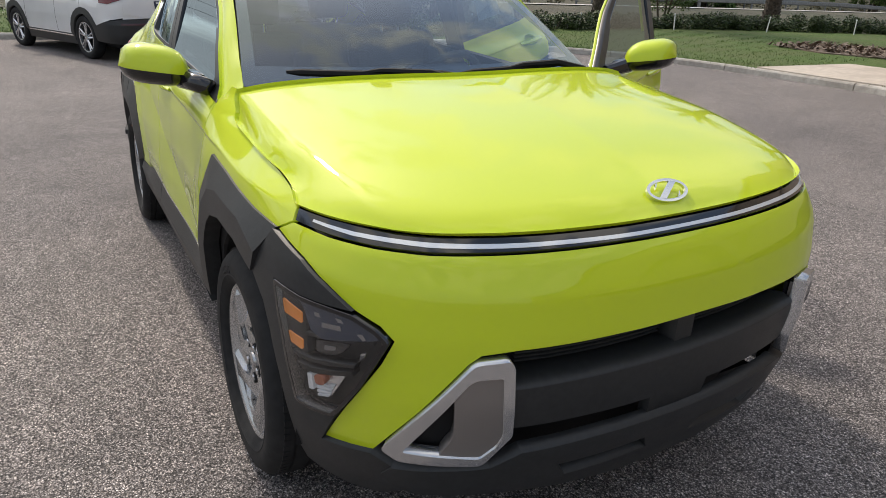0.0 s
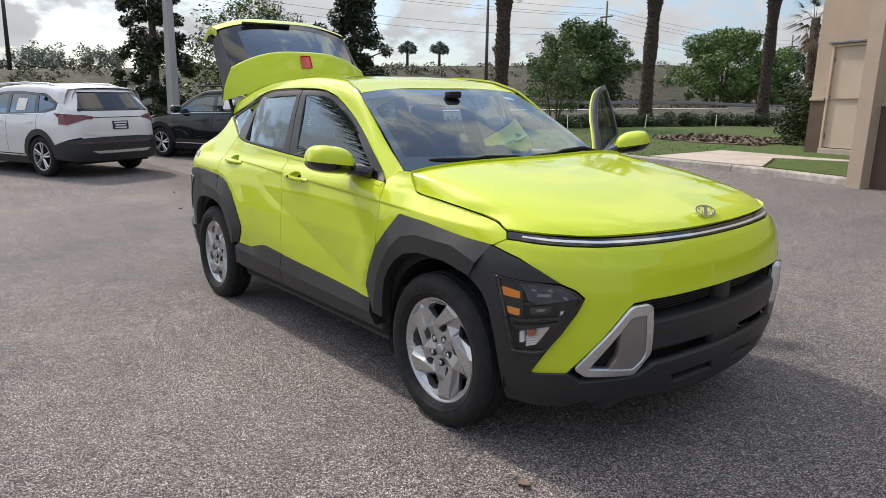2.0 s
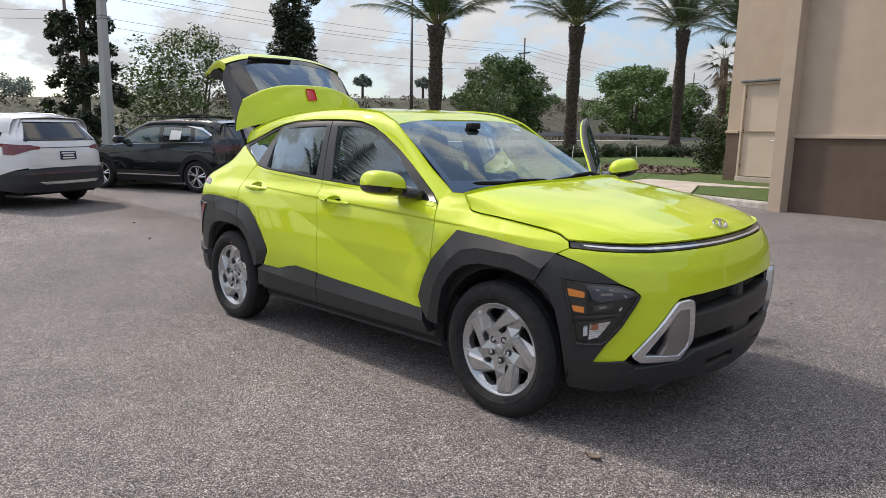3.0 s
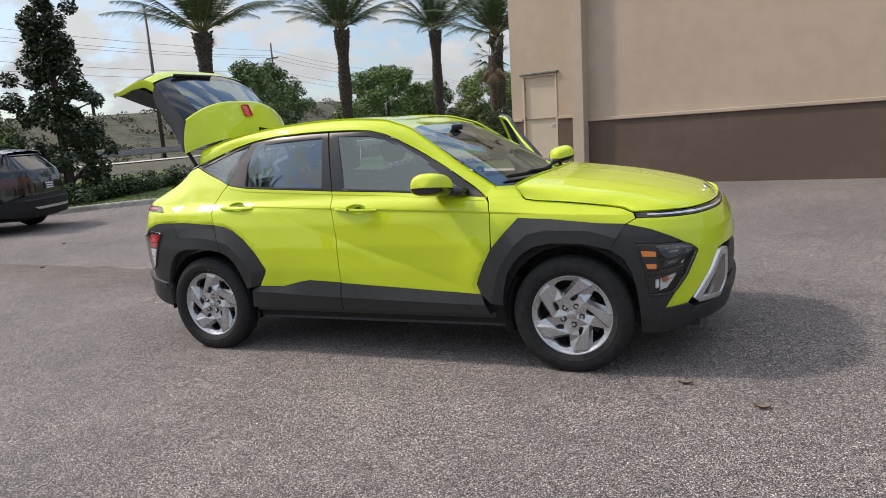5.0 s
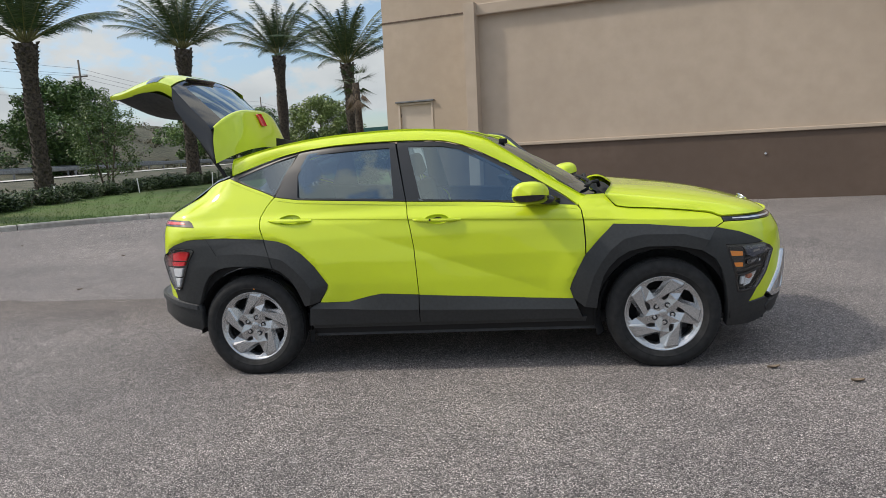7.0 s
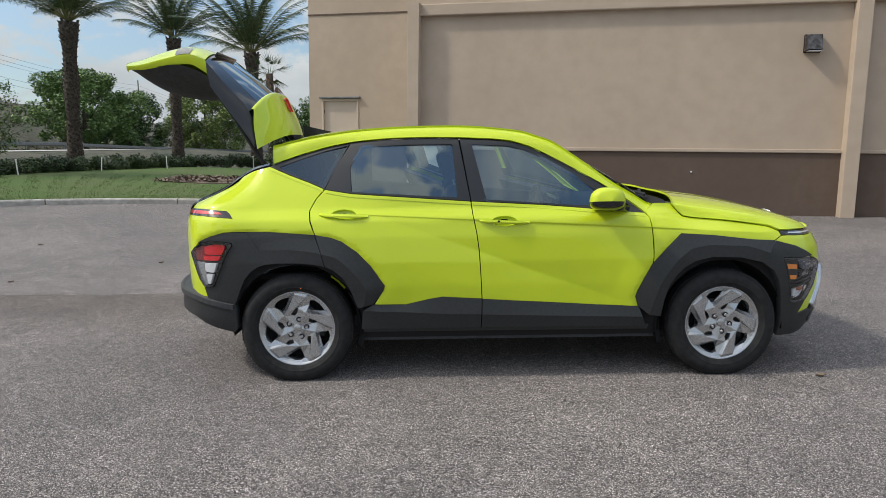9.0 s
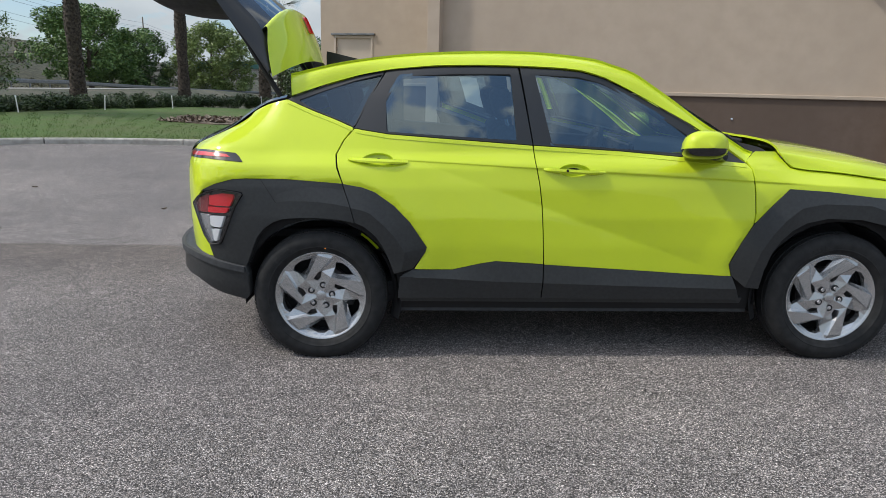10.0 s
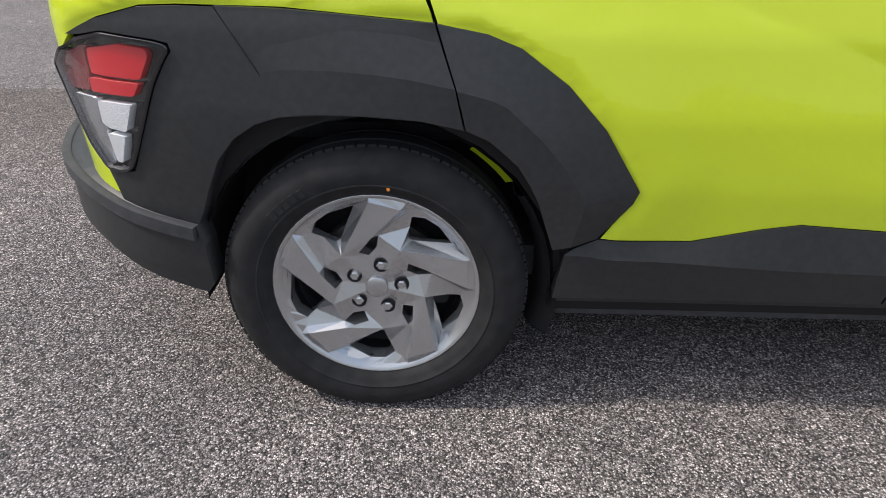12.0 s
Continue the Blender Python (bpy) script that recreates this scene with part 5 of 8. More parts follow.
def build_front():
    BODY.panel("front_fascia", mirrored(NOSE), LIME, car)
    up = [(0, .917), (.179, .916), (.383, .914), (.563, .911), (.703, .908), (.827, .908), (.981, .910), (1.104, .912)]
    lo = [(1.092, .884), (.96, .880), (.83, .878), (.70, .879), (.569, .883), (.398, .887), (.203, .890), (0, .891)]
    bar = BODY.panel("light_bar", mirrored(up + lo), GLOSSBLACK, car, off=.0, thick=.02, label="slim gloss black light bar")
    up2 = [(0, .9045), (.383, .9025), (.703, .8975), (.90, .8975), (1.03, .9010)]
    lo2 = [(1.03, .896), (.90, .8905), (.703, .8895), (.383, .8955), (0, .8985)]
    BODY.panel("light_strip", mirrored(up2 + lo2), LEDSTRIP, bar, off=.003, thick=.004, gap=0, label="clear white light strip")
    # lower front: a beam, slots above and below it, a lip
    bump = BODY.panel("front_bumper", mirrored([(0, .702), (.235, .697), (.398, .690), (.494, .685), (.569, .675), (.594, .655), (.70, .523), (.80, .392), (.78, .30), (.70, .27), (.45, .265), (0, .26)]),
                      DARK, car, off=-.10, thick=.02, gap=0)
    beam = [(0, .600), (.23, .599), (.378, .594), (.485, .588), (.495, .56), (.485, .484), (.30, .490), (.100, .491), (.095, .43), (0, .43)]
    BODY.panel("bumper_beam", mirrored(beam), CLAD, bump, off=-.004, thick=.03, gap=0, label="grey plastic bumper beam")
    us = np.linspace(-.495, .495, 41)
    dip = np.interp(abs(us), [0, .23, .378, .495], [0, .001, .006, .013])
    patch("beam_shelf", [BODY.at(us, .600 - dip, -.004), BODY.at(us, .606 - dip, -.007), BODY.at(us, .622 - dip, -.034), BODY.at(us, .618 - dip, -.095)], CLAD, bump, 0, flip=True)
    lip = [(0, .440), (.14, .440), (.27, .438), (.46, .426), (.53, .385), (.76, .362), (.79, .33), (.76, .30), (.70, .278), (.468, .290), (.20, .270), (0, .262)]
    cut = [(.36, .367), (.10, .378), (.075, .335), (.325, .322)]
    BODY.panel("lower_lip", mirrored(lip), CLAD, bump, off=.02, thick=.04, gap=0, label="grey plastic lower lip", holes=[cut, [(-u, z) for u, z in cut]])
    BODY.panel("grille_post", [(.030, .695), (-.030, .695), (-.030, .606), (.030, .606)], CLAD, bump, off=-.03, thick=.06, gap=0)
    for s in (1, -1):
        for k in range(7):
            z = .628 + .010 * k
            BODY.panel("grille_slat", [(s * .04, z), (s * .47, z - .012), (s * .47, z - .008), (s * .04, z + .004)], CLAD, bump, off=-.075, thick=.012, gap=0, step=.08)
    BODY.pair("slot_trim", [(.11, .468), (.47, .462), (.47, .455), (.11, .461)], CLAD, bump, off=-.05, thick=.02, gap=0)
    outer = rounded([(.782, .418), (.590, .656), (.576, .665), (.512, .672), (.500, .660), (.494, .577), (.488, .478), (.551, .394), (.742, .392)], .010)
    hole = rounded([(.732, .422), (.594, .618), (.577, .629), (.521, .633), (.517, .570), (.509, .478), (.521, .450), (.556, .416), (.64, .420)], .008)
    for left in (False, True):
        bez = BODY.panel("air_curtain_bezel", outer, SILVER, car, off=.020, thick=.035, gap=0, holes=[hole], left=left, label="satin silver bumper bezel")
        BODY.panel("air_curtain", shrink(hole, -.004), DARK, bez, off=-.03, thick=.01, gap=0, left=left)
        face = rounded([(.621, .582), (.596, .622), (.578, .634), (.517, .638), (.512, .570), (.504, .476), (.517, .446), (.554, .410), (.650, .416), (.637, .440), (.623, .461), (.618, .484)], .006)
        BODY.panel("bezel_face", face, GREYBEZEL, bez, off=.013, thick=.04, gap=0, left=left)
        lamp = BODY.panel("headlamp", HEADLAMP, GLOSSBLACK, car, off=.016, thick=.03, gap=0, holes=[rounded(shrink(LAMP_F, .009), .006)], left=left, label="angular headlamp with clear lens and amber reflectors")
        BODY.panel("lens", rounded(shrink(LAMP_F, .008), .006), LENS, lamp, off=.015, thick=.002, gap=0, left=left).visible_shadow = False
        BODY.panel("housing", rounded(shrink(LAMP_F, .005), .006), LAMPGREY, lamp, off=-.030, thick=.01, gap=0, left=left)
        BODY.panel("upper_module", rounded([(1.005, .730), (.90, .738), (.842, .736), (.79, .712), (.768, .700), (.812, .687), (.933, .659), (.964, .672), (.984, .712)], .006), BLUELENS, lamp, off=.009, thick=.03, gap=0, left=left, label="blue-tinted upper lens")
        BODY.panel("side_marker", [(1.098, .738), (1.010, .732), (.990, .712), (.986, .60), (1.050, .594)], LAMPGREY, lamp, off=.000, thick=.03, gap=0, left=left)
        for q in ([(1.080, .708), (1.000, .699), (1.000, .672), (1.070, .675)], [(1.056, .634), (.999, .631), (1.000, .605), (1.046, .608)]):
            BODY.panel("amber_reflector", rounded(q, .005), AMBER, lamp, off=.004, thick=.02, gap=0, left=left)
        BODY.panel("lamp_divider", [(1.029, .562), (.977, .566), (.854, .596), (.853, .585), (.967, .555), (1.007, .551)], LAMPGREY, lamp, off=.000, thick=.03, gap=0, left=left)
        BODY.panel("lamp_divider", [(1.040, .590), (.977, .592), (.846, .618), (.848, .609), (.977, .583), (1.038, .580)], LAMPGREY, lamp, off=.003, thick=.03, gap=0, left=left)
        BODY.panel("lamp_divider", [(.985, .657), (.80, .683), (.80, .676), (.985, .649)], LAMPGREY, lamp, off=.004, thick=.03, gap=0, left=left)
        BODY.panel("projector", rounded([(.962, .643), (.875, .660), (.871, .648), (.890, .629), (.913, .620), (.960, .613)], .008), GLOSSBLACK, lamp, off=-.004, thick=.02, gap=0, left=left)
        BODY.panel("projector_lens", rounded([(.955, .640), (.883, .654), (.878, .642), (.893, .631), (.915, .624), (.953, .618)], .008), LENS, lamp, off=-.001, thick=.006, gap=0, left=left)
        BODY.panel("projector_bulb", rounded([(.936, .637), (.900, .644), (.902, .634), (.934, .626)], .006), GREYBEZEL, lamp, off=-.0025, thick=.004, gap=0, left=left)
        BODY.panel("level_screw", rounded([(.846, .634), (.832, .640), (.836, .624), (.848, .618)], .004), CHROME, lamp, off=-.020, thick=.01, gap=0, left=left)
        # bright ledges inside the upper lens
        for q in ([(.955, .7175), (.880, .7205), (.872, .7130), (.950, .7090)], [(.930, .700), (.880, .705), (.878, .694), (.930, .689)], [(.838, .697), (.826, .700), (.816, .689), (.824, .685)]):
            BODY.panel("upper_ledge", q, GREYBEZEL, lamp, off=.0095, thick=.004, gap=0, left=left)
        BODY.panel("turn_reflector", [(.972, .556), (.881, .573), (.905, .535), (.930, .500), (.980, .477)], CHROME, lamp, off=-.014, thick=.02, gap=0, left=left)
        for k in range(4):
            z = .484 + .011 * k
            BODY.panel("reflector_flute", [(.974, z), (.935 - .006 * k, z + .012), (.932 - .006 * k, z + .018), (.974, z + .006)], WHITELENS, lamp, off=-.009, thick=.006, gap=0, left=left)
        BODY.panel("bulb", rounded([(.966, .553), (.936, .560), (.933, .535), (.964, .526)], .010), BULBGLASS, lamp, off=.002, thick=.018, gap=0, left=left)
        BODY.panel("marker_reflector", [(1.001, .538), (.984, .542), (.984, .499), (1.002, .494)], WHITELENS, lamp, off=-.006, thick=.02, gap=0, left=left)
    # badge: a plain oval ring with one bar
    bm = bmesh.new()
    M = Matrix.Translation((2.036, 0, .9665)) @ pose(0, 0, 0, 0, 90 - 52, 0) @ pose(0, 0, 0, 0, 0, 90)
    ring = [(.066 * math.cos(a), .034 * math.sin(a)) for a in np.linspace(0, 2 * math.pi, 41)[:-1]]
    inn = [(.057 * math.cos(a), .026 * math.sin(a)) for a in np.linspace(0, 2 * math.pi, 41)[:-1]]
    plate(bm, [ring, inn], .007, M)
    plate(bm, [[(-.040, -.019), (-.020, -.024), (.040, .019), (.020, .024)]], .007, M)
    plate(bm, [[(-.036, .006), (-.020, .023), (-.030, .020)], ], .006, M)
    plate(bm, [[(.036, -.006), (.020, -.023), (.030, -.020)], ], .006, M)
    part("badge", bm, CHROME, car, "silver oval badge")


REDRIM = material("dark_red_lens", (.22, .02, .025), .2, .2, 1)
GREYBEZEL = relief(material("grey_satin", (.27, .25, .24), .38, .6), 600, .05, .001)
LAMPGREY = relief(material("lamp_housing_grey", (.011, .011, .0115), .4), 300, .2, .002)
BULBGLASS = material("amber_bulb", (.35, .10, .04), .12, .2, 1)
BLUELENS = material("blue_tint_lens", (.016, .028, .055), .06, .2, 1, .8)
build_front()


def build_rear():
    edge = [(4.505, .498), (4.684, .529), (4.742, .540), (4.85, .556), (5.08, .570), (5.535, .575), (5.535, .42), (5.1, .425), (4.95, .425), (4.80, .402), (4.70, .358), (4.635, .340), (4.515, .316), (4.493, .345), (4.492, .45)]
    swell = lambda u: .022 + .032 * sstep(4.74, 5.0, u)
    bump, _ = BODY.pair("rear_bumper", edge, CLAD, car, off=swell, thick=.06)
    top = [(4.508, .496), (4.684, .527), (4.742, .538), (4.85, .554), (5.08, .568), (5.5, .572)]
    BODY.pair("bumper_ledge", top + [(u, z - .030) for u, z in reversed(top)], TRIM, bump, off=lambda u: swell(u) + .012, thick=.02, gap=0)
    skirt = [(4.60, .36), (5.0, .44), (5.535, .44), (5.535, .36), (4.9, .36), (4.62, .34)]
    BODY.pair("rear_skirt", skirt, DARK, bump, off=-.10, thick=.03, gap=0)
    for left in (False, True):
        BODY.panel("panel_gap", [(4.414, .940), (4.416, .940), (4.378, .885), (4.339, .824), (4.337, .824), (4.376, .885)], DARK, car, off=.0135, thick=.002, gap=0, left=left)
    for left in (False, True):
        lamp = BODY.panel("tail_lamp", TAILLAMP, GLOSSBLACK, car, off=.020, thick=.03, gap=0, holes=[rounded(shrink(LAMP_R, .005), .006)], left=left, label="tail lamp with red and clear segments")
        BODY.panel("housing", rounded(shrink(LAMP_R, .006), .006), GLOSSBLACK, lamp, off=-.012, thick=.01, gap=0, left=left)
        BODY.panel("lens", rounded(shrink(LAMP_R, .004), .006), LENS, lamp, off=.019, thick=.002, gap=0, left=left).visible_shadow = False
        for name, q, mt in (("red_segment", [(4.690, .850), (4.615, .864), (4.555, .860), (4.551, .845), (4.574, .800), (4.690, .801)], REDLENS),
                            ("red_segment", [(4.700, .793), (4.578, .793), (4.594, .766), (4.700, .764)], REDLENS),
                            ("red_rim", [(4.785, .806), (4.745, .838), (4.700, .856), (4.696, .800), (4.706, .764), (4.765, .764)], REDRIM),
                            ("clear_segment", [(4.690, .746), (4.604, .749), (4.628, .690), (4.672, .692), (4.690, .700)], WHITELENS),
                            ("clear_segment", [(4.683, .679), (4.635, .679), (4.660, .617), (4.676, .618)], WHITELENS),
                            ("clear_rim", [(4.762, .752), (4.696, .752), (4.697, .700), (4.690, .640), (4.682, .612), (4.700, .610), (4.735, .660)], SILVER)):
            BODY.panel(name, rounded(q, .006), mt, lamp, off=.008, thick=.02, gap=0, left=left)
        up = BODY.panel("upper_lamp", UPLAMP, GLOSSBLACK, car, off=.004, thick=.02, gap=.001, left=left, label="slim dark upper tail lamp")
        BODY.panel("red_strip", [(5.06, 1.060), (4.76, 1.066), (4.61, 1.057), (4.585, 1.044), (4.76, 1.047), (5.06, 1.042)], REDLENS, up, off=.006, thick=.003, gap=0, left=left)
    # edge of the load opening
    e = np.array([(4.329, 1.330), (4.45, 1.305), (4.60, 1.262), (4.80, 1.18), (5.03, 1.085), (5.15, 1.02), (5.18, .90), (5.19, .75), (5.18, .60)])
    c = resample(BODY.at(e[:, 0], e[:, 1], -.004) * (1, -1, 1), 40)
    both("opening_seal", [c * (1, -1, 1) + (-.004, 0, .006), c * (1, -1, 1) + (-.004, .028, .022), c * (1, -1, 1) + (.03, .07, -.01), c * (1, -1, 1) + (.10, .10, -.06)], GLOSSBLACK, car, 0, flip=True)
    bm = bmesh.new()
    box(bm, -2.06, -.56, .46, -1.96, .56, .60, .02)
    part("load_sill", bm, TRIM, car)
    bm = bmesh.new()
    box(bm, -2.0, -.60, .60, -1.0, .60, .64)
    part("load_floor", bm, TRIM, car)


build_rear()


def build_tailgate():
    """The tailgate stands open: spoiler by the roof, then the glass, the painted panel at its far end."""
    n = 25
    f = np.linspace(-1, 1, n)

    def cross(mid, side, power=2.0):
        """A curve across the car from the middle point to the side point and its mirror image."""
        k = np.abs(f) ** power
        p = np.zeros((n, 3))
        p[:, 0] = mid[0] + (side[0] - mid[0]) * k
        p[:, 1] = f * side[1]
        p[:, 2] = mid[2] + (side[2] - mid[2]) * k
        return p
    s0 = cross((-1.445, 0, 1.552), (-1.575, .672, 1.440), 2.6)
    s1 = cross((-1.470, 0, 1.640), (-1.590, .655, 1.520), 2.8)
    s2 = cross((-1.505, 0, 1.735), (-1.603, .625, 1.605), 2.8)
    s3 = cross((-1.548, 0, 1.832), (-1.610, .585, 1.690), 2.6)
    s4 = cross((-1.572, 0, 1.842), (-1.628, .580, 1.692), 2.6)
    s5 = cross((-1.590, 0, 1.820), (-1.640, .575, 1.680), 2.6)
    rows = resample([s.ravel() for s in (s0, s1, s2, s3, s4, s5)], 22).reshape(22, n, 3)
    rows_s = rows
    gate = patch("tailgate", rows, LIME, car, 0, "open tailgate with painted spoiler", flip=True)
    g0 = cross((-1.588, 0, 1.815), (-1.640, .560, 1.672), 2.4)
    g1 = cross((-1.76, 0, 1.962), (-1.775, .560, 1.835), 2.4)
    g2 = cross((-1.925, 0, 2.090), (-1.905, .555, 1.990), 2.4)
    rows = resample([s.ravel() for s in (g0, g1, g2)], 14).reshape(14, n, 3)
    patch("rear_glass", rows[:, 3:-3], PRIVACY, gate, 0, "dark tinted rear glass", flip=True)
    for sl in (slice(0, 4), slice(-4, None)):
        patch("glass_border", rows[:, sl] + (.0, 0, .001), GLOSSBLACK, gate, 0, flip=True)
    patch("glass_border", rows[-3:] + (0, 0, .002), GLOSSBLACK, gate, 0, flip=True)
    # gloss black side fins from the glass down to the hinge corner
    for s in (-1, 1):
        a = resample([(-1.585, s * .655, 1.475), (-1.64, s * .575, 1.680), (-1.775, s * .562, 1.838), (-1.905, s * .556, 1.992)], 20)
        b = resample([(-1.60, s * .650, 1.455), (-1.69, s * .632, 1.590), (-1.775, s * .625, 1.705), (-1.862, s * .620, 1.828)], 20)
        m = (a + b) / 2 + (0, s * .022, .006)
        patch("side_fin", [a, m, b], FRAMEBLACK, gate, 0, flip=s > 0)
        # strut
        bm = bmesh.new()
        tube(bm, [(-1.85, s * .595, 1.815), (-1.70, s * .60, 1.59)], .009, 8)
        tube(bm, [(-1.70, s * .60, 1.59), (-1.553, s * .60, 1.345)], .014, 8)
        part("strut", bm, DARK, gate)
    # painted lower panel
    p0 = cross((-1.930, 0, 2.098), (-1.900, .575, 2.000), 2.4)
    p1 = cross((-2.02, 0, 2.132), (-1.985, .585, 2.030), 2.6)
    p2 = cross((-2.12, 0, 2.138), (-2.07, .580, 2.025), 2.8)
    p3 = cross((-2.27, 0, 2.105), (-2.20, .555, 2.000), 3.0)
    p4 = cross((-2.40, 0, 2.062), (-2.33, .525, 1.975), 3.0)
    p5 = cross((-2.50, 0, 2.035), (-2.425, .50, 1.972), 3.0)
    p6 = cross((-2.505, 0, 2.015), (-2.428, .49, 1.955), 3.0)
    rows = resample([s.ravel() for s in (p0, p1, p2, p3, p4, p5, p6)], 24).reshape(24, n, 3)
    patch("painted_panel", rows, LIME, gate, 0, "lime green lower tailgate panel", flip=True)
    # painted return along the sides, then the inner trim
    for s in (-1, 1):
        e = rows[:, -1 if s > 0 else 0]
        q = e + np.array([(.01, -s * .012, -.02)])
        q[:, 2] = np.minimum(q[:, 2], e[:, 2] - np.interp(-e[:, 0], [1.9, 2.0, 2.2, 2.43], [.09, .06, .038, .022]))
        patch("painted_edge", [e, (e + q) / 2 + (0, s * .006, 0), q], LIME, gate, 0, flip=s < 0)
    for s in (slice(0, 4), slice(-4, None)):
        patch("gate_lamp", rows[4:9, s] + (0, 0, .004), GLOSSBLACK, gate, 0, "dark tail lamp on the tailgate", flip=True)
    t0 = cross((-2.44, 0, 1.955), (-2.405, .475, 1.952), 3)
    t1 = cross((-2.36, 0, 1.880), (-2.35, .505, 1.952), 3)
    t2 = cross((-2.25, 0, 1.825), (-2.22, .54, 1.962), 3)
    t3 = cross((-2.08, 0, 1.800), (-2.06, .575, 1.968), 3)
    t4 = cross((-1.93, 0, 1.810), (-1.90, .590, 1.905), 3)
    t5 = cross((-1.84, 0, 1.86), (-1.845, .600, 1.815), 3)
    rows2 = resample([s.ravel() for s in (t0, t1, t2, t3, t4, t5)], 20).reshape(20, n, 3)
    patch("inner_trim", rows2, TRIM, gate, 0, "dark grey inner trim", flip=False)
    patch("inner_trim", [p6, t0], TRIM, gate, 0, flip=True)
    under = resample([s.ravel() for s in (cross((-1.60, 0, 1.79), (-1.65, .60, 1.62), 2.4), cross((-1.80, 0, 1.93), (-1.80, .60, 1.78), 2.4), cross((-1.87, 0, 1.99), (-1.86, .60, 1.84), 2.4))], 10).reshape(10, n, 3)
    for sl in (slice(0, 4), slice(-4, None)):
        patch("inner_frame", under[:, sl], TRIM, gate, 0, flip=False)
    patch("inner_trim", resample([s.ravel() for s in (s0 + (-.02, 0, .01), cross((-1.55, 0, 1.64), (-1.60, .62, 1.56), 2.6), cross((-1.60, 0, 1.79), (-1.65, .60, 1.62), 2.4))], 8).reshape(8, n, 3), TRIM, gate, 0, flip=False)
    # stop lamp, wiper
    st = rows_s[10:17, n // 2 - 2:n // 2 + 3] * (1, .42, 1) + (.006, 0, .002)
    patch("stop_lamp", st, REDLENS, gate, .01, "red high-level stop lamp", flip=False)
    bm = bmesh.new()
    box(bm, -.020, -.37, -.008, .022, .05, .008, .007, Matrix.Translation((-1.893, 0, 2.074)) @ pose(0, 0, 0, 0, -38, 0))
    for v in bm.verts:
        if v.co.y < -.3:
            v.co.x += .35 * (-1.893 - v.co.x)
            v.co.z += -.010
    part("rear_wiper", bm, GLOSSBLACK, gate, smooth=True)


build_tailgate()


# ---- wheels ----
def build_wheel(parent, x, side, spin):
    """A tyre with grooves round a silver rim of five bent blades; side: -1 right, 1 left."""
    W = Matrix.Translation((x, side * .80, .339)) @ pose(0, 0, 0, 0, spin, 0)
    if side > 0:
        W = W @ pose(0, 0, 0, 0, 0, 180)
    bm = bmesh.new()
    lathe(bm, [(.214, -.052), (.2245, -.0595), (.231, -.0665), (.2355, -.0655), (.236, -.060), (.224, -.050), (.214, -.02), (.20, .06), (.22, .10)], 64)
    part_m = part("wheel", bm, RIMPAINT, parent, "silver wheel rim", smooth=True)
    part_m.matrix_local = W
    bm = bmesh.new()
    prof = [(.231, -.056), (.240, -.074), (.250, -.082), (.262, -.0875), (.2635, -.0895), (.2655, -.0895), (.267, -.0885), (.285, -.0915), (.303, -.090), (.318, -.083), (.329, -.073), (.337, -.060), (.341, -.048), (.343, -.032), (.335, -.030), (.335, -.024), (.344, -.022),
            (.344, .022), (.335, .024), (.335, .03), (.343, .032), (.341, .05), (.335, .066), (.326, .077), (.29, .09), (.231, .075)]
    lathe(bm, prof, 96)
    # shoulder blocks
    for k in range(96):
        a = 2 * math.pi * k / 96
        box(bm, -.0085, -.0590, .325, .0085, -.036, .3428, 0, Matrix.Rotation(a, 4, "Y"))
    bmesh.ops.recalc_face_normals(bm, faces=bm.faces[:])
    part("tyre", bm, RUBBER, part_m, "black tyre", smooth=True)
    R = .226

    def V(r, d, deep):
        a = math.radians(d)
        return (R * r * math.cos(a), -.064 + deep + .012 * max(0, .8 - r), R * r * math.sin(a))
    # one fifth of the face: an opening with two bevelled sides, a flat plate, a ridge, a dart and a small window
    pts = dict(a0=(.955, 93, .001), a1=(.495, 133, .001), b0=(.880, 104, .032), b1=(.602, 126, .032), b2=(.604, 130.5, .030), o3=(.73, 135, .026), o4=(.850, 137.5, .020), o5=(.915, 120, .018), o6=(.908, 130, .016),
               c0=(.915, 74, .000), c1=(.590, 92, .000), c2=(.905, 70, .012), c3=(.568, 87.5, .014), w0=(.425, 113, .006), w1=(.535, 98, .008), w2=(.430, 89.5, .016), w3=(.350, 102, .014),
               A1=(.495, 61, .001), B1=(.602, 54, .032), B2=(.604, 58.5, .030), O3=(.73, 63, .026), O4=(.850, 65.5, .020), A0=(.955, 21, .001), B0=(.880, 32, .032), O5=(.915, 48, .018), O6=(.908, 58, .016),
               r0=(1.0, 93, .006), r1=(1.0, 82, .006), r2=(1.0, 72, .006), r3=(1.0, 63, .006), r4=(1.0, 54, .006), r5=(1.0, 45, .006), r6=(1.0, 33, .006), r7=(1.0, 21, .006), h=(0, 0, .006))
    faces = ("a0 b0 b1 a1", "a1 b1 b2", "a0 a1 w0 c1 c0", "w0 w1 c1", "c0 c1 c3 c2", "c1 w1 c3", "c2 c3 w2 A1 B2 O3 O4", "a1 h w3 w0", "h A1 w2 w3", "a0 c0 r2 r1 r0", "c0 c2 O4 r3 r2", "O4 O6 r4 r3", "O6 O5 r5 r4", "O5 B0 r6 r5", "B0 A0 r7 r6", "c1 w0 c3")
    walls = ("b0 b1 b2 o3 o4 o6 o5", "w0 w1 c3 w2 w3")
    bm = bmesh.new()
    vs = {k: bm.verts.new(V(*p)) for k, p in pts.items()}
    for f in faces[:-1]:
        q = [vs[k] for k in f.split()]
        try:
            bm.faces.new(q)
        except ValueError:
            pass
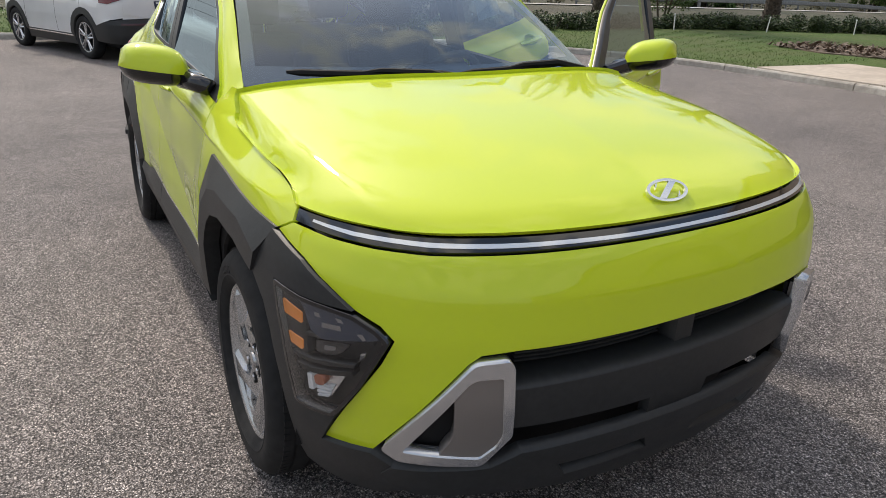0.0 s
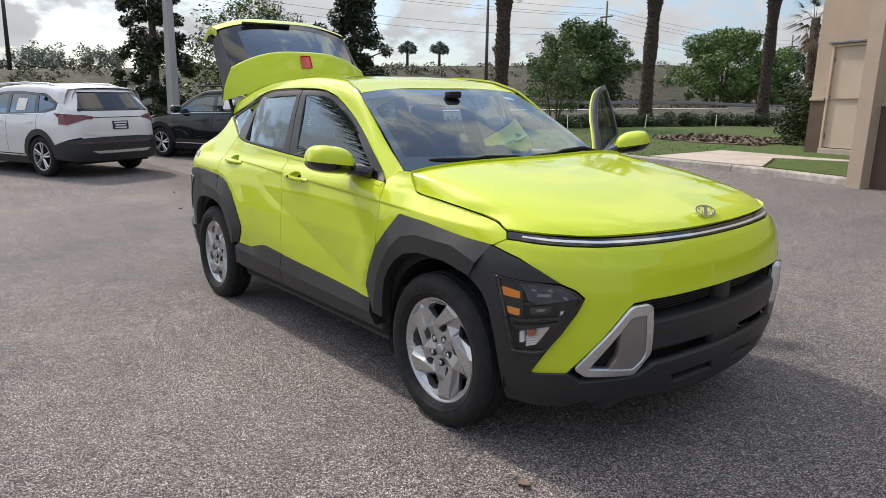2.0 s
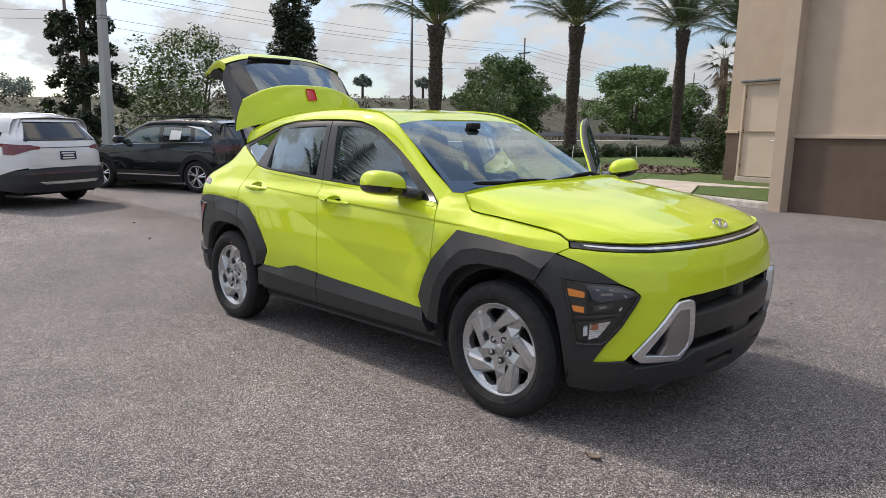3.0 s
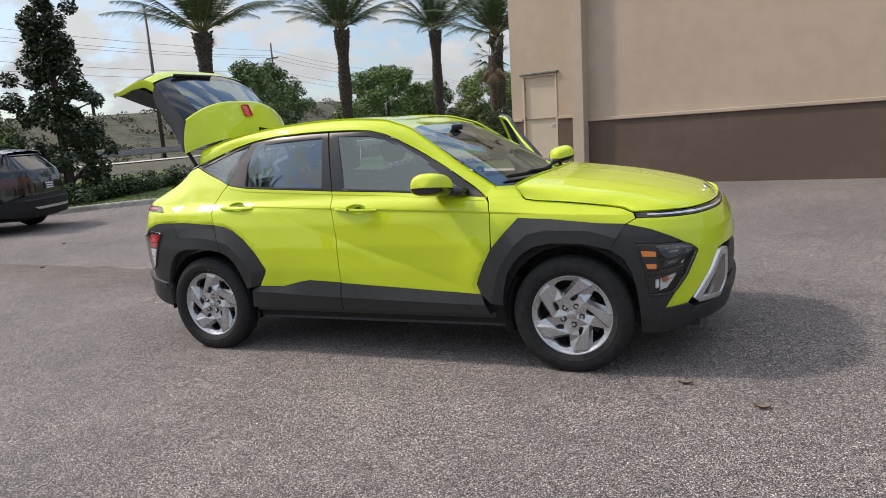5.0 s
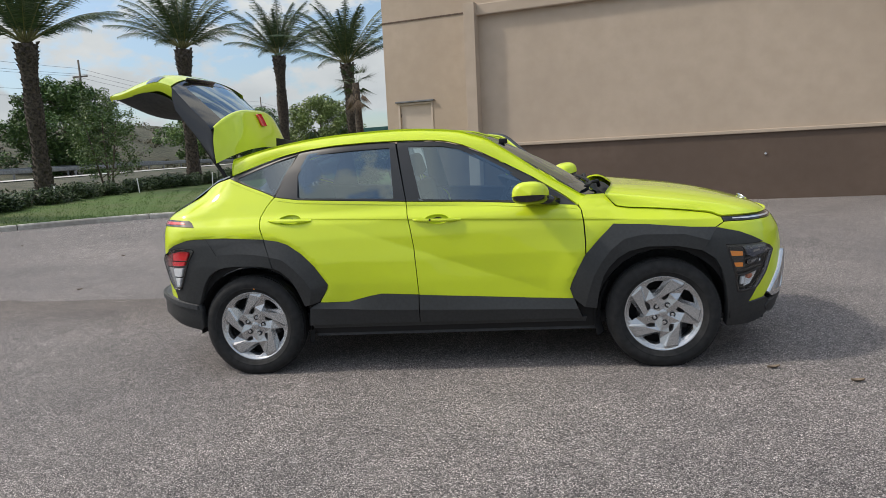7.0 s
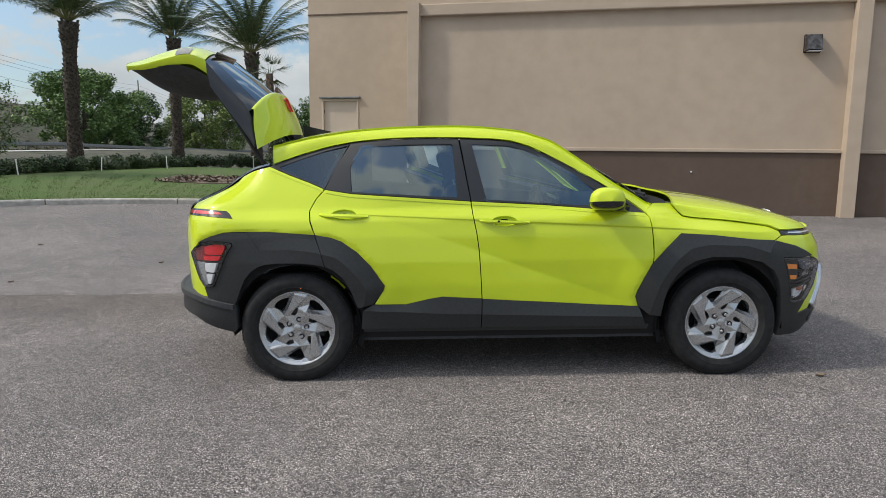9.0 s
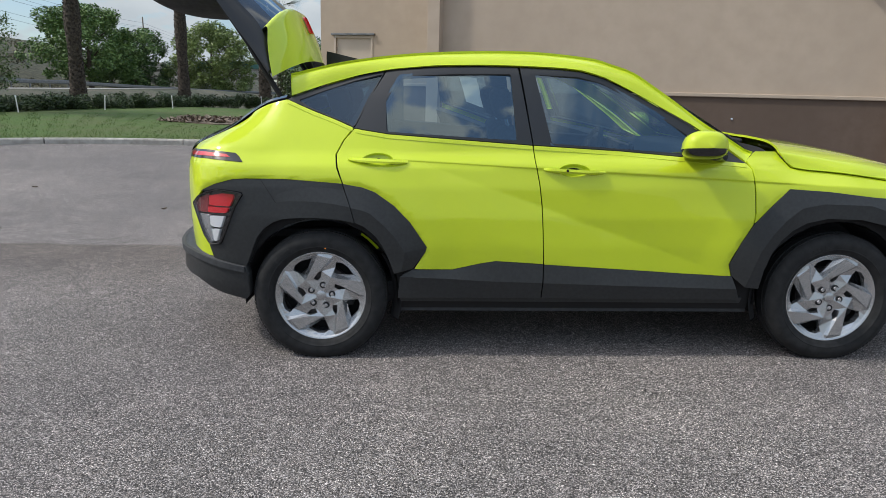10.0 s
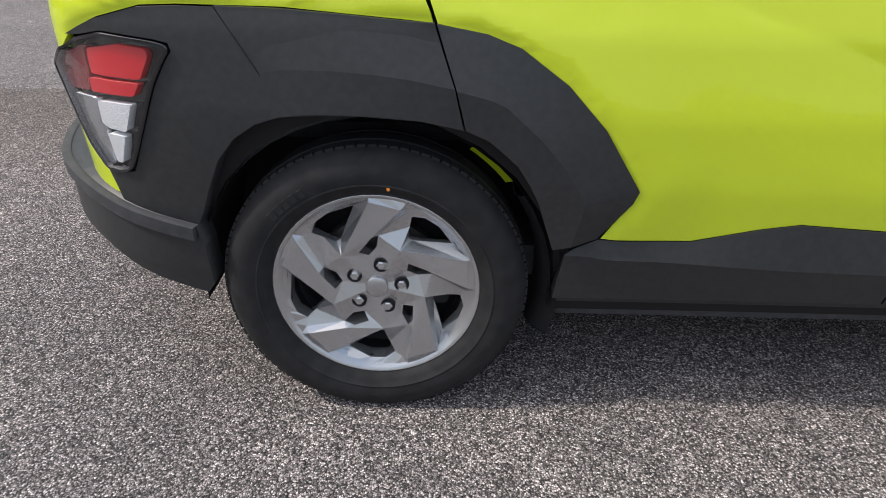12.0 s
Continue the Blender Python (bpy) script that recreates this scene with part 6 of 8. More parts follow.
    for w in walls:
        ks = w.split()
        back = [bm.verts.new((vs[k].co.x * .985, -.012, vs[k].co.z * .985)) for k in ks]
        front = [bm.verts.new(vs[k].co) for k in ks]
        for i in range(len(ks)):
            k = (i + 1) % len(ks)
            bm.faces.new((front[i], front[k], back[k], back[i]))
    bmesh.ops.recalc_face_normals(bm, faces=bm.faces[:])
    blade = part("blade", bm, RIMPAINT, part_m)
    for f in blade.data.polygons:
        if f.normal.y > .3:
            f.flip()
    for k in range(1, 5):
        b = new("blade", blade.data)
        b.parent = part_m
        b.matrix_local = Matrix.Rotation(radians(72 * k), 4, "Y")
    bm = bmesh.new()
    lathe(bm, [(0, -.0565), (.0235, -.0565), (.026, -.0545), (.0265, -.040)], 24)
    part("centre_cap", bm, RIMPAINT, part_m, smooth=True)
    for k in range(5):
        a = math.radians(79 - 72 * k)
        bm = bmesh.new()
        at = Matrix.Translation((.057 * math.cos(a), 0, .057 * math.sin(a)))
        lathe(bm, [(0, -.0575), (.0085, -.0575), (.0112, -.0545), (.0112, -.046)], 6, at)
        part("lug_nut", bm, RIMPAINT, part_m, "bright wheel nut")
        bm = bmesh.new()
        lathe(bm, [(.008, -.0500), (.0130, -.0512), (.0168, -.0532), (.0172, -.044)], 18, at)
        part("lug_well", bm, DARK, part_m)
    bm = bmesh.new()
    lathe(bm, [(0, .005), (.145, .005), (.15, .0), (.15, .03), (0, .03)], 40)
    part("brake_disc", bm, STEEL, part_m)
    bm = bmesh.new()
    box(bm, .09, -.03, -.06, .165, .05, .06, .012)
    part("brake_caliper", bm, DARK, part_m)
    # raised bars on the sidewall
    for k in range(5):
        bm = bmesh.new()
        box(bm, -.0075, -.0925, .272, .0075, -.088, .294, .002, Matrix.Rotation(radians(-48 + 4.2 * k), 4, "Y"))
        part("sidewall_bar", bm, RUBBER, part_m)
    if x < 0:
        bm = bmesh.new()
        lathe(bm, [(0, -.0905), (.0035, -.0905), (.0042, -.086)], 10, Matrix.Translation((.034, 0, .257)))
        part("balance_mark", bm, AMBER, part_m, "small orange paint dot")
    bm = bmesh.new()
    lathe(bm, [(.0, .055), (.206, .055), (.206, -.04)], 40)
    part("wheel_back", bm, DARK, part_m)
    return part_m


for wx, ws, sp in ((1.33, -1, 17), (-1.33, -1, 0), (1.33, 1, 10), (-1.33, 1, 40)):
    build_wheel(car, wx, ws, sp)


# ---- cabin ----
def build_seat(x, y, wide=.50):
    bm = bmesh.new()
    box(bm, x - .26, y - wide / 2, .50, x + .27, y + wide / 2, .68, .06, seg=3)
    M = Matrix.Translation((x - .22, y, .62)) @ pose(0, 0, 0, 0, -16, 0)
    box(bm, -.07, -wide / 2, .0, .06, wide / 2, .60, .05, M, 3)
    if wide < .8:
        box(bm, -.02, -wide / 2, .05, .10, -wide / 2 + .09, .50, .04, M, 2)
        box(bm, -.02, wide / 2 - .09, .05, .10, wide / 2, .50, .04, M, 2)
    seat = part("seat", bm, CLOTH, car, "dark grey cloth seat", smooth=True)
    for dy in ((0,) if wide < .8 else (-.36, .36)):
        bm = bmesh.new()
        box(bm, -.055, dy - .13, .64, .05, dy + .13, .82, .045, M, 3)
        part("headrest", bm, CLOTH, seat, smooth=True)
        bm = bmesh.new()
        for s in (-.05, .05):
            p = [M @ Vector((0, dy + s, .56)), M @ Vector((0, dy + s, .68))]
            tube(bm, p, .007, 8)
        part("headrest_post", bm, CHROME, seat)
    return seat


def build_cabin():
    for y in (-.37, .37):
        build_seat(.05, y)
    build_seat(-.85, 0, 1.22)
    bm = bmesh.new()
    prof = [(.42, .62), (.40, .92), (.46, 1.0), (.60, 1.045), (.80, 1.06), (.99, 1.06), (.99, .62)]
    plate(bm, [prof], 1.40, Matrix(((1, 0, 0, 0), (0, 0, 1, .70), (0, 1, 0, 0), (0, 0, 0, 1))))
    bmesh.ops.bevel(bm, geom=[e for e in bm.edges if abs(e.verts[0].co.y - e.verts[1].co.y) > 1], offset=.02, segments=2, affect="EDGES")
    part("dashboard", bm, TRIM, car, "dark grey dashboard", smooth=True)
    bm = bmesh.new()
    box(bm, .385, -.30, .98, .42, .42, 1.10, .015)
    part("display", bm, GLOSSBLACK, car)
    bm = bmesh.new()
    M = Matrix.Translation((.30, .37, .97)) @ pose(0, 0, 0, 0, 24, 0)
    n = 32
    tube(bm, [M @ Vector((0, .18 * math.cos(2 * math.pi * k / n), .18 * math.sin(2 * math.pi * k / n))) for k in range(n + 1)], .017, 8)
    box(bm, -.0, -.06, -.05, .05, .06, .05, .015, M)
    for a in (90, 210, 330):
        c, s = math.cos(radians(a - 180)), math.sin(radians(a - 180))
        tube(bm, [M @ Vector((.01, .05 * c, .05 * s)), M @ Vector((0, .175 * c, .175 * s))], .012, 6)
    tube(bm, [M @ Vector((.03, 0, 0)), M @ Vector((.25, 0, -.03))], .03, 8)
    part("steering_wheel", bm, TRIM, car, "black steering wheel", smooth=True)
    bm = bmesh.new()
    box(bm, .335, -.10, 1.40, .355, .10, 1.45, .01)
    tube(bm, [(.345, 0, 1.44), (.37, 0, 1.485)], .012, 8)
    box(bm, .33, -.045, 1.45, .39, .045, 1.49, .01)
    part("rear_view_mirror", bm, DARK, car, smooth=True)
    bm = bmesh.new()
    box(bm, -.9, -.12, .40, .45, .12, .66, .03)
    part("centre_console", bm, TRIM, car)
    rows = [[(x, -f * .545, z - .03 - .02 * f * f) for f in np.linspace(-1, 1, 9)] for x, z in ((.22, 1.50), (-.1, 1.545), (-.5, 1.56), (-1.0, 1.545), (-1.44, 1.49))]
    patch("headliner", rows, TRIMLIGHT, car, 0)
    bm = bmesh.new()
    box(bm, -1.5, -.72, .30, .95, .72, .38)
    part("cabin_floor", bm, TRIM, car)
    bm = bmesh.new()
    box(bm, -1.44, -.56, .92, -1.05, .56, .95, .01)
    part("parcel_shelf", bm, TRIM, car)
    # price sticker inside the rear door glass on the far side
    BODY.panel("window_sticker", [(3.30, 1.42), (3.56, 1.42), (3.56, 1.22), (3.30, 1.20)], PAPER, car, off=-.015, thick=.001, gap=0, left=True, xf=OPEN_REAR, label="white paper sticker in the window of the open rear door")


TRIMLIGHT = mix_noise(material("grey_headliner", rough=.9), (.13, .13, .13), (.16, .16, .16), 40)
build_cabin()


def settle_car():
    """The lot rises towards the building, so the car stands a little higher on its left wheels."""
    def lift(y):
        return .035 * (y + np.sqrt(y * y + .0225)) - .005
    wheels = [o for o in car.children if o.name.startswith("wheel") and "well" not in o.name and "arch" not in o.name]
    inside = {c for w in wheels for c in w.children_recursive} | set(wheels)
    for w in wheels:
        w.location.z += float(lift(w.location.y)) - (.004 if w.location.y < 0 else .006)
    for o in car.children_recursive:
        if o in inside or o.type != "MESH":
            continue
        n = len(o.data.vertices)
        co = np.zeros(n * 3)
        o.data.vertices.foreach_get("co", co)
        co = co.reshape(-1, 3)
        co[:, 2] += lift(co[:, 1])
        o.data.vertices.foreach_set("co", co.ravel())
        o.data.update()


settle_car()


# ---- parked vehicles ----
def build_suv(spec, m, label):
    """A parked sport utility seen from behind and its left side."""
    suv = thing("parked_car", m, label, "car", "parked cars")
    paint, L0, L1, hw, H, r, ax0, ax1 = spec["paint"], spec["front"], spec["rear"], spec["half"], spec["height"], spec["wheel"], spec["axle_f"], spec["axle_r"]
    belt = spec["belt"]
    sh = Shell([(L0, 0), (L0 - .01, -.3), (L0 - .10, -.6), (L0 - .28, -hw * .90), (L0 - .55, -hw * .985), (ax0, -hw), (0, -hw), (ax1, -hw), (L1 + .45, -hw * .985), (L1 + .20, -hw * .90),
                (L1 + .06, -hw * .66), (L1 + .01, -.3), (L1, 0)],
               ([.1, .25, .45, .70, .95, belt, belt + .2, H - .18, H - .08, H], [.08, .05, .01, 0, .015, .05, .12, .22, .28, .42]),
               ([.1, .3, .5, .8, 1.0, 1.1], [.15, .05, 0, 0, .12, .5]),
               ([.1, .3, .45, .62, .72, .95, belt, belt + .12, H - .16, H], [.14, .04, 0, 0, .03, .035, .06, .10, .40, .56]),
               (belt, .08, -2.2, -1.2, .10, .1, .9), (L0 - .9, L0 - .1, L1 + .55, L1 + .1))
    ux = sh.ux
    sill, low = .40, .22

    def arc(xc, rr, a0, a1, n=12):
        return [(ux(xc + rr * math.cos(a)), r + rr * math.sin(a)) for a in np.linspace(a0, a1, n)]
    ra = r + .055
    rb = r + .115
    top = [(ux(L0 - .55), .93), (ux(.95), 1.02), (ux(.3), belt - .02), (ux(-.6), belt), (ux(-1.5), belt + .05), (ux(L1 + .42), belt + .16), (sh.uy(-hw * .74), belt + .10)]
    side = top + [(sh.uy(-hw * .74), .74), (ux(L1 + .25), .70), (ux(ax1 - rb * .98), .60)] + arc(ax1, rb, math.pi * .88, .0 * math.pi + .25)[0:] + [(ux(ax1 + rb * 1.02), sill), (ux(ax0 - rb * 1.02), sill)]
    side += arc(ax0, rb, math.pi - .25, .25) + [(ux(L0 - .50), .55)]
    sh.pair("body_side", side, paint, suv, step=.09)
    for x in spec["doors"]:
        zt = float(np.interp(-x, [-.95, -.3, .6, 1.5], [1.0, belt - .03, belt - .01, belt + .03]))
        sh.pair("door_gap", [(ux(x), zt), (ux(x) + .008, zt), (ux(x) + .008, sill + .02), (ux(x), sill + .02)], DARK, suv, off=.001, thick=.002, gap=0)
    for x in spec["handles"]:
        sh.pair("door_handle", [(ux(x), belt - .10), (ux(x) + .20, belt - .09), (ux(x) + .20, belt - .12), (ux(x), belt - .125)], spec["handle"], suv, off=.022, thick=.02, gap=0)
    clad = arc(ax1, rb + .02, math.pi * 1.02, .1) + arc(ax1, ra - .03, 0.0, math.pi * 1.02)
    sh.pair("wheel_arch_trim", clad, spec["trim"], suv, off=.012, thick=.05, gap=0)
    clad = arc(ax0, rb + .02, math.pi - .1, -.05) + arc(ax0, ra - .03, -.05, math.pi)
    sh.pair("wheel_arch_trim", clad, spec["trim"], suv, off=.012, thick=.05, gap=0)
    sh.pair("sill", [(ux(ax0 - ra), sill), (ux(ax1 + ra), sill), (ux(ax1 + ra), low), (ux(ax0 - ra), low)], spec["trim"], suv, off=.0, thick=.05, gap=0)
    sh.pair("sill_strip", [(ux(ax0 - rb), sill - .02), (ux(ax1 + rb), sill - .02), (ux(ax1 + rb), sill - .04), (ux(ax0 - rb), sill - .04)], spec["strip"], suv, off=.006, thick=.01, gap=0)
    # windows
    wt = H - .185
    outl = [(ux(.98), 1.04), (ux(.3), belt + .0), (ux(-.6), belt + .02), (ux(-1.55), belt + .06), (ux(L1 + .62), belt + .13), (ux(L1 + .60), belt + .22), (ux(-1.45), wt - .03), (ux(-.6), wt + .015), (ux(-.05), wt), (ux(.35), wt - .07)]
    w1 = [(ux(.86), 1.06), (ux(.3), belt + .03), (ux(-.33), belt + .04), (ux(-.28), wt - .03), (ux(-.05), wt - .03), (ux(.33), wt - .10)]
    w2 = [(ux(-.42), belt + .045), (ux(-1.22), belt + .07), (ux(-1.14), wt - .045), (ux(-.6), wt - .02), (ux(-.38), wt - .02)]
    w3 = [(ux(-1.32), belt + .08), (ux(L1 + .68), belt + .15), (ux(L1 + .66), belt + .21), (ux(-1.43), wt - .06), (ux(-1.24), wt - .05)]
    sh.pair("window_frame", outl, spec["framemat"], suv, off=.002, thick=.02, gap=0, holes=[w1, w2, w3], step=.08)
    for w in (w1, w2, w3):
        for o in sh.pair("window_glass", shrink(w, -.01), PRIVACY if w is not w1 else CARGLASS, suv, off=-.006, thick=.003, gap=0, step=.1):
            o.visible_shadow = False
    sh.pair("chrome_line", [(ux(.98), 1.03), (ux(.3), belt - .012), (ux(-.6), belt + .008), (ux(-1.55), belt + .045), (ux(-1.55), belt + .060), (ux(-.6), belt + .022), (ux(.3), belt + .002), (ux(.98), 1.044)],
            spec["strip"], suv, off=.005, thick=.006, gap=0, step=.1)
    if spec["wedge"]:
        sh.pair("pillar_trim", [(ux(-1.0), wt + .006), (ux(-1.46), wt - .030), (ux(L1 + .61), belt + .225), (ux(L1 + .60), belt + .180), (ux(-1.48), wt - .085), (ux(-1.2), wt - .030)], CHROME, suv, off=.010, thick=.008, gap=0, step=.08, label="bright chrome trim behind the side windows")
    # roof with its pillars
    rail, n = [], 26
    for x in np.linspace(.98, L1 + .40, n):
        u = ux(x)
        zt = float(np.interp(-x, [-.98, -.35, .05, .6, 1.45, -(L1 + .60), -(L1 + .40)], [1.05, wt - .06, wt + .01, wt + .025, wt - .02, belt + .235, belt + .20]))
        rail.append(sh.at(u, zt, .0))
    rail = np.array(rail)
    zc = np.interp(-rail[:, 0], [-.98, -.45, -.1, .5, 1.2, 1.75, -(L1 + .42)], [1.09, 1.44, H - .045, H - .005, H - .012, H - .045, H - .09])
    inner = rail * (1, 1, 1)
    inner[:, 1] = inner[:, 1] + .10
    inner[:, 2] = np.maximum(inner[:, 2] + .015, zc - .035)
    g = [(1 - k) * rail + k * inner + np.array([0, -.018 * math.sin(math.pi * k), .03 * math.sin(math.pi * k)]) for k in np.linspace(0, 1, 6)]
    both("roof_side", g, paint, suv, 0, flip=True)
    k0 = int(np.argmin(abs(rail[:, 0] - .12)))
    rows = [[(x, -f * abs(y), z + (c - z) * (1 - f * f)) for f in np.linspace(-1, 1, 13)] for (x, y, z), c in zip(inner[k0:], zc[k0:])]
    patch("roof", rows, paint, suv, 0)
    rows = [[(x + .10 * (1 - f * f) * float(sstep(.2, .98, x)), -f * abs(y), z + (c - z) * (1 - f * f)) for f in np.linspace(-1, 1, 13)] for (x, y, z), c in zip(inner[:k0 + 1], zc[:k0 + 1])]
    patch("windscreen", rows, CARGLASS, suv, 0).visible_shadow = False
    hf = [sh.at(u, .95) for u in np.linspace(-sh.ux(L0 - .5), sh.ux(L0 - .5), 17)]
    hm = [(1.5, y, 1.03 - .05 * (y / .9) ** 4) for y in np.linspace(.88, -.88, 17)]
    hb = [(.98, y, 1.07 - .05 * (y / .9) ** 4) for y in np.linspace(.88, -.88, 17)]
    patch("hood", [hf, np.array(hf) * .5 + np.array(hm) * .5 + (0, 0, .02), hm, hb], paint, suv, 0, flip=True)
    sh.panel("front_fascia", mirrored([(0, .95), (.5, .95), (ux(L0 - .52), .93), (ux(L0 - .48), .5), (.5, .5), (0, .5)]), paint, suv, step=.1)
    sh.panel("front_bumper", mirrored([(0, .5), (.5, .5), (ux(L0 - .45), .55), (ux(ax0 + ra), .30), (.5, .25), (0, .25)]), spec["trim"], suv, step=.1)
    # rear: tailgate, glass, lamps, bumper
    R = sh.arc[-1]
    q = hw * .74
    gate = sh.panel("tailgate", [(2 * R - sh.uy(-q), belt + .10), (2 * R - sh.uy(-q), .80), (2 * R - sh.uy(-.35), .74), (sh.uy(-.35), .74), (sh.uy(-q), .80), (sh.uy(-q), belt + .10)], paint, suv, off=.006, step=.08)
    sh.panel("rear_panel", [(2 * R - sh.uy(-q * 1.03), belt + .08), (2 * R - sh.uy(-q * 1.03), .66), (sh.uy(-q * 1.03), .66), (sh.uy(-q * 1.03), belt + .08)], paint, suv, off=-.006, step=.1)
    gl = [(2 * R - sh.uy(-q * 1.08), belt + .10), (2 * R - sh.uy(-q * .9), belt + .065), (2 * R - sh.uy(-.25), belt + .05), (sh.uy(-.25), belt + .05), (sh.uy(-q * .9), belt + .065), (sh.uy(-q * 1.08), belt + .10), (sh.uy(-q * .95), H - .155), (2 * R - sh.uy(-q * .95), H - .155)]
    sh.panel("rear_glass", gl, PRIVACY2, gate, off=.004, thick=.01, gap=0, step=.08, label="dark rear glass")
    sp = [sh.at(np.linspace(sh.uy(-q * 1.06), 2 * R - sh.uy(-q * 1.06), 15), H - .172, .022), sh.at(np.linspace(sh.uy(-q * 1.06), 2 * R - sh.uy(-q * 1.06), 15), H - .150, .040), sh.at(np.linspace(sh.uy(-q * 1.06), 2 * R - sh.uy(-q * 1.06), 15), H - .12, -.02),
          sh.at(np.linspace(sh.uy(-q * 1.06), 2 * R - sh.uy(-q * 1.06), 15), H - .07, -.22)]
    patch("rear_spoiler", sp, spec["spoiler"], gate, 0, flip=False)
    sh.pair("rear_pillar", [(ux(L1 + .60), belt + .12), (ux(L1 + .42), belt + .14), (sh.uy(-q), belt + .10), (sh.uy(-q * .84), H - .12), (ux(L1 + .50), H - .13), (ux(L1 + .58), belt + .24)], paint, suv, off=.0, step=.06, thick=.03)
    lz = spec["lamp_z"]
    for left in (False, True):
        sh.panel("tail_lamp", [(ux(L1 + .62), lz + .10), (ux(L1 + .30), lz + .085), (sh.uy(-.66), lz + .07), (sh.uy(-.50), lz + .04), (sh.uy(-.52), lz + .0), (sh.uy(-.64), lz - .01), (ux(L1 + .26), lz - .10), (ux(L1 + .44), lz - .09), (ux(L1 + .46), lz + .02)],
                        spec["lamp"], suv, off=.014, thick=.03, gap=0, left=left, label="dark red tail lamp")
    sh.panel("lamp_strip", [(2 * R - sh.uy(-.52), lz + .030), (sh.uy(-.52), lz + .030), (sh.uy(-.52), lz + .018), (2 * R - sh.uy(-.52), lz + .018)], GLOSSBLACK, gate, off=.01, thick=.006, gap=0)
    pl = lz - .12
    tag = sh.panel("number_plate", [(2 * R - sh.uy(-.16), pl + .075), (sh.uy(-.16), pl + .075), (sh.uy(-.16), pl - .075), (2 * R - sh.uy(-.16), pl - .075)], BLUEPLATE, gate, off=.018, thick=.01, gap=0, label="dark blue dealer plate with pale bars")
    for dz, w in ((.045, .13), (0.0, .11), (-.045, .12)):
        sh.panel("bar", [(2 * R - sh.uy(-w), pl + dz + .012), (sh.uy(-w), pl + dz + .012), (sh.uy(-w), pl + dz - .012), (2 * R - sh.uy(-w), pl + dz - .012)], PAPER, tag, off=.020, thick=.002, gap=0)
    bump = sh.panel("rear_bumper", [(ux(ax1 - rb), .60), (ux(L1 + .30), .68), (sh.uy(-q), .72), (sh.uy(-.35), .735), (2 * R - sh.uy(-.35), .735), (2 * R - sh.uy(-q), .72), (2 * R - ux(L1 + .30), .68), (2 * R - ux(ax1 - rb), .60),
                                    (2 * R - ux(ax1 - ra), .34), (2 * R - sh.uy(-.6), .30), (sh.uy(-.6), .30), (ux(ax1 - ra), .34)], spec["trim"], suv, off=.02, thick=.05, step=.08, gap=0)
    sh.panel("reflector_strip", [(2 * R - sh.uy(-.75), .655), (sh.uy(-.75), .655), (sh.uy(-.75), .625), (2 * R - sh.uy(-.75), .625)], spec["reflector"], bump, off=.024, thick=.004, gap=0)
    sh.panel("skid_plate", [(2 * R - sh.uy(-.6), .49), (sh.uy(-.6), .49), (sh.uy(-.5), .44), (2 * R - sh.uy(-.5), .44)], SILVER if spec["skid"] else TRIM, bump, off=.03, thick=.02, gap=0)
    for y in (-.62, .62):
        bm = bmesh.new()
        if spec["cross"]:
            tube(bm, [(.35, y, H + .02), (-1.3, y, H + .02)], .018, 8)
        else:
            tube(bm, [(.40, y, H - .075), (.22, y, H - .03), (-.6, y, H - .005), (-1.3, y, H - .025), (-1.62, y, H - .085)], .018, 8)
        for xx in (.2, -1.2) if spec['cross'] else ():
            tube(bm, [(xx, y, H - .06), (xx, y, H + .02)], .016, 8)
        part("roof_rail", bm, spec["rail"], suv, smooth=True)
    if spec["cross"]:
        for xx in (.12, -.95):
            bm = bmesh.new()
            box(bm, xx - .035, -.60, H + .04, xx + .035, .60, H + .065, .01)
            part("cross_bar", bm, DARK, suv)
    for s in (-1, 1):
        bm = bmesh.new()
        box(bm, .62, s * (hw - .04) if s > 0 else -(hw + .20), 1.08, .78, hw + .20 if s > 0 else -(hw - .04), 1.24, .05, seg=3)
        part("door_mirror", bm, paint, suv, smooth=True)
    sh.panel("window_sticker", [(ux(-.62), belt + .09), (ux(-.62), wt - .10), (ux(-.92), wt - .11), (ux(-.92), belt + .10)], PAPER, suv, off=.0, thick=.001, gap=0, left=True, label="white paper sticker in the rear door window")
    bm = bmesh.new()
    box(bm, L1 + .3, -hw + .22, .24, L0 - .4, hw - .22, .62)
    box(bm, ax1 + .46, -hw + .06, .26, ax0 - .46, hw - .06, .34)
    part("underbody", bm, DARK, suv)
    bm = bmesh.new()
    box(bm, ax1 + .45, -hw + .12, .34, 1.0, hw - .12, .95)
    part("cabin", bm, TRIM, suv)
    for y in (-.38, .38):
        bm = bmesh.new()
        box(bm, -.28, y - .24, .9, -.12, y + .24, 1.30, .05)
        box(bm, -.26, y - .12, 1.30, -.14, y + .12, 1.48, .04)
        part("seat", bm, CLOTH, suv, smooth=True)
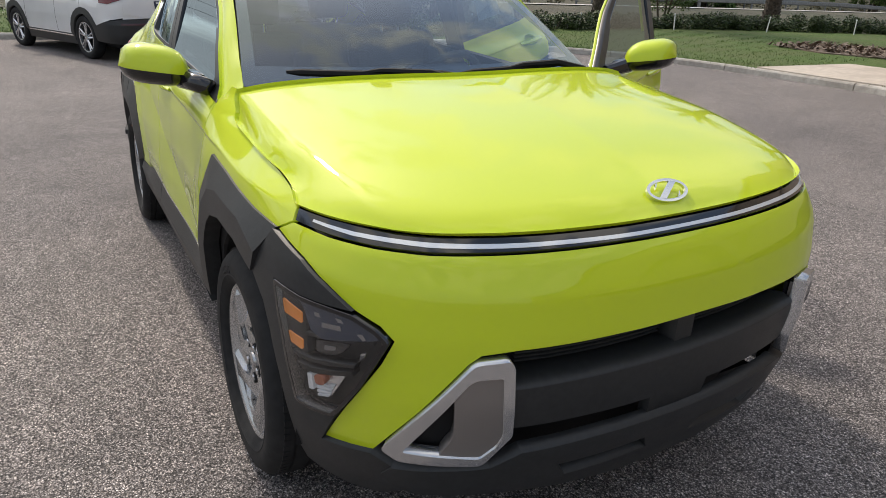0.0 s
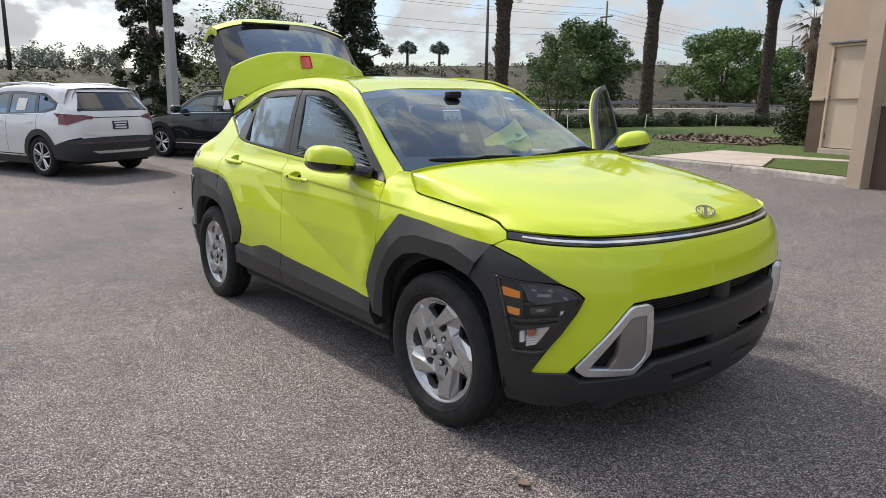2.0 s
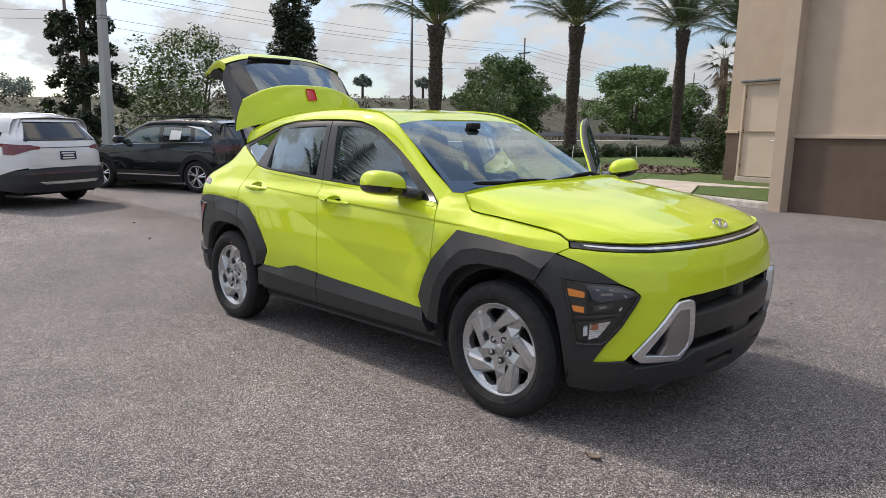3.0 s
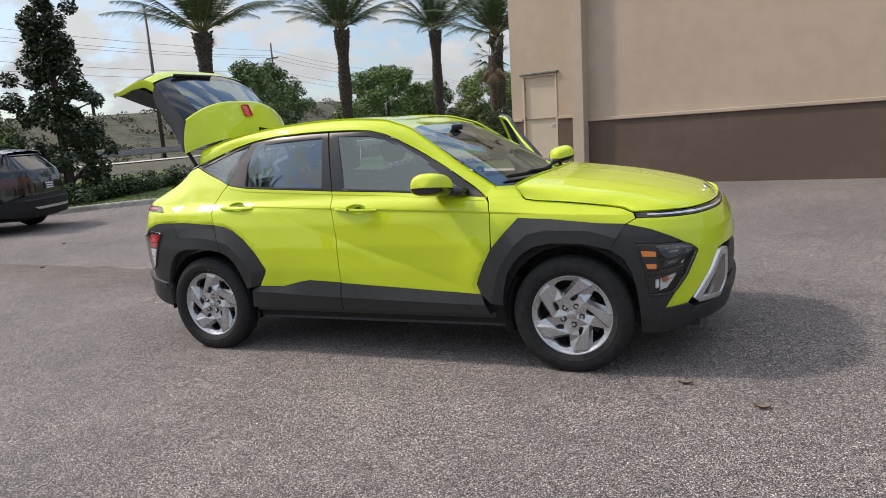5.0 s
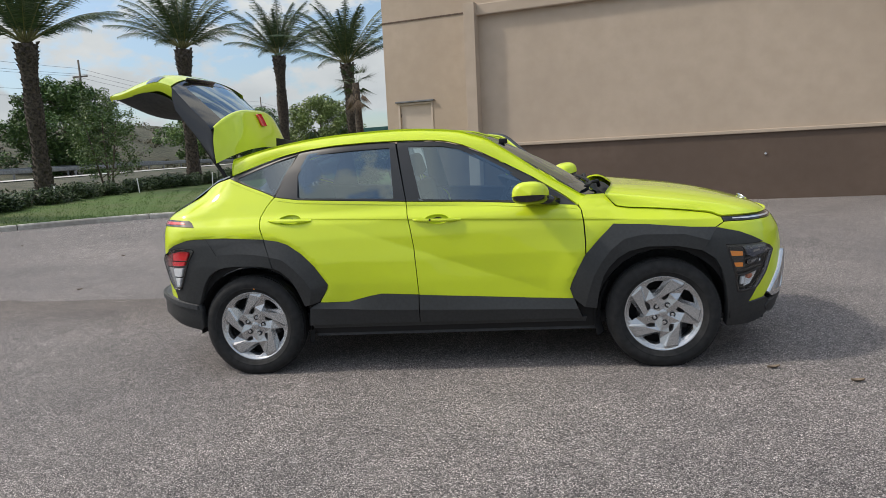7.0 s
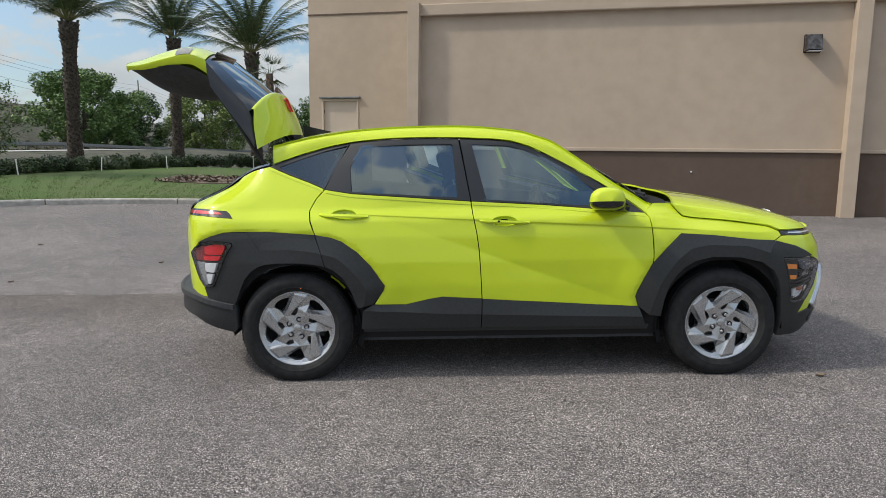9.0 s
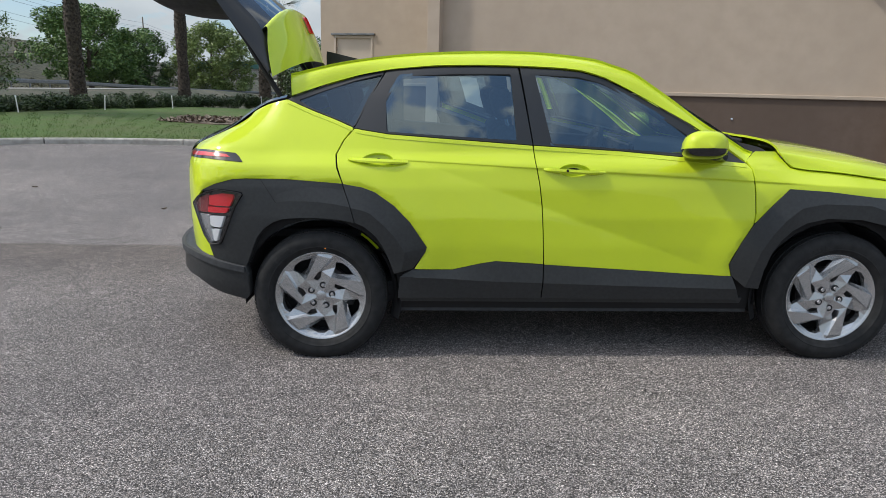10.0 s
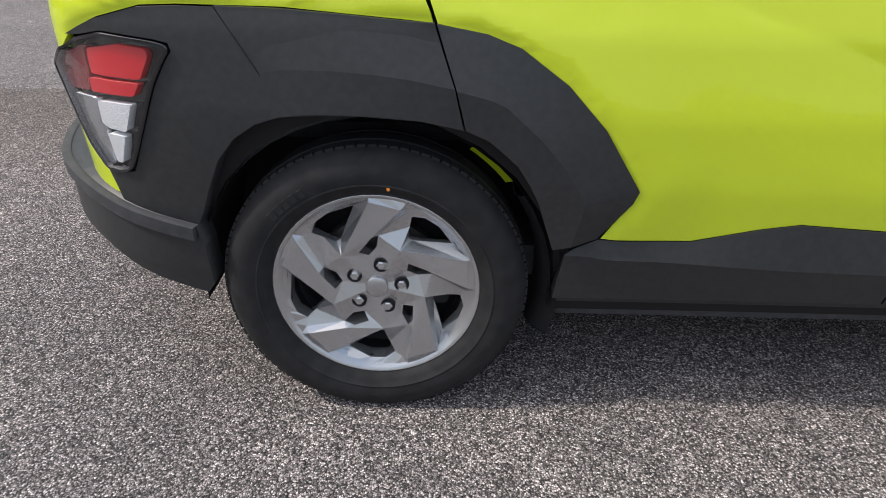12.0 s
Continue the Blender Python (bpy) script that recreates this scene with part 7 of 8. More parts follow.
    for xx in (ax0, ax1):
        for s in (-1, 1):
            W = Matrix.Translation((xx, s * (hw - .10), r)) @ (pose(0, 0, 0, 0, 0, 180) if s > 0 else Matrix.Identity(4))
            bm = bmesh.new()
            lathe(bm, [(r * .70, -.075), (r * .74, -.09), (r * .86, -.10), (r * .96, -.085), (r, -.05), (r, .05), (r * .95, .09), (r * .7, .08)], 48)
            w = part("wheel", bm, RUBBER, suv, "black tyre", smooth=True)
            w.matrix_local = W
            bm = bmesh.new()
            lathe(bm, [(r * .70, -.082), (r * .64, -.078), (r * .62, -.03)], 40)
            for k in range(5):
                for da in (-9, 9):
                    a = math.radians(72 * k + da + 12)
                    b = math.radians(72 * k + da * .3)
                    p0, p1 = Vector((r * .10 * math.cos(b), -.065, r * .10 * math.sin(b))), Vector((r * .66 * math.cos(a), -.075, r * .66 * math.sin(a)))
                    tube(bm, [p0, p1], [.022, .014], 5)
            lathe(bm, [(0, -.085), (r * .16, -.08), (r * .18, -.05)], 20)
            part("rim", bm, SILVER, w, "machined silver spokes")
            bm = bmesh.new()
            lathe(bm, [(0, -.02), (r * .66, -.02)], 30)
            part("rim_back", bm, DARK, w)
    # dark inside of the wheel arches
    for xx in (ax0, ax1):
        for s in (-1, 1):
            g = [[(xx + (ra + .01) * math.cos(a), s * y, r + (ra + .01) * math.sin(a)) for y in (hw - .03, hw - .35)] for a in np.linspace(-.2, math.pi + .2, 16)]
            patch("wheel_well", g, DARK, suv, 0)
    return suv


DARKRED = material("deep_red_lens", (.15, .006, .015), .15, 0, 1)
PLUM = material("plum_reflector", (.05, .008, .012), .3, 0, .5)
PRIVACY2 = material("black_tinted_glass", (.006, .007, .008), .05, 0, .5)


def heading(mx, my, hx, hy, lift=0.0):
    """The pose of a parked car from the middle between its wheels and the way it points, resting on the sloping lot."""
    a = math.atan2(hy, hx)
    e = 1.3
    zx = (float(ground_z(mx + e * math.cos(a), my + e * math.sin(a))) - float(ground_z(mx - e * math.cos(a), my - e * math.sin(a)))) / (2 * e)
    zy = (float(ground_z(mx - e * math.sin(a), my + e * math.cos(a))) - float(ground_z(mx + e * math.sin(a), my - e * math.cos(a)))) / (2 * e)
    return Matrix.Translation((mx, my, float(ground_z(mx, my)) + lift)) @ pose(0, 0, 0, 0, 0, math.degrees(a)) @ pose(0, 0, 0, math.degrees(zy), -math.degrees(zx), 0)


WHITE_SUV = dict(paint=WHITEPAINT, front=2.33, rear=-2.42, half=.95, height=1.70, wheel=.37, axle_f=1.40, axle_r=-1.37, belt=1.10, doors=(.92, -.34, -1.30), handles=(-.02, -1.0), handle=WHITEPAINT,
                 trim=CLAD, strip=CHROME, framemat=GLOSSBLACK, spoiler=WHITEPAINT, lamp_z=1.06, lamp=DARKRED, reflector=PLUM, skid=True, rail=CHROME, cross=False, wedge=False)
DARK_SUV = dict(paint=BLACKPAINT, front=2.22, rear=-2.36, half=.93, height=1.665, wheel=.36, axle_f=1.38, axle_r=-1.375, belt=1.08, doors=(.92, -.34, -1.25), handles=(-.02, -1.0), handle=BLACKPAINT,
                trim=RUBBER, strip=CHROME, framemat=GLOSSBLACK, spoiler=GLOSSBLACK, lamp_z=1.0, lamp=PLUM, reflector=TRIM, skid=True, rail=DARK, cross=True, wedge=True)
build_suv(WHITE_SUV, heading(-11.93 - .385 * .85, -1.12 + .923 * .85, -.923, -.385), "white sport utility vehicle with dark lower trim, parked")
build_suv(DARK_SUV, heading(-12.27 - .42 * .83, 2.92 + .907 * .83, -.907, -.42), "dark green-black sport utility vehicle with roof bars, parked")


# ---- plants and the far side ----
def leaves(name, centres, radii, count, size, mat, parent, seed, droop=.3, flat=1.0, label=""):
    """Many small pointed leaves in uneven clumps."""
    rng = np.random.RandomState(seed)
    c, r = np.array(centres, float), np.array(radii, float)
    w = r ** 2
    k = rng.choice(len(c), count, p=w / w.sum())
    d = rng.normal(size=(count, 3))
    d /= np.linalg.norm(d, axis=1, keepdims=True)
    rad = r[k] * (1 - .62 * rng.rand(count) ** 1.6)
    p = c[k] + d * rad[:, None] * np.array([1, 1, flat])
    a = rng.normal(size=(count, 3)) * (1, 1, .45) + d * .5
    a[:, 2] -= droop
    a /= np.linalg.norm(a, axis=1, keepdims=True)
    b = np.cross(a, rng.normal(size=(count, 3)) * .55 + d * .5 + (0, 0, .9))
    b /= np.linalg.norm(b, axis=1, keepdims=True)
    s = size * (.6 + .8 * rng.rand(count))[:, None]
    v = np.stack([p - a * s * .5, p + b * s * .28, p + a * s * .6, p - b * s * .28], 1).reshape(-1, 3)
    f = np.arange(count * 4).reshape(-1, 4)
    ob = mesh_object(name, v, f, mat, parent, smooth=False, label=label)
    return ob


def limbs(bm, base, top, r0, n, spread, rng, start=.35):
    """A trunk with forked branches; gives back the branch ends."""
    base, top = Vector(base), Vector(top)
    pts = [base.lerp(top, t) + Vector((rng.uniform(-.06, .06), rng.uniform(-.06, .06), 0)) * (top - base).length * .12 * (t > 0) for t in (0, .2, .4, .6, .8, 1)]
    tube(bm, pts, [r0 * (1 - .75 * t) for t in (0, .2, .4, .6, .8, 1)], 10)
    ends = [top]
    for i in range(n):
        t = start + (1 - start) * i / n
        p = base.lerp(top, t)
        a = i * 2.4 + rng.random()
        q = p + Vector((math.cos(a), math.sin(a), rng.uniform(.25, .8))) * spread * (1.15 - .6 * t) * rng.uniform(.7, 1.1)
        mid = p.lerp(q, .5) + Vector((0, 0, .12 * spread))
        tube(bm, [p, mid, q], [r0 * .34 * (1.2 - t), r0 * .22 * (1.2 - t), r0 * .06], 6)
        ends.append(q)
    return ends


def build_tree(x, y, h, width, mat, label, seed, count, size, crown_from=.25, clump=.26, gap=1.0, name="tree", trunk=.16, stems=1, flat=.85, cone=False, category="tree", base=None, clumps=46):
    rng = random.Random(seed)
    z = base if base is not None else float(land_z(x, y)) + (.12 if x > -20 else 0)
    tree = thing(name, Matrix.Translation((x, y, z)), label, category)
    bm = bmesh.new()
    ends = []
    for s in range(stems):
        a = s * 2.1
        o = Vector((.12 * math.cos(a), .12 * math.sin(a), -.1)) if stems > 1 else Vector((0, 0, -.1))
        t = Vector((width * .22 * math.cos(a), width * .22 * math.sin(a), h * .72)) if stems > 1 else Vector((0, 0, h * .86))
        ends += limbs(bm, o, t, trunk, 9 if stems == 1 else 5, width * .42, rng, crown_from + .05)
    bmesh.ops.recalc_face_normals(bm, faces=bm.faces[:])
    part("trunk", bm, BARK, tree, smooth=True)
    cs, rs = [], []
    n = clumps
    for i in range(n):
        t = crown_from + (1 - crown_from) * (i + .5) / n
        if cone:
            w = width * .5 * (1 - ((t - crown_from) / (1 - crown_from)) ** 1.3) * .92 + .12
        else:
            q = (t - crown_from) / (1 - crown_from)
            w = width * .5 * math.sqrt(max(.04, 1 - (2 * q - .85) ** 2 / 1.45))
        a = i * 2.399 + rng.random() * .8
        rr = w * math.sqrt(rng.uniform(.08, 1.0)) * rng.uniform(.72, 1.16)
        cs.append((rr * math.cos(a), rr * math.sin(a), h * t + rng.uniform(-.03, .03) * h))
        rs.append(width * clump * rng.uniform(.5, 1.0) * (.55 if cone and t > .8 else 1) * gap)
    for e in ends:
        cs.append(tuple(e))
        rs.append(width * clump * .6 * gap)
    leaves("crown", cs, rs, count, size, mat, tree, seed, flat=flat)
    return tree


def build_palm(x, y, base_z, crown_z, seed, lean=(0, 0), r=.36, fronds=36, label="date palm with a rough trunk of old leaf bases"):
    """A date palm: trunk clad in leaf bases, crown of feather leaves."""
    rng = random.Random(seed)
    palm = thing("palm_tree", Matrix.Translation((x, y, base_z)), label, "palm tree", "palms along the lawn")
    H = crown_z - base_z
    axis = [Vector((lean[0] * t * t, lean[1] * t * t, H * t)) for t in np.linspace(0, 1, 12)]
    bm = bmesh.new()
    rad = [r * (1.12 if i == 0 else .86 + .10 * math.sin(i * 1.3) + (.22 if i > 8 else 0) * (i - 8) / 3) for i in range(12)]
    tube(bm, axis, rad, 14)
    part("trunk", bm, PALMBARK, palm, smooth=True)
    # old leaf bases in spiral rows
    verts, faces = [], []
    n = int(H * 46)
    for i in range(n):
        t = (i + .5) / n
        a = i * 2.39996 + rng.uniform(-.15, .15)
        k = min(10, int(t * 11))
        c = axis[k].lerp(axis[k + 1], t * 11 - k)
        rr = rad[k] + (rad[k + 1] - rad[k]) * (t * 11 - k)
        d, tan, up = Vector((math.cos(a), math.sin(a), 0)), Vector((-math.sin(a), math.cos(a), 0)), Vector((0, 0, 1))
        w, L, out = .085 * rng.uniform(.8, 1.2), .13 * rng.uniform(.8, 1.3), rng.uniform(.03, .085) * (1.6 if t > .85 else 1)
        b = c + d * (rr - .02)
        i0 = len(verts)
        for p in (b - tan * w, b + tan * w, b + tan * w * .6 + up * L + d * out, b - tan * w * .6 + up * L + d * out, b - tan * w * .5 + up * (L * .9) - d * .01, b + tan * w * .5 + up * (L * .9) - d * .01):
            verts.append(tuple(p))
        faces += [(i0, i0 + 1, i0 + 2, i0 + 3), (i0 + 3, i0 + 2, i0 + 5, i0 + 4), (i0, i0 + 3, i0 + 4), (i0 + 1, i0 + 5, i0 + 2)]
    ob = mesh_object("trunk_cladding", verts, faces, PALMBARK, palm, smooth=False)
    ob["kind"] = "stuff"
    verts, faces = [], []
    top = axis[-1]
    stalk = bmesh.new()
    for i in range(fronds):
        a = i * 2.39996 + rng.uniform(-.2, .2)
        t = i / fronds
        pitch = radians(85 - 66 * t + rng.uniform(-7, 7))
        L = rng.uniform(3.3, 4.5) * (.85 if t < .15 else 1)
        d = Vector((math.cos(a), math.sin(a), 0))
        pts, p, ang = [], top + Vector((0, 0, .1)) + d * .12, pitch
        for k in range(11):
            pts.append(p.copy())
            ang -= radians(rng.uniform(4, 9)) * (k / 10) * 1.35
            p = p + (d * math.cos(ang) + Vector((0, 0, math.sin(ang)))) * (L / 10)
        tube(stalk, pts[:9], [.035, .03, .026, .022, .018, .015, .012, .01, .008], 4, cap=False)
        side = d.cross(Vector((0, 0, 1))).normalized()
        m = 58
        for k in range(m):
            u = .14 + .86 * (k + .5) / m
            j = min(9, int(u * 10))
            q = pts[j].lerp(pts[j + 1], u * 10 - j)
            along = (pts[j + 1] - pts[j]).normalized()
            up = along.cross(side).normalized()
            ln = .60 * math.sin(math.pi * min(.97, .14 + u * .82)) ** .7 * rng.uniform(.85, 1.1)
            for s in (-1, 1):
                v = (side * s * .80 + along * (.55 + .35 * u) + up * rng.uniform(-.15, .35) - Vector((0, 0, .22 + .25 * u))).normalized()
                wv = along * .024
                i0 = len(verts)
                verts += [tuple(q - wv), tuple(q + wv), tuple(q + v * ln + Vector((0, 0, -.06 * rng.random())))]
                faces.append((i0, i0 + 1, i0 + 2))
    bmesh.ops.recalc_face_normals(stalk, faces=stalk.faces[:])
    part("frond_stalk", stalk, BARKGREEN, palm)
    mesh_object("crown", verts, faces, PALMLEAF, palm, smooth=False)
    return palm


BARKGREEN = mix_noise(material("frond_stalk", rough=.6), (.13, .14, .05), (.22, .20, .09), 5)
build_palm(-18.35, 18.21, float(ground_z(-18.35, 18.2)) + .2, 6.85, 1, (.0, .05), r=.34)
build_palm(-17.08, 27.27, float(ground_z(-17, 27.3)) + .2, 7.95, 2, (.1, .1), r=.36)
build_palm(-15.87, 37.24, float(ground_z(-15.9, 37.2)) + .2, 9.0, 3, (.1, 0), r=.36)
build_palm(-9.45, 31.0, float(ground_z(-9.6, 31)) + .2, 7.1, 4, (-.1, .15), r=.32)


build_palm(-17.5, -13.0, .2, 7.4, 5, (.1, .1), r=.34)
build_palm(-10.5, -19.0, .0, 7.0, 6, (.0, .1), r=.34)


def build_fan_palm(x, y, z, H):
    palm = thing("fan_palm", Matrix.Translation((x, y, z)), "small ragged fan palm with hanging dead fronds", "palm tree")
    rng = random.Random(12)
    bm = bmesh.new()
    tube(bm, [(0, 0, 0), (.03, 0, H * .5), (0, .04, H)], [.17, .15, .13], 10)
    part("trunk", bm, PALMBARK, palm, smooth=True)
    for name, n, lo, hi, mat, ln in (("dead_fronds", 13, -75, -15, DRYFROND, .55), ("crown", 22, -25, 75, PALMLEAF, .75)):
        verts, faces = [], []
        for i in range(n):
            a, e = i * 2.39996, radians(rng.uniform(lo, hi))
            zz = H * rng.uniform(.84, .97) if lo < -50 else H
            d = Vector((math.cos(a) * math.cos(e), math.sin(a) * math.cos(e), math.sin(e)))
            s = d.cross(Vector((0, 0, 1))).normalized()
            o = Vector((.13 * math.cos(a), .13 * math.sin(a), zz))
            h = o + d * ln * .55
            for k in range(-6, 7):
                v = (d * math.cos(k * .2) + s * math.sin(k * .2)).normalized()
                tip = h + v * ln * .7 + Vector((0, 0, -.16 * abs(k) / 6 - .08))
                w = s * .02
                i0 = len(verts)
                verts += [tuple(h - w), tuple(h + w), tuple(tip)]
                faces.append((i0, i0 + 1, i0 + 2))
            i0 = len(verts)
            verts += [tuple(o - s * .015), tuple(o + s * .015), tuple(h)]
            faces.append((i0, i0 + 1, i0 + 2))
        mesh_object(name, verts, faces, mat, palm, smooth=False)


build_fan_palm(-6.2, 20.2, .75, 3.9)
build_tree(-19.0, 3.75, 9.6, 2.5, DARKLEAF, "tall narrow magnolia with glossy dark leaves", 21, 30000, .12, .04, .155, name="magnolia_tree", cone=True, base=.35, clumps=84)
build_tree(-15.9, 9.2, 6.6, 2.9, DARKLEAF, "conical magnolia with glossy dark leaves behind the kerb", 22, 24000, .115, .06, .145, name="magnolia_tree", cone=True, base=.55, clumps=80)
build_tree(-18.2, 6.8, 4.5, 5.0, YOUNGLEAF, "sparse multi-stemmed young tree with light green leaves", 23, 17000, .10, .06, .11, name="young_tree", stems=7, trunk=.05, base=.50, clumps=110)
build_tree(-17.6, 21.0, 4.2, 3.2, YOUNGLEAF, "slender multi-stemmed small tree with light green leaves", 24, 8000, .085, .18, .11, name="young_tree", stems=5, trunk=.05, clumps=80)
build_tree(-55, 67.7, 10.6, 13.6, OAKLEAF, "broad dark green oak beside the road", 25, 32000, .36, .03, .105, name="oak_tree", trunk=.4, clumps=120)
build_tree(-55, 104.5, 12.6, 19, MIDLEAF, "wide spreading oak beyond the road", 26, 28000, .42, .20, .095, name="oak_tree", trunk=.45, clumps=120, flat=.7)
build_tree(-43.4, 128.0, 12.6, 17, PALELEAF, "light green spreading tree beyond the palms", 27, 24000, .45, .05, .105, name="oak_tree", trunk=.35, clumps=110)
build_tree(-58, 128.0, 11.0, 15, OAKLEAF, "green oak far along the road", 29, 16000, .45, .05, .11, name="oak_tree", trunk=.4, clumps=90)
build_tree(-19, 112.0, 9.6, 15, OAKLEAF, "rounded green tree behind the building", 28, 16000, .42, .05, .11, name="oak_tree", trunk=.35, clumps=90)
# far trees and palms, their haze put into the pale leaf colour
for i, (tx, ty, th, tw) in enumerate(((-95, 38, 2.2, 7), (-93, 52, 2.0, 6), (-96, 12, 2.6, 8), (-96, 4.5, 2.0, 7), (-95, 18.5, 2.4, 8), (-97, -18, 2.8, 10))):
    build_tree(tx, ty, th, tw, HAZELEAF, "tree on top of the embankment, haze painted into its grey-green leaves", 40 + i, 3600, .30, .1, .12, name="distant_tree", trunk=.12, clumps=50)
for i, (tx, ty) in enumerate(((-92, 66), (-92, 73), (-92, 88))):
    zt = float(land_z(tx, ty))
    palm = thing("cabbage_palm", Matrix.Translation((tx, ty, zt)), "distant cabbage palm on the embankment, haze painted into its crown", "palm tree", "cabbage palms")
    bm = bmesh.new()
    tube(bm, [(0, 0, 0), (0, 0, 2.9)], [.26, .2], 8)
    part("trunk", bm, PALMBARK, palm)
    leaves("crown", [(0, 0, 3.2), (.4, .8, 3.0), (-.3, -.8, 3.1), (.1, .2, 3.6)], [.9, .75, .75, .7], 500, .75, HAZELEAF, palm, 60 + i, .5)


def build_hedge():
    """The clipped hedge between the lawn and the road, in bushes that grow into one another."""
    line = resample([(-13.8, 7.2), (-14.5, 11.0), (-15.2, 16.0), (-15.0, 20.5), (-14.0, 24.0), (-12.6, 27.5), (-9.5, 30.5), (-5.5, 32.0)], 30)
    rng = random.Random(31)
    for k, (x, y) in enumerate(line):
        z = lawn_z(x, y)
        bush = thing("hedge_bush", Matrix.Translation((x, y, z)), "dark green clipped hedge bush beside the lawn", "hedge", "hedge along the lawn")
        h = rng.uniform(.40, .62) * (1 if k > 12 else .85)
        cs = [(rng.uniform(-.55, .55), rng.uniform(-.55, .55), rng.uniform(.15, .75) * h) for _ in range(14)]
        leaves("foliage", cs, [rng.uniform(.18, .30) for _ in cs], 3200, .075, HEDGELEAF, bush, 100 + k, .0)
        bm = bmesh.new()
        for a in range(4):
            tube(bm, [(0, 0, -.05), (.25 * math.cos(a * 1.6), .25 * math.sin(a * 1.6), h * .7)], [.02, .01], 5)
        part("woody_base", bm, BARK, bush)
    line = resample([(-14.6, 3.5), (-15.4, -.5), (-15.9, -5.0), (-16.2, -9)], 8)
    for k, (x, y) in enumerate(line):
        bush = thing("hedge_bush", Matrix.Translation((x, y, lawn_z(x, y))), "dark green clipped hedge bush beside the lawn", "hedge", "hedge along the lawn")
        cs = [(rng.uniform(-.6, .6), rng.uniform(-.8, .8), rng.uniform(.15, .6)) for _ in range(14)]
        leaves("foliage", cs, [rng.uniform(.25, .36) for _ in cs], 1900, .08, HEDGELEAF, bush, 150 + k, .0)
    # the tall shrub against the building's corner
    bush = thing("tall_shrub", Matrix.Translation((-5.0, 17.4, .72)), "dense tall dark green shrub against the building", "shrub")
    cs = [(rng.uniform(-.45, .45), rng.uniform(-.5, .5), rng.uniform(.2, 1.55)) for _ in range(22)]
    leaves("foliage", cs, [rng.uniform(.26, .38) for _ in cs], 6000, .075, HEDGELEAF, bush, 170, .0)


build_hedge()
rs = random.Random(3)
for k, (x, y) in enumerate(((-14.3, 9.6), (-14.6, 14.0), (-14.4, 18.2), (-13.4, 22.0), (-12.1, 25.4), (-9.2, 29.2))):
    stake = thing("marker_stake", Matrix.Translation((x, y, lawn_z(x, y))) @ pose(0, 0, 0, rs.uniform(-4, 4), rs.uniform(-4, 4), 0), "thin pale irrigation stake at the edge of the hedge", "stake", "irrigation stakes")
    bm = bmesh.new()
    tube(bm, [(0, 0, -.1), (0, 0, .5)], [.022, .018], 8)
    tube(bm, [(0, 0, .5), (0, 0, .55)], [.03, .024], 8)
    part("pipe", bm, PAPER, stake)


def build_lamp_post():
    z = float(ground_z(-16.94, 3.65)) + .08
    post = thing("lamp_post", Matrix.Translation((-16.94, 3.65, z)) @ pose(0, 0, 0, 0, 0, 22), "square grey concrete lamp post with a flat lamp head", "lamp post")
    bm = bmesh.new()
    vs = []
    for zz, w in ((0, .130), (.5, .127), (5.40, .092)):
        vs.append([bm.verts.new((sx * w, sy * w, zz)) for sx, sy in ((-1, -1), (1, -1), (1, 1), (-1, 1))])
    for a, b in zip(vs, vs[1:]):
        for k in range(4):
            bm.faces.new((a[k], a[(k + 1) % 4], b[(k + 1) % 4], b[k]))
    bm.faces.new(vs[-1])
    bmesh.ops.bevel(bm, geom=[e for e in bm.edges if abs(e.verts[0].co.z - e.verts[1].co.z) > .3], offset=.015, segments=2, affect="EDGES")
    part("shaft", bm, POLECON, post, smooth=True)
    for zz in (4.30, 4.38):
        bm = bmesh.new()
        w = .106
        box(bm, -w, -w, zz, w, w, zz + .025, .004)
        part("strap", bm, GALV, post)
    bm = bmesh.new()
    tube(bm, [(0, 0, 5.38), (0, 0, 5.52)], .06, 10)
    part("neck", bm, GALV, post)
    bm = bmesh.new()
    box(bm, -.26, -.24, 5.50, .22, .24, 5.62, .03)
    head = part("lamp_head", bm, GALV, post, smooth=True)
    bm = bmesh.new()
    box(bm, -.22, -.18, 5.485, -.06, .18, 5.50)
    part("diffuser", bm, WHITELENS, head)


build_lamp_post()


def bend(y):
    """How far the road swings towards the building beyond y = 80."""
    return .0035 * np.maximum(0, np.minimum(y, 150) - 80) ** 2


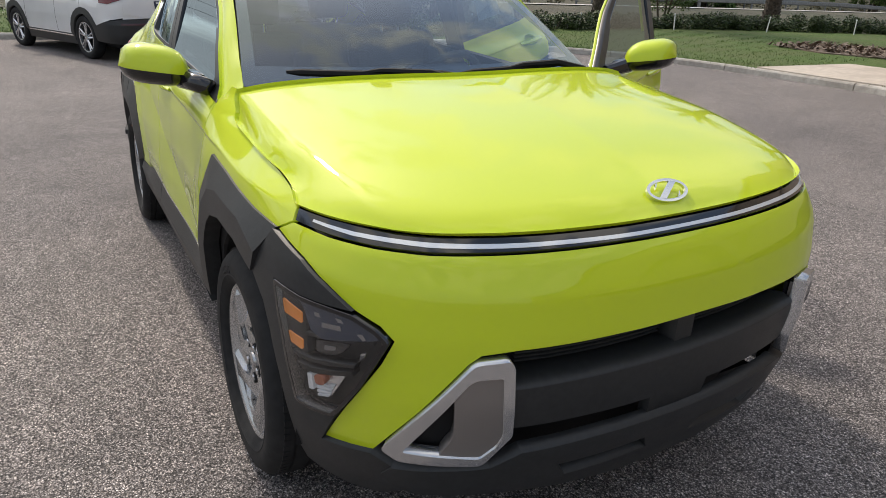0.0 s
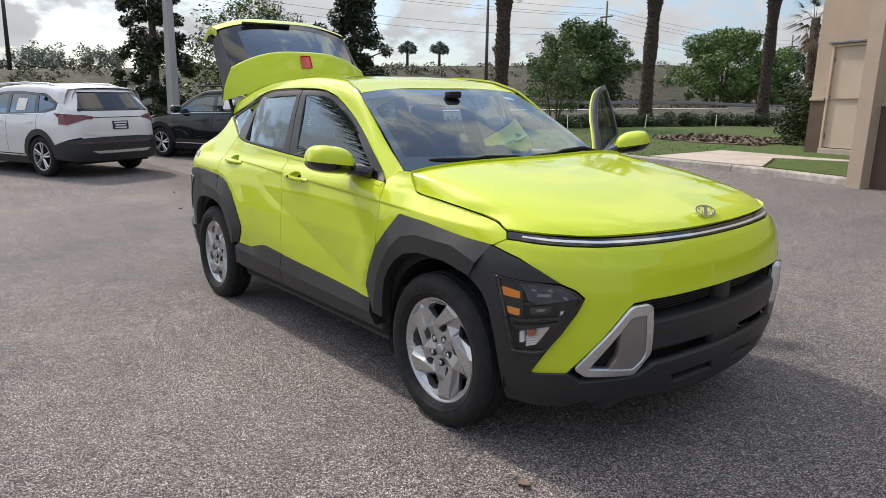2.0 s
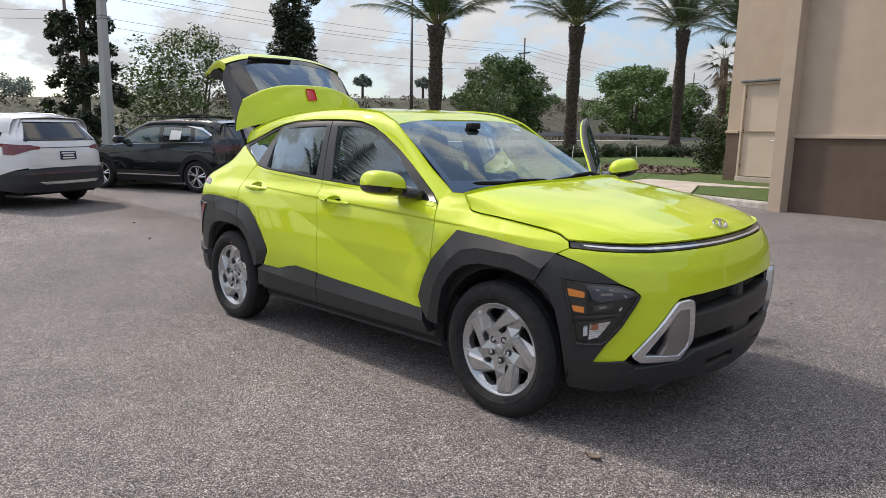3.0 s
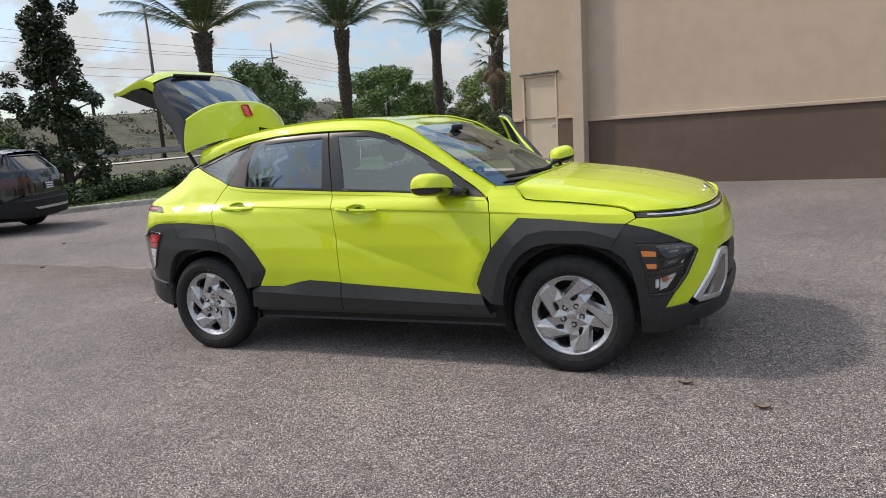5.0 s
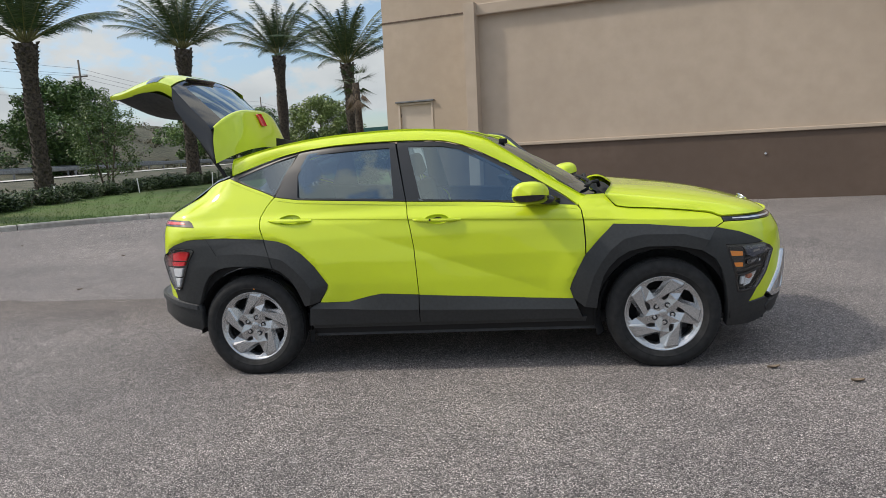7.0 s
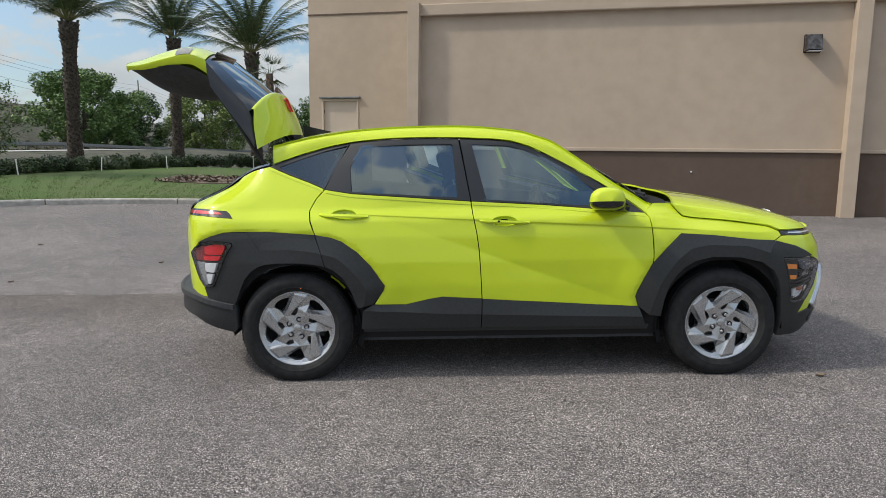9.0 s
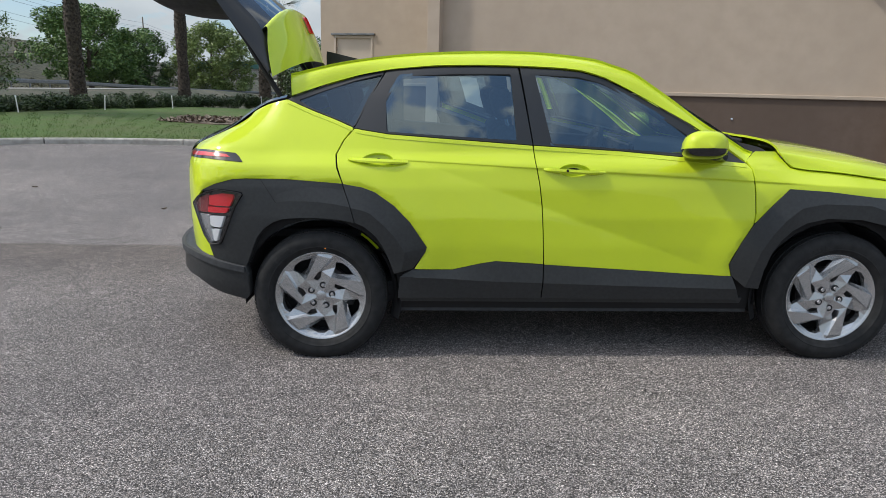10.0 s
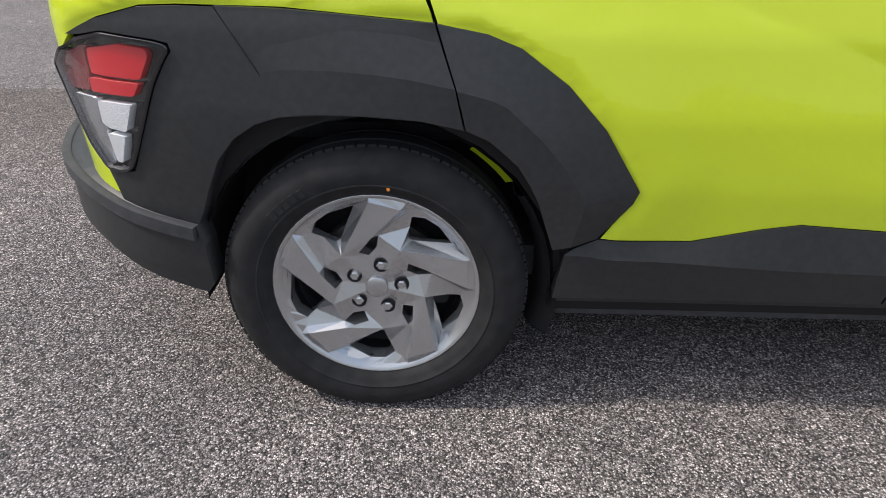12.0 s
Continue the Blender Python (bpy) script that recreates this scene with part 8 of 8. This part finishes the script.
def build_road():
    """The pale road beyond the hedge with its guard rails, and the bridge behind."""
    ys = np.linspace(-160, 260, 85)
    rows = [[(x + bend(y), y, float(land_z(x + bend(y), y)) + .06) for x in (-31, -34, -38, -44)] for y in ys]
    tagged(patch("road", rows, ROADTOP, None, 0, flip=True), "pale concrete road running beyond the hedge", "road", kind="structure")
    for x, h in ((-45.5, .75), (-52.5, 1.0)):
        rail = thing("guard_rail", Matrix.Identity(4), "galvanised steel guard rail along the road", "guard rail")
        for y0 in range(-120, 200, 40):
            yy = np.linspace(y0, y0 + 40, 9)
            g = [[(x + o + bend(y), y, float(land_z(x + bend(y), y)) + h + dz) for o, dz in ((0, -.2), (.07, -.12), (0, 0), (.07, .12), (0, .2))] for y in yy]
            patch("beam", g, GALV, rail, 0, flip=True)
        for y in range(-120, 200, 8):
            bm = bmesh.new()
            xx = x + float(bend(y))
            zz = float(land_z(xx, y))
            box(bm, xx - .16, y - .07, zz - .2, xx - .02, y + .07, zz + h + .2)
            part("post", bm, GALV, rail)
    bridge = thing("bridge", Matrix.Identity(4), "distant concrete road bridge with a green railing", "bridge")
    bm = bmesh.new()
    box(bm, -140, 150, 9.2, -55, 158, 10.4)
    box(bm, -59, 149, 2.0, -54, 159, 10.2, .5)
    part("deck", bm, CONCRETE, bridge)
    bm = bmesh.new()
    box(bm, -54, 150, 7.6, 40, 158, 9.6)
    part("deck", bm, CONCRETE, bridge)
    bm = bmesh.new()
    box(bm, -54, 149.6, 9.6, 40, 149.9, 11.2)
    part("railing", bm, GREENSTEEL, bridge)


GREENSTEEL = mix_noise(material("green_steel", rough=.6), (.03, .10, .09), (.05, .14, .12), 1)
build_road()


def build_power():
    """Utility poles and their cables along the road."""
    tops = []
    for k, y in enumerate((-150, -95, -40, 16, 79, 136, 195)):
        x = -62 + .02 * y - .5 * max(0, 16 - y)
        z = float(land_z(x, y))
        pole = thing("utility_pole", Matrix.Translation((x, y, z)), "weathered wooden utility pole with one crossarm", "utility pole", "utility poles along the road")
        bm = bmesh.new()
        tube(bm, [(0, 0, -.3), (0, 0, 14.6)], [.18, .12], 8)
        part("shaft", bm, WOODPOLE, pole, smooth=True)
        bm = bmesh.new()
        box(bm, -1.1, -.07, 12.3, 1.1, .07, 12.5)
        part("crossarm", bm, WOODPOLE, pole)
        tops.append(Vector((x, y, z)))
    cables = thing("power_lines", Matrix.Identity(4), "thin dark power lines strung between the poles", "cable")
    for dx, h, sag in ((-1.0, 12.6, .9), (1.0, 12.6, .9), (0, 13.5, .8), (0, 10.6, 1.0), (.1, 9.9, 1.2)):
        bm = bmesh.new()
        pts = []
        for a, b in zip(tops, tops[1:]):
            for k in range(12):
                t = k / 12
                p = a.lerp(b, t)
                pts.append((p.x + dx, p.y, p.z + h - sag * 4 * t * (1 - t)))
        tube(bm, pts, .02, 4)
        part("cable", bm, WIRE, cables)
    for x, y, h in ((-54.6, 50.3, 16), (-80, 3.4, 15), (-80, 6.6, 14), (-60, 112, 14)):
        pole = thing("light_mast", Matrix.Translation((x, y, float(land_z(x, y)))), "tall thin dark roadside light mast", "light mast", "roadside light masts")
        bm = bmesh.new()
        tube(bm, [(0, 0, -.2), (0, 0, h)], [.22, .12], 8)
        part("shaft", bm, STEEL, pole, smooth=True)


build_power()


def build_litter():
    """Dry leaves lying on the lot."""
    rng = random.Random(77)
    spots = [(-5.6, .2), (-6.4, 1.4), (-4.9, 2.1), (-7.2, .6), (-8.1, 3.0), (2.3, -1.18), (1.94, -.94), (-3.8, 3.3), (-6.0, 4.6), (3.9, -.6), (-2.6, 4.1), (-9.0, 6.0)]
    for x, y in spots:
        a, s = rng.random() * 6.3, rng.uniform(.018, .04)
        leaf = thing("dry_leaf", Matrix.Translation((x, y, float(ground_z(x, y)) + .004)) @ pose(0, 0, 0, 0, 0, math.degrees(a)), "small dry brown leaf on the asphalt", "leaf", "dry leaves on the lot")
        g = [[(u * s, v * s * .45 * (1 - u * u), .012 * abs(v) + .006 * u * u) for v in (-1, -.5, 0, .5, 1)] for u in np.linspace(-1, 1, 7)]
        patch("blade", g, DRYFROND, leaf, 0)


build_litter()


def build_scrub():
    """Weeds and low scrub scattered over the embankment."""
    rng = np.random.RandomState(8)
    n = 520
    x, y = rng.uniform(-88, -54, n), rng.uniform(-60, 130, n)
    c = np.stack([x, y, land_z(x, y) + .05], 1)
    ob = leaves("scrub", c, rng.uniform(.25, 1.0, n) ** 1.5 * 1.3 + .2, 26000, .34, SCRUBLEAF, None, 9, -.6, .55)
    tagged(ob, "dry brown and olive weeds scattered over the embankment", "weeds", kind="stuff")


SCRUBLEAF = random_tint(material("dry_scrub", rough=.9), (.045, .05, .025), (.17, .15, .09))
build_scrub()
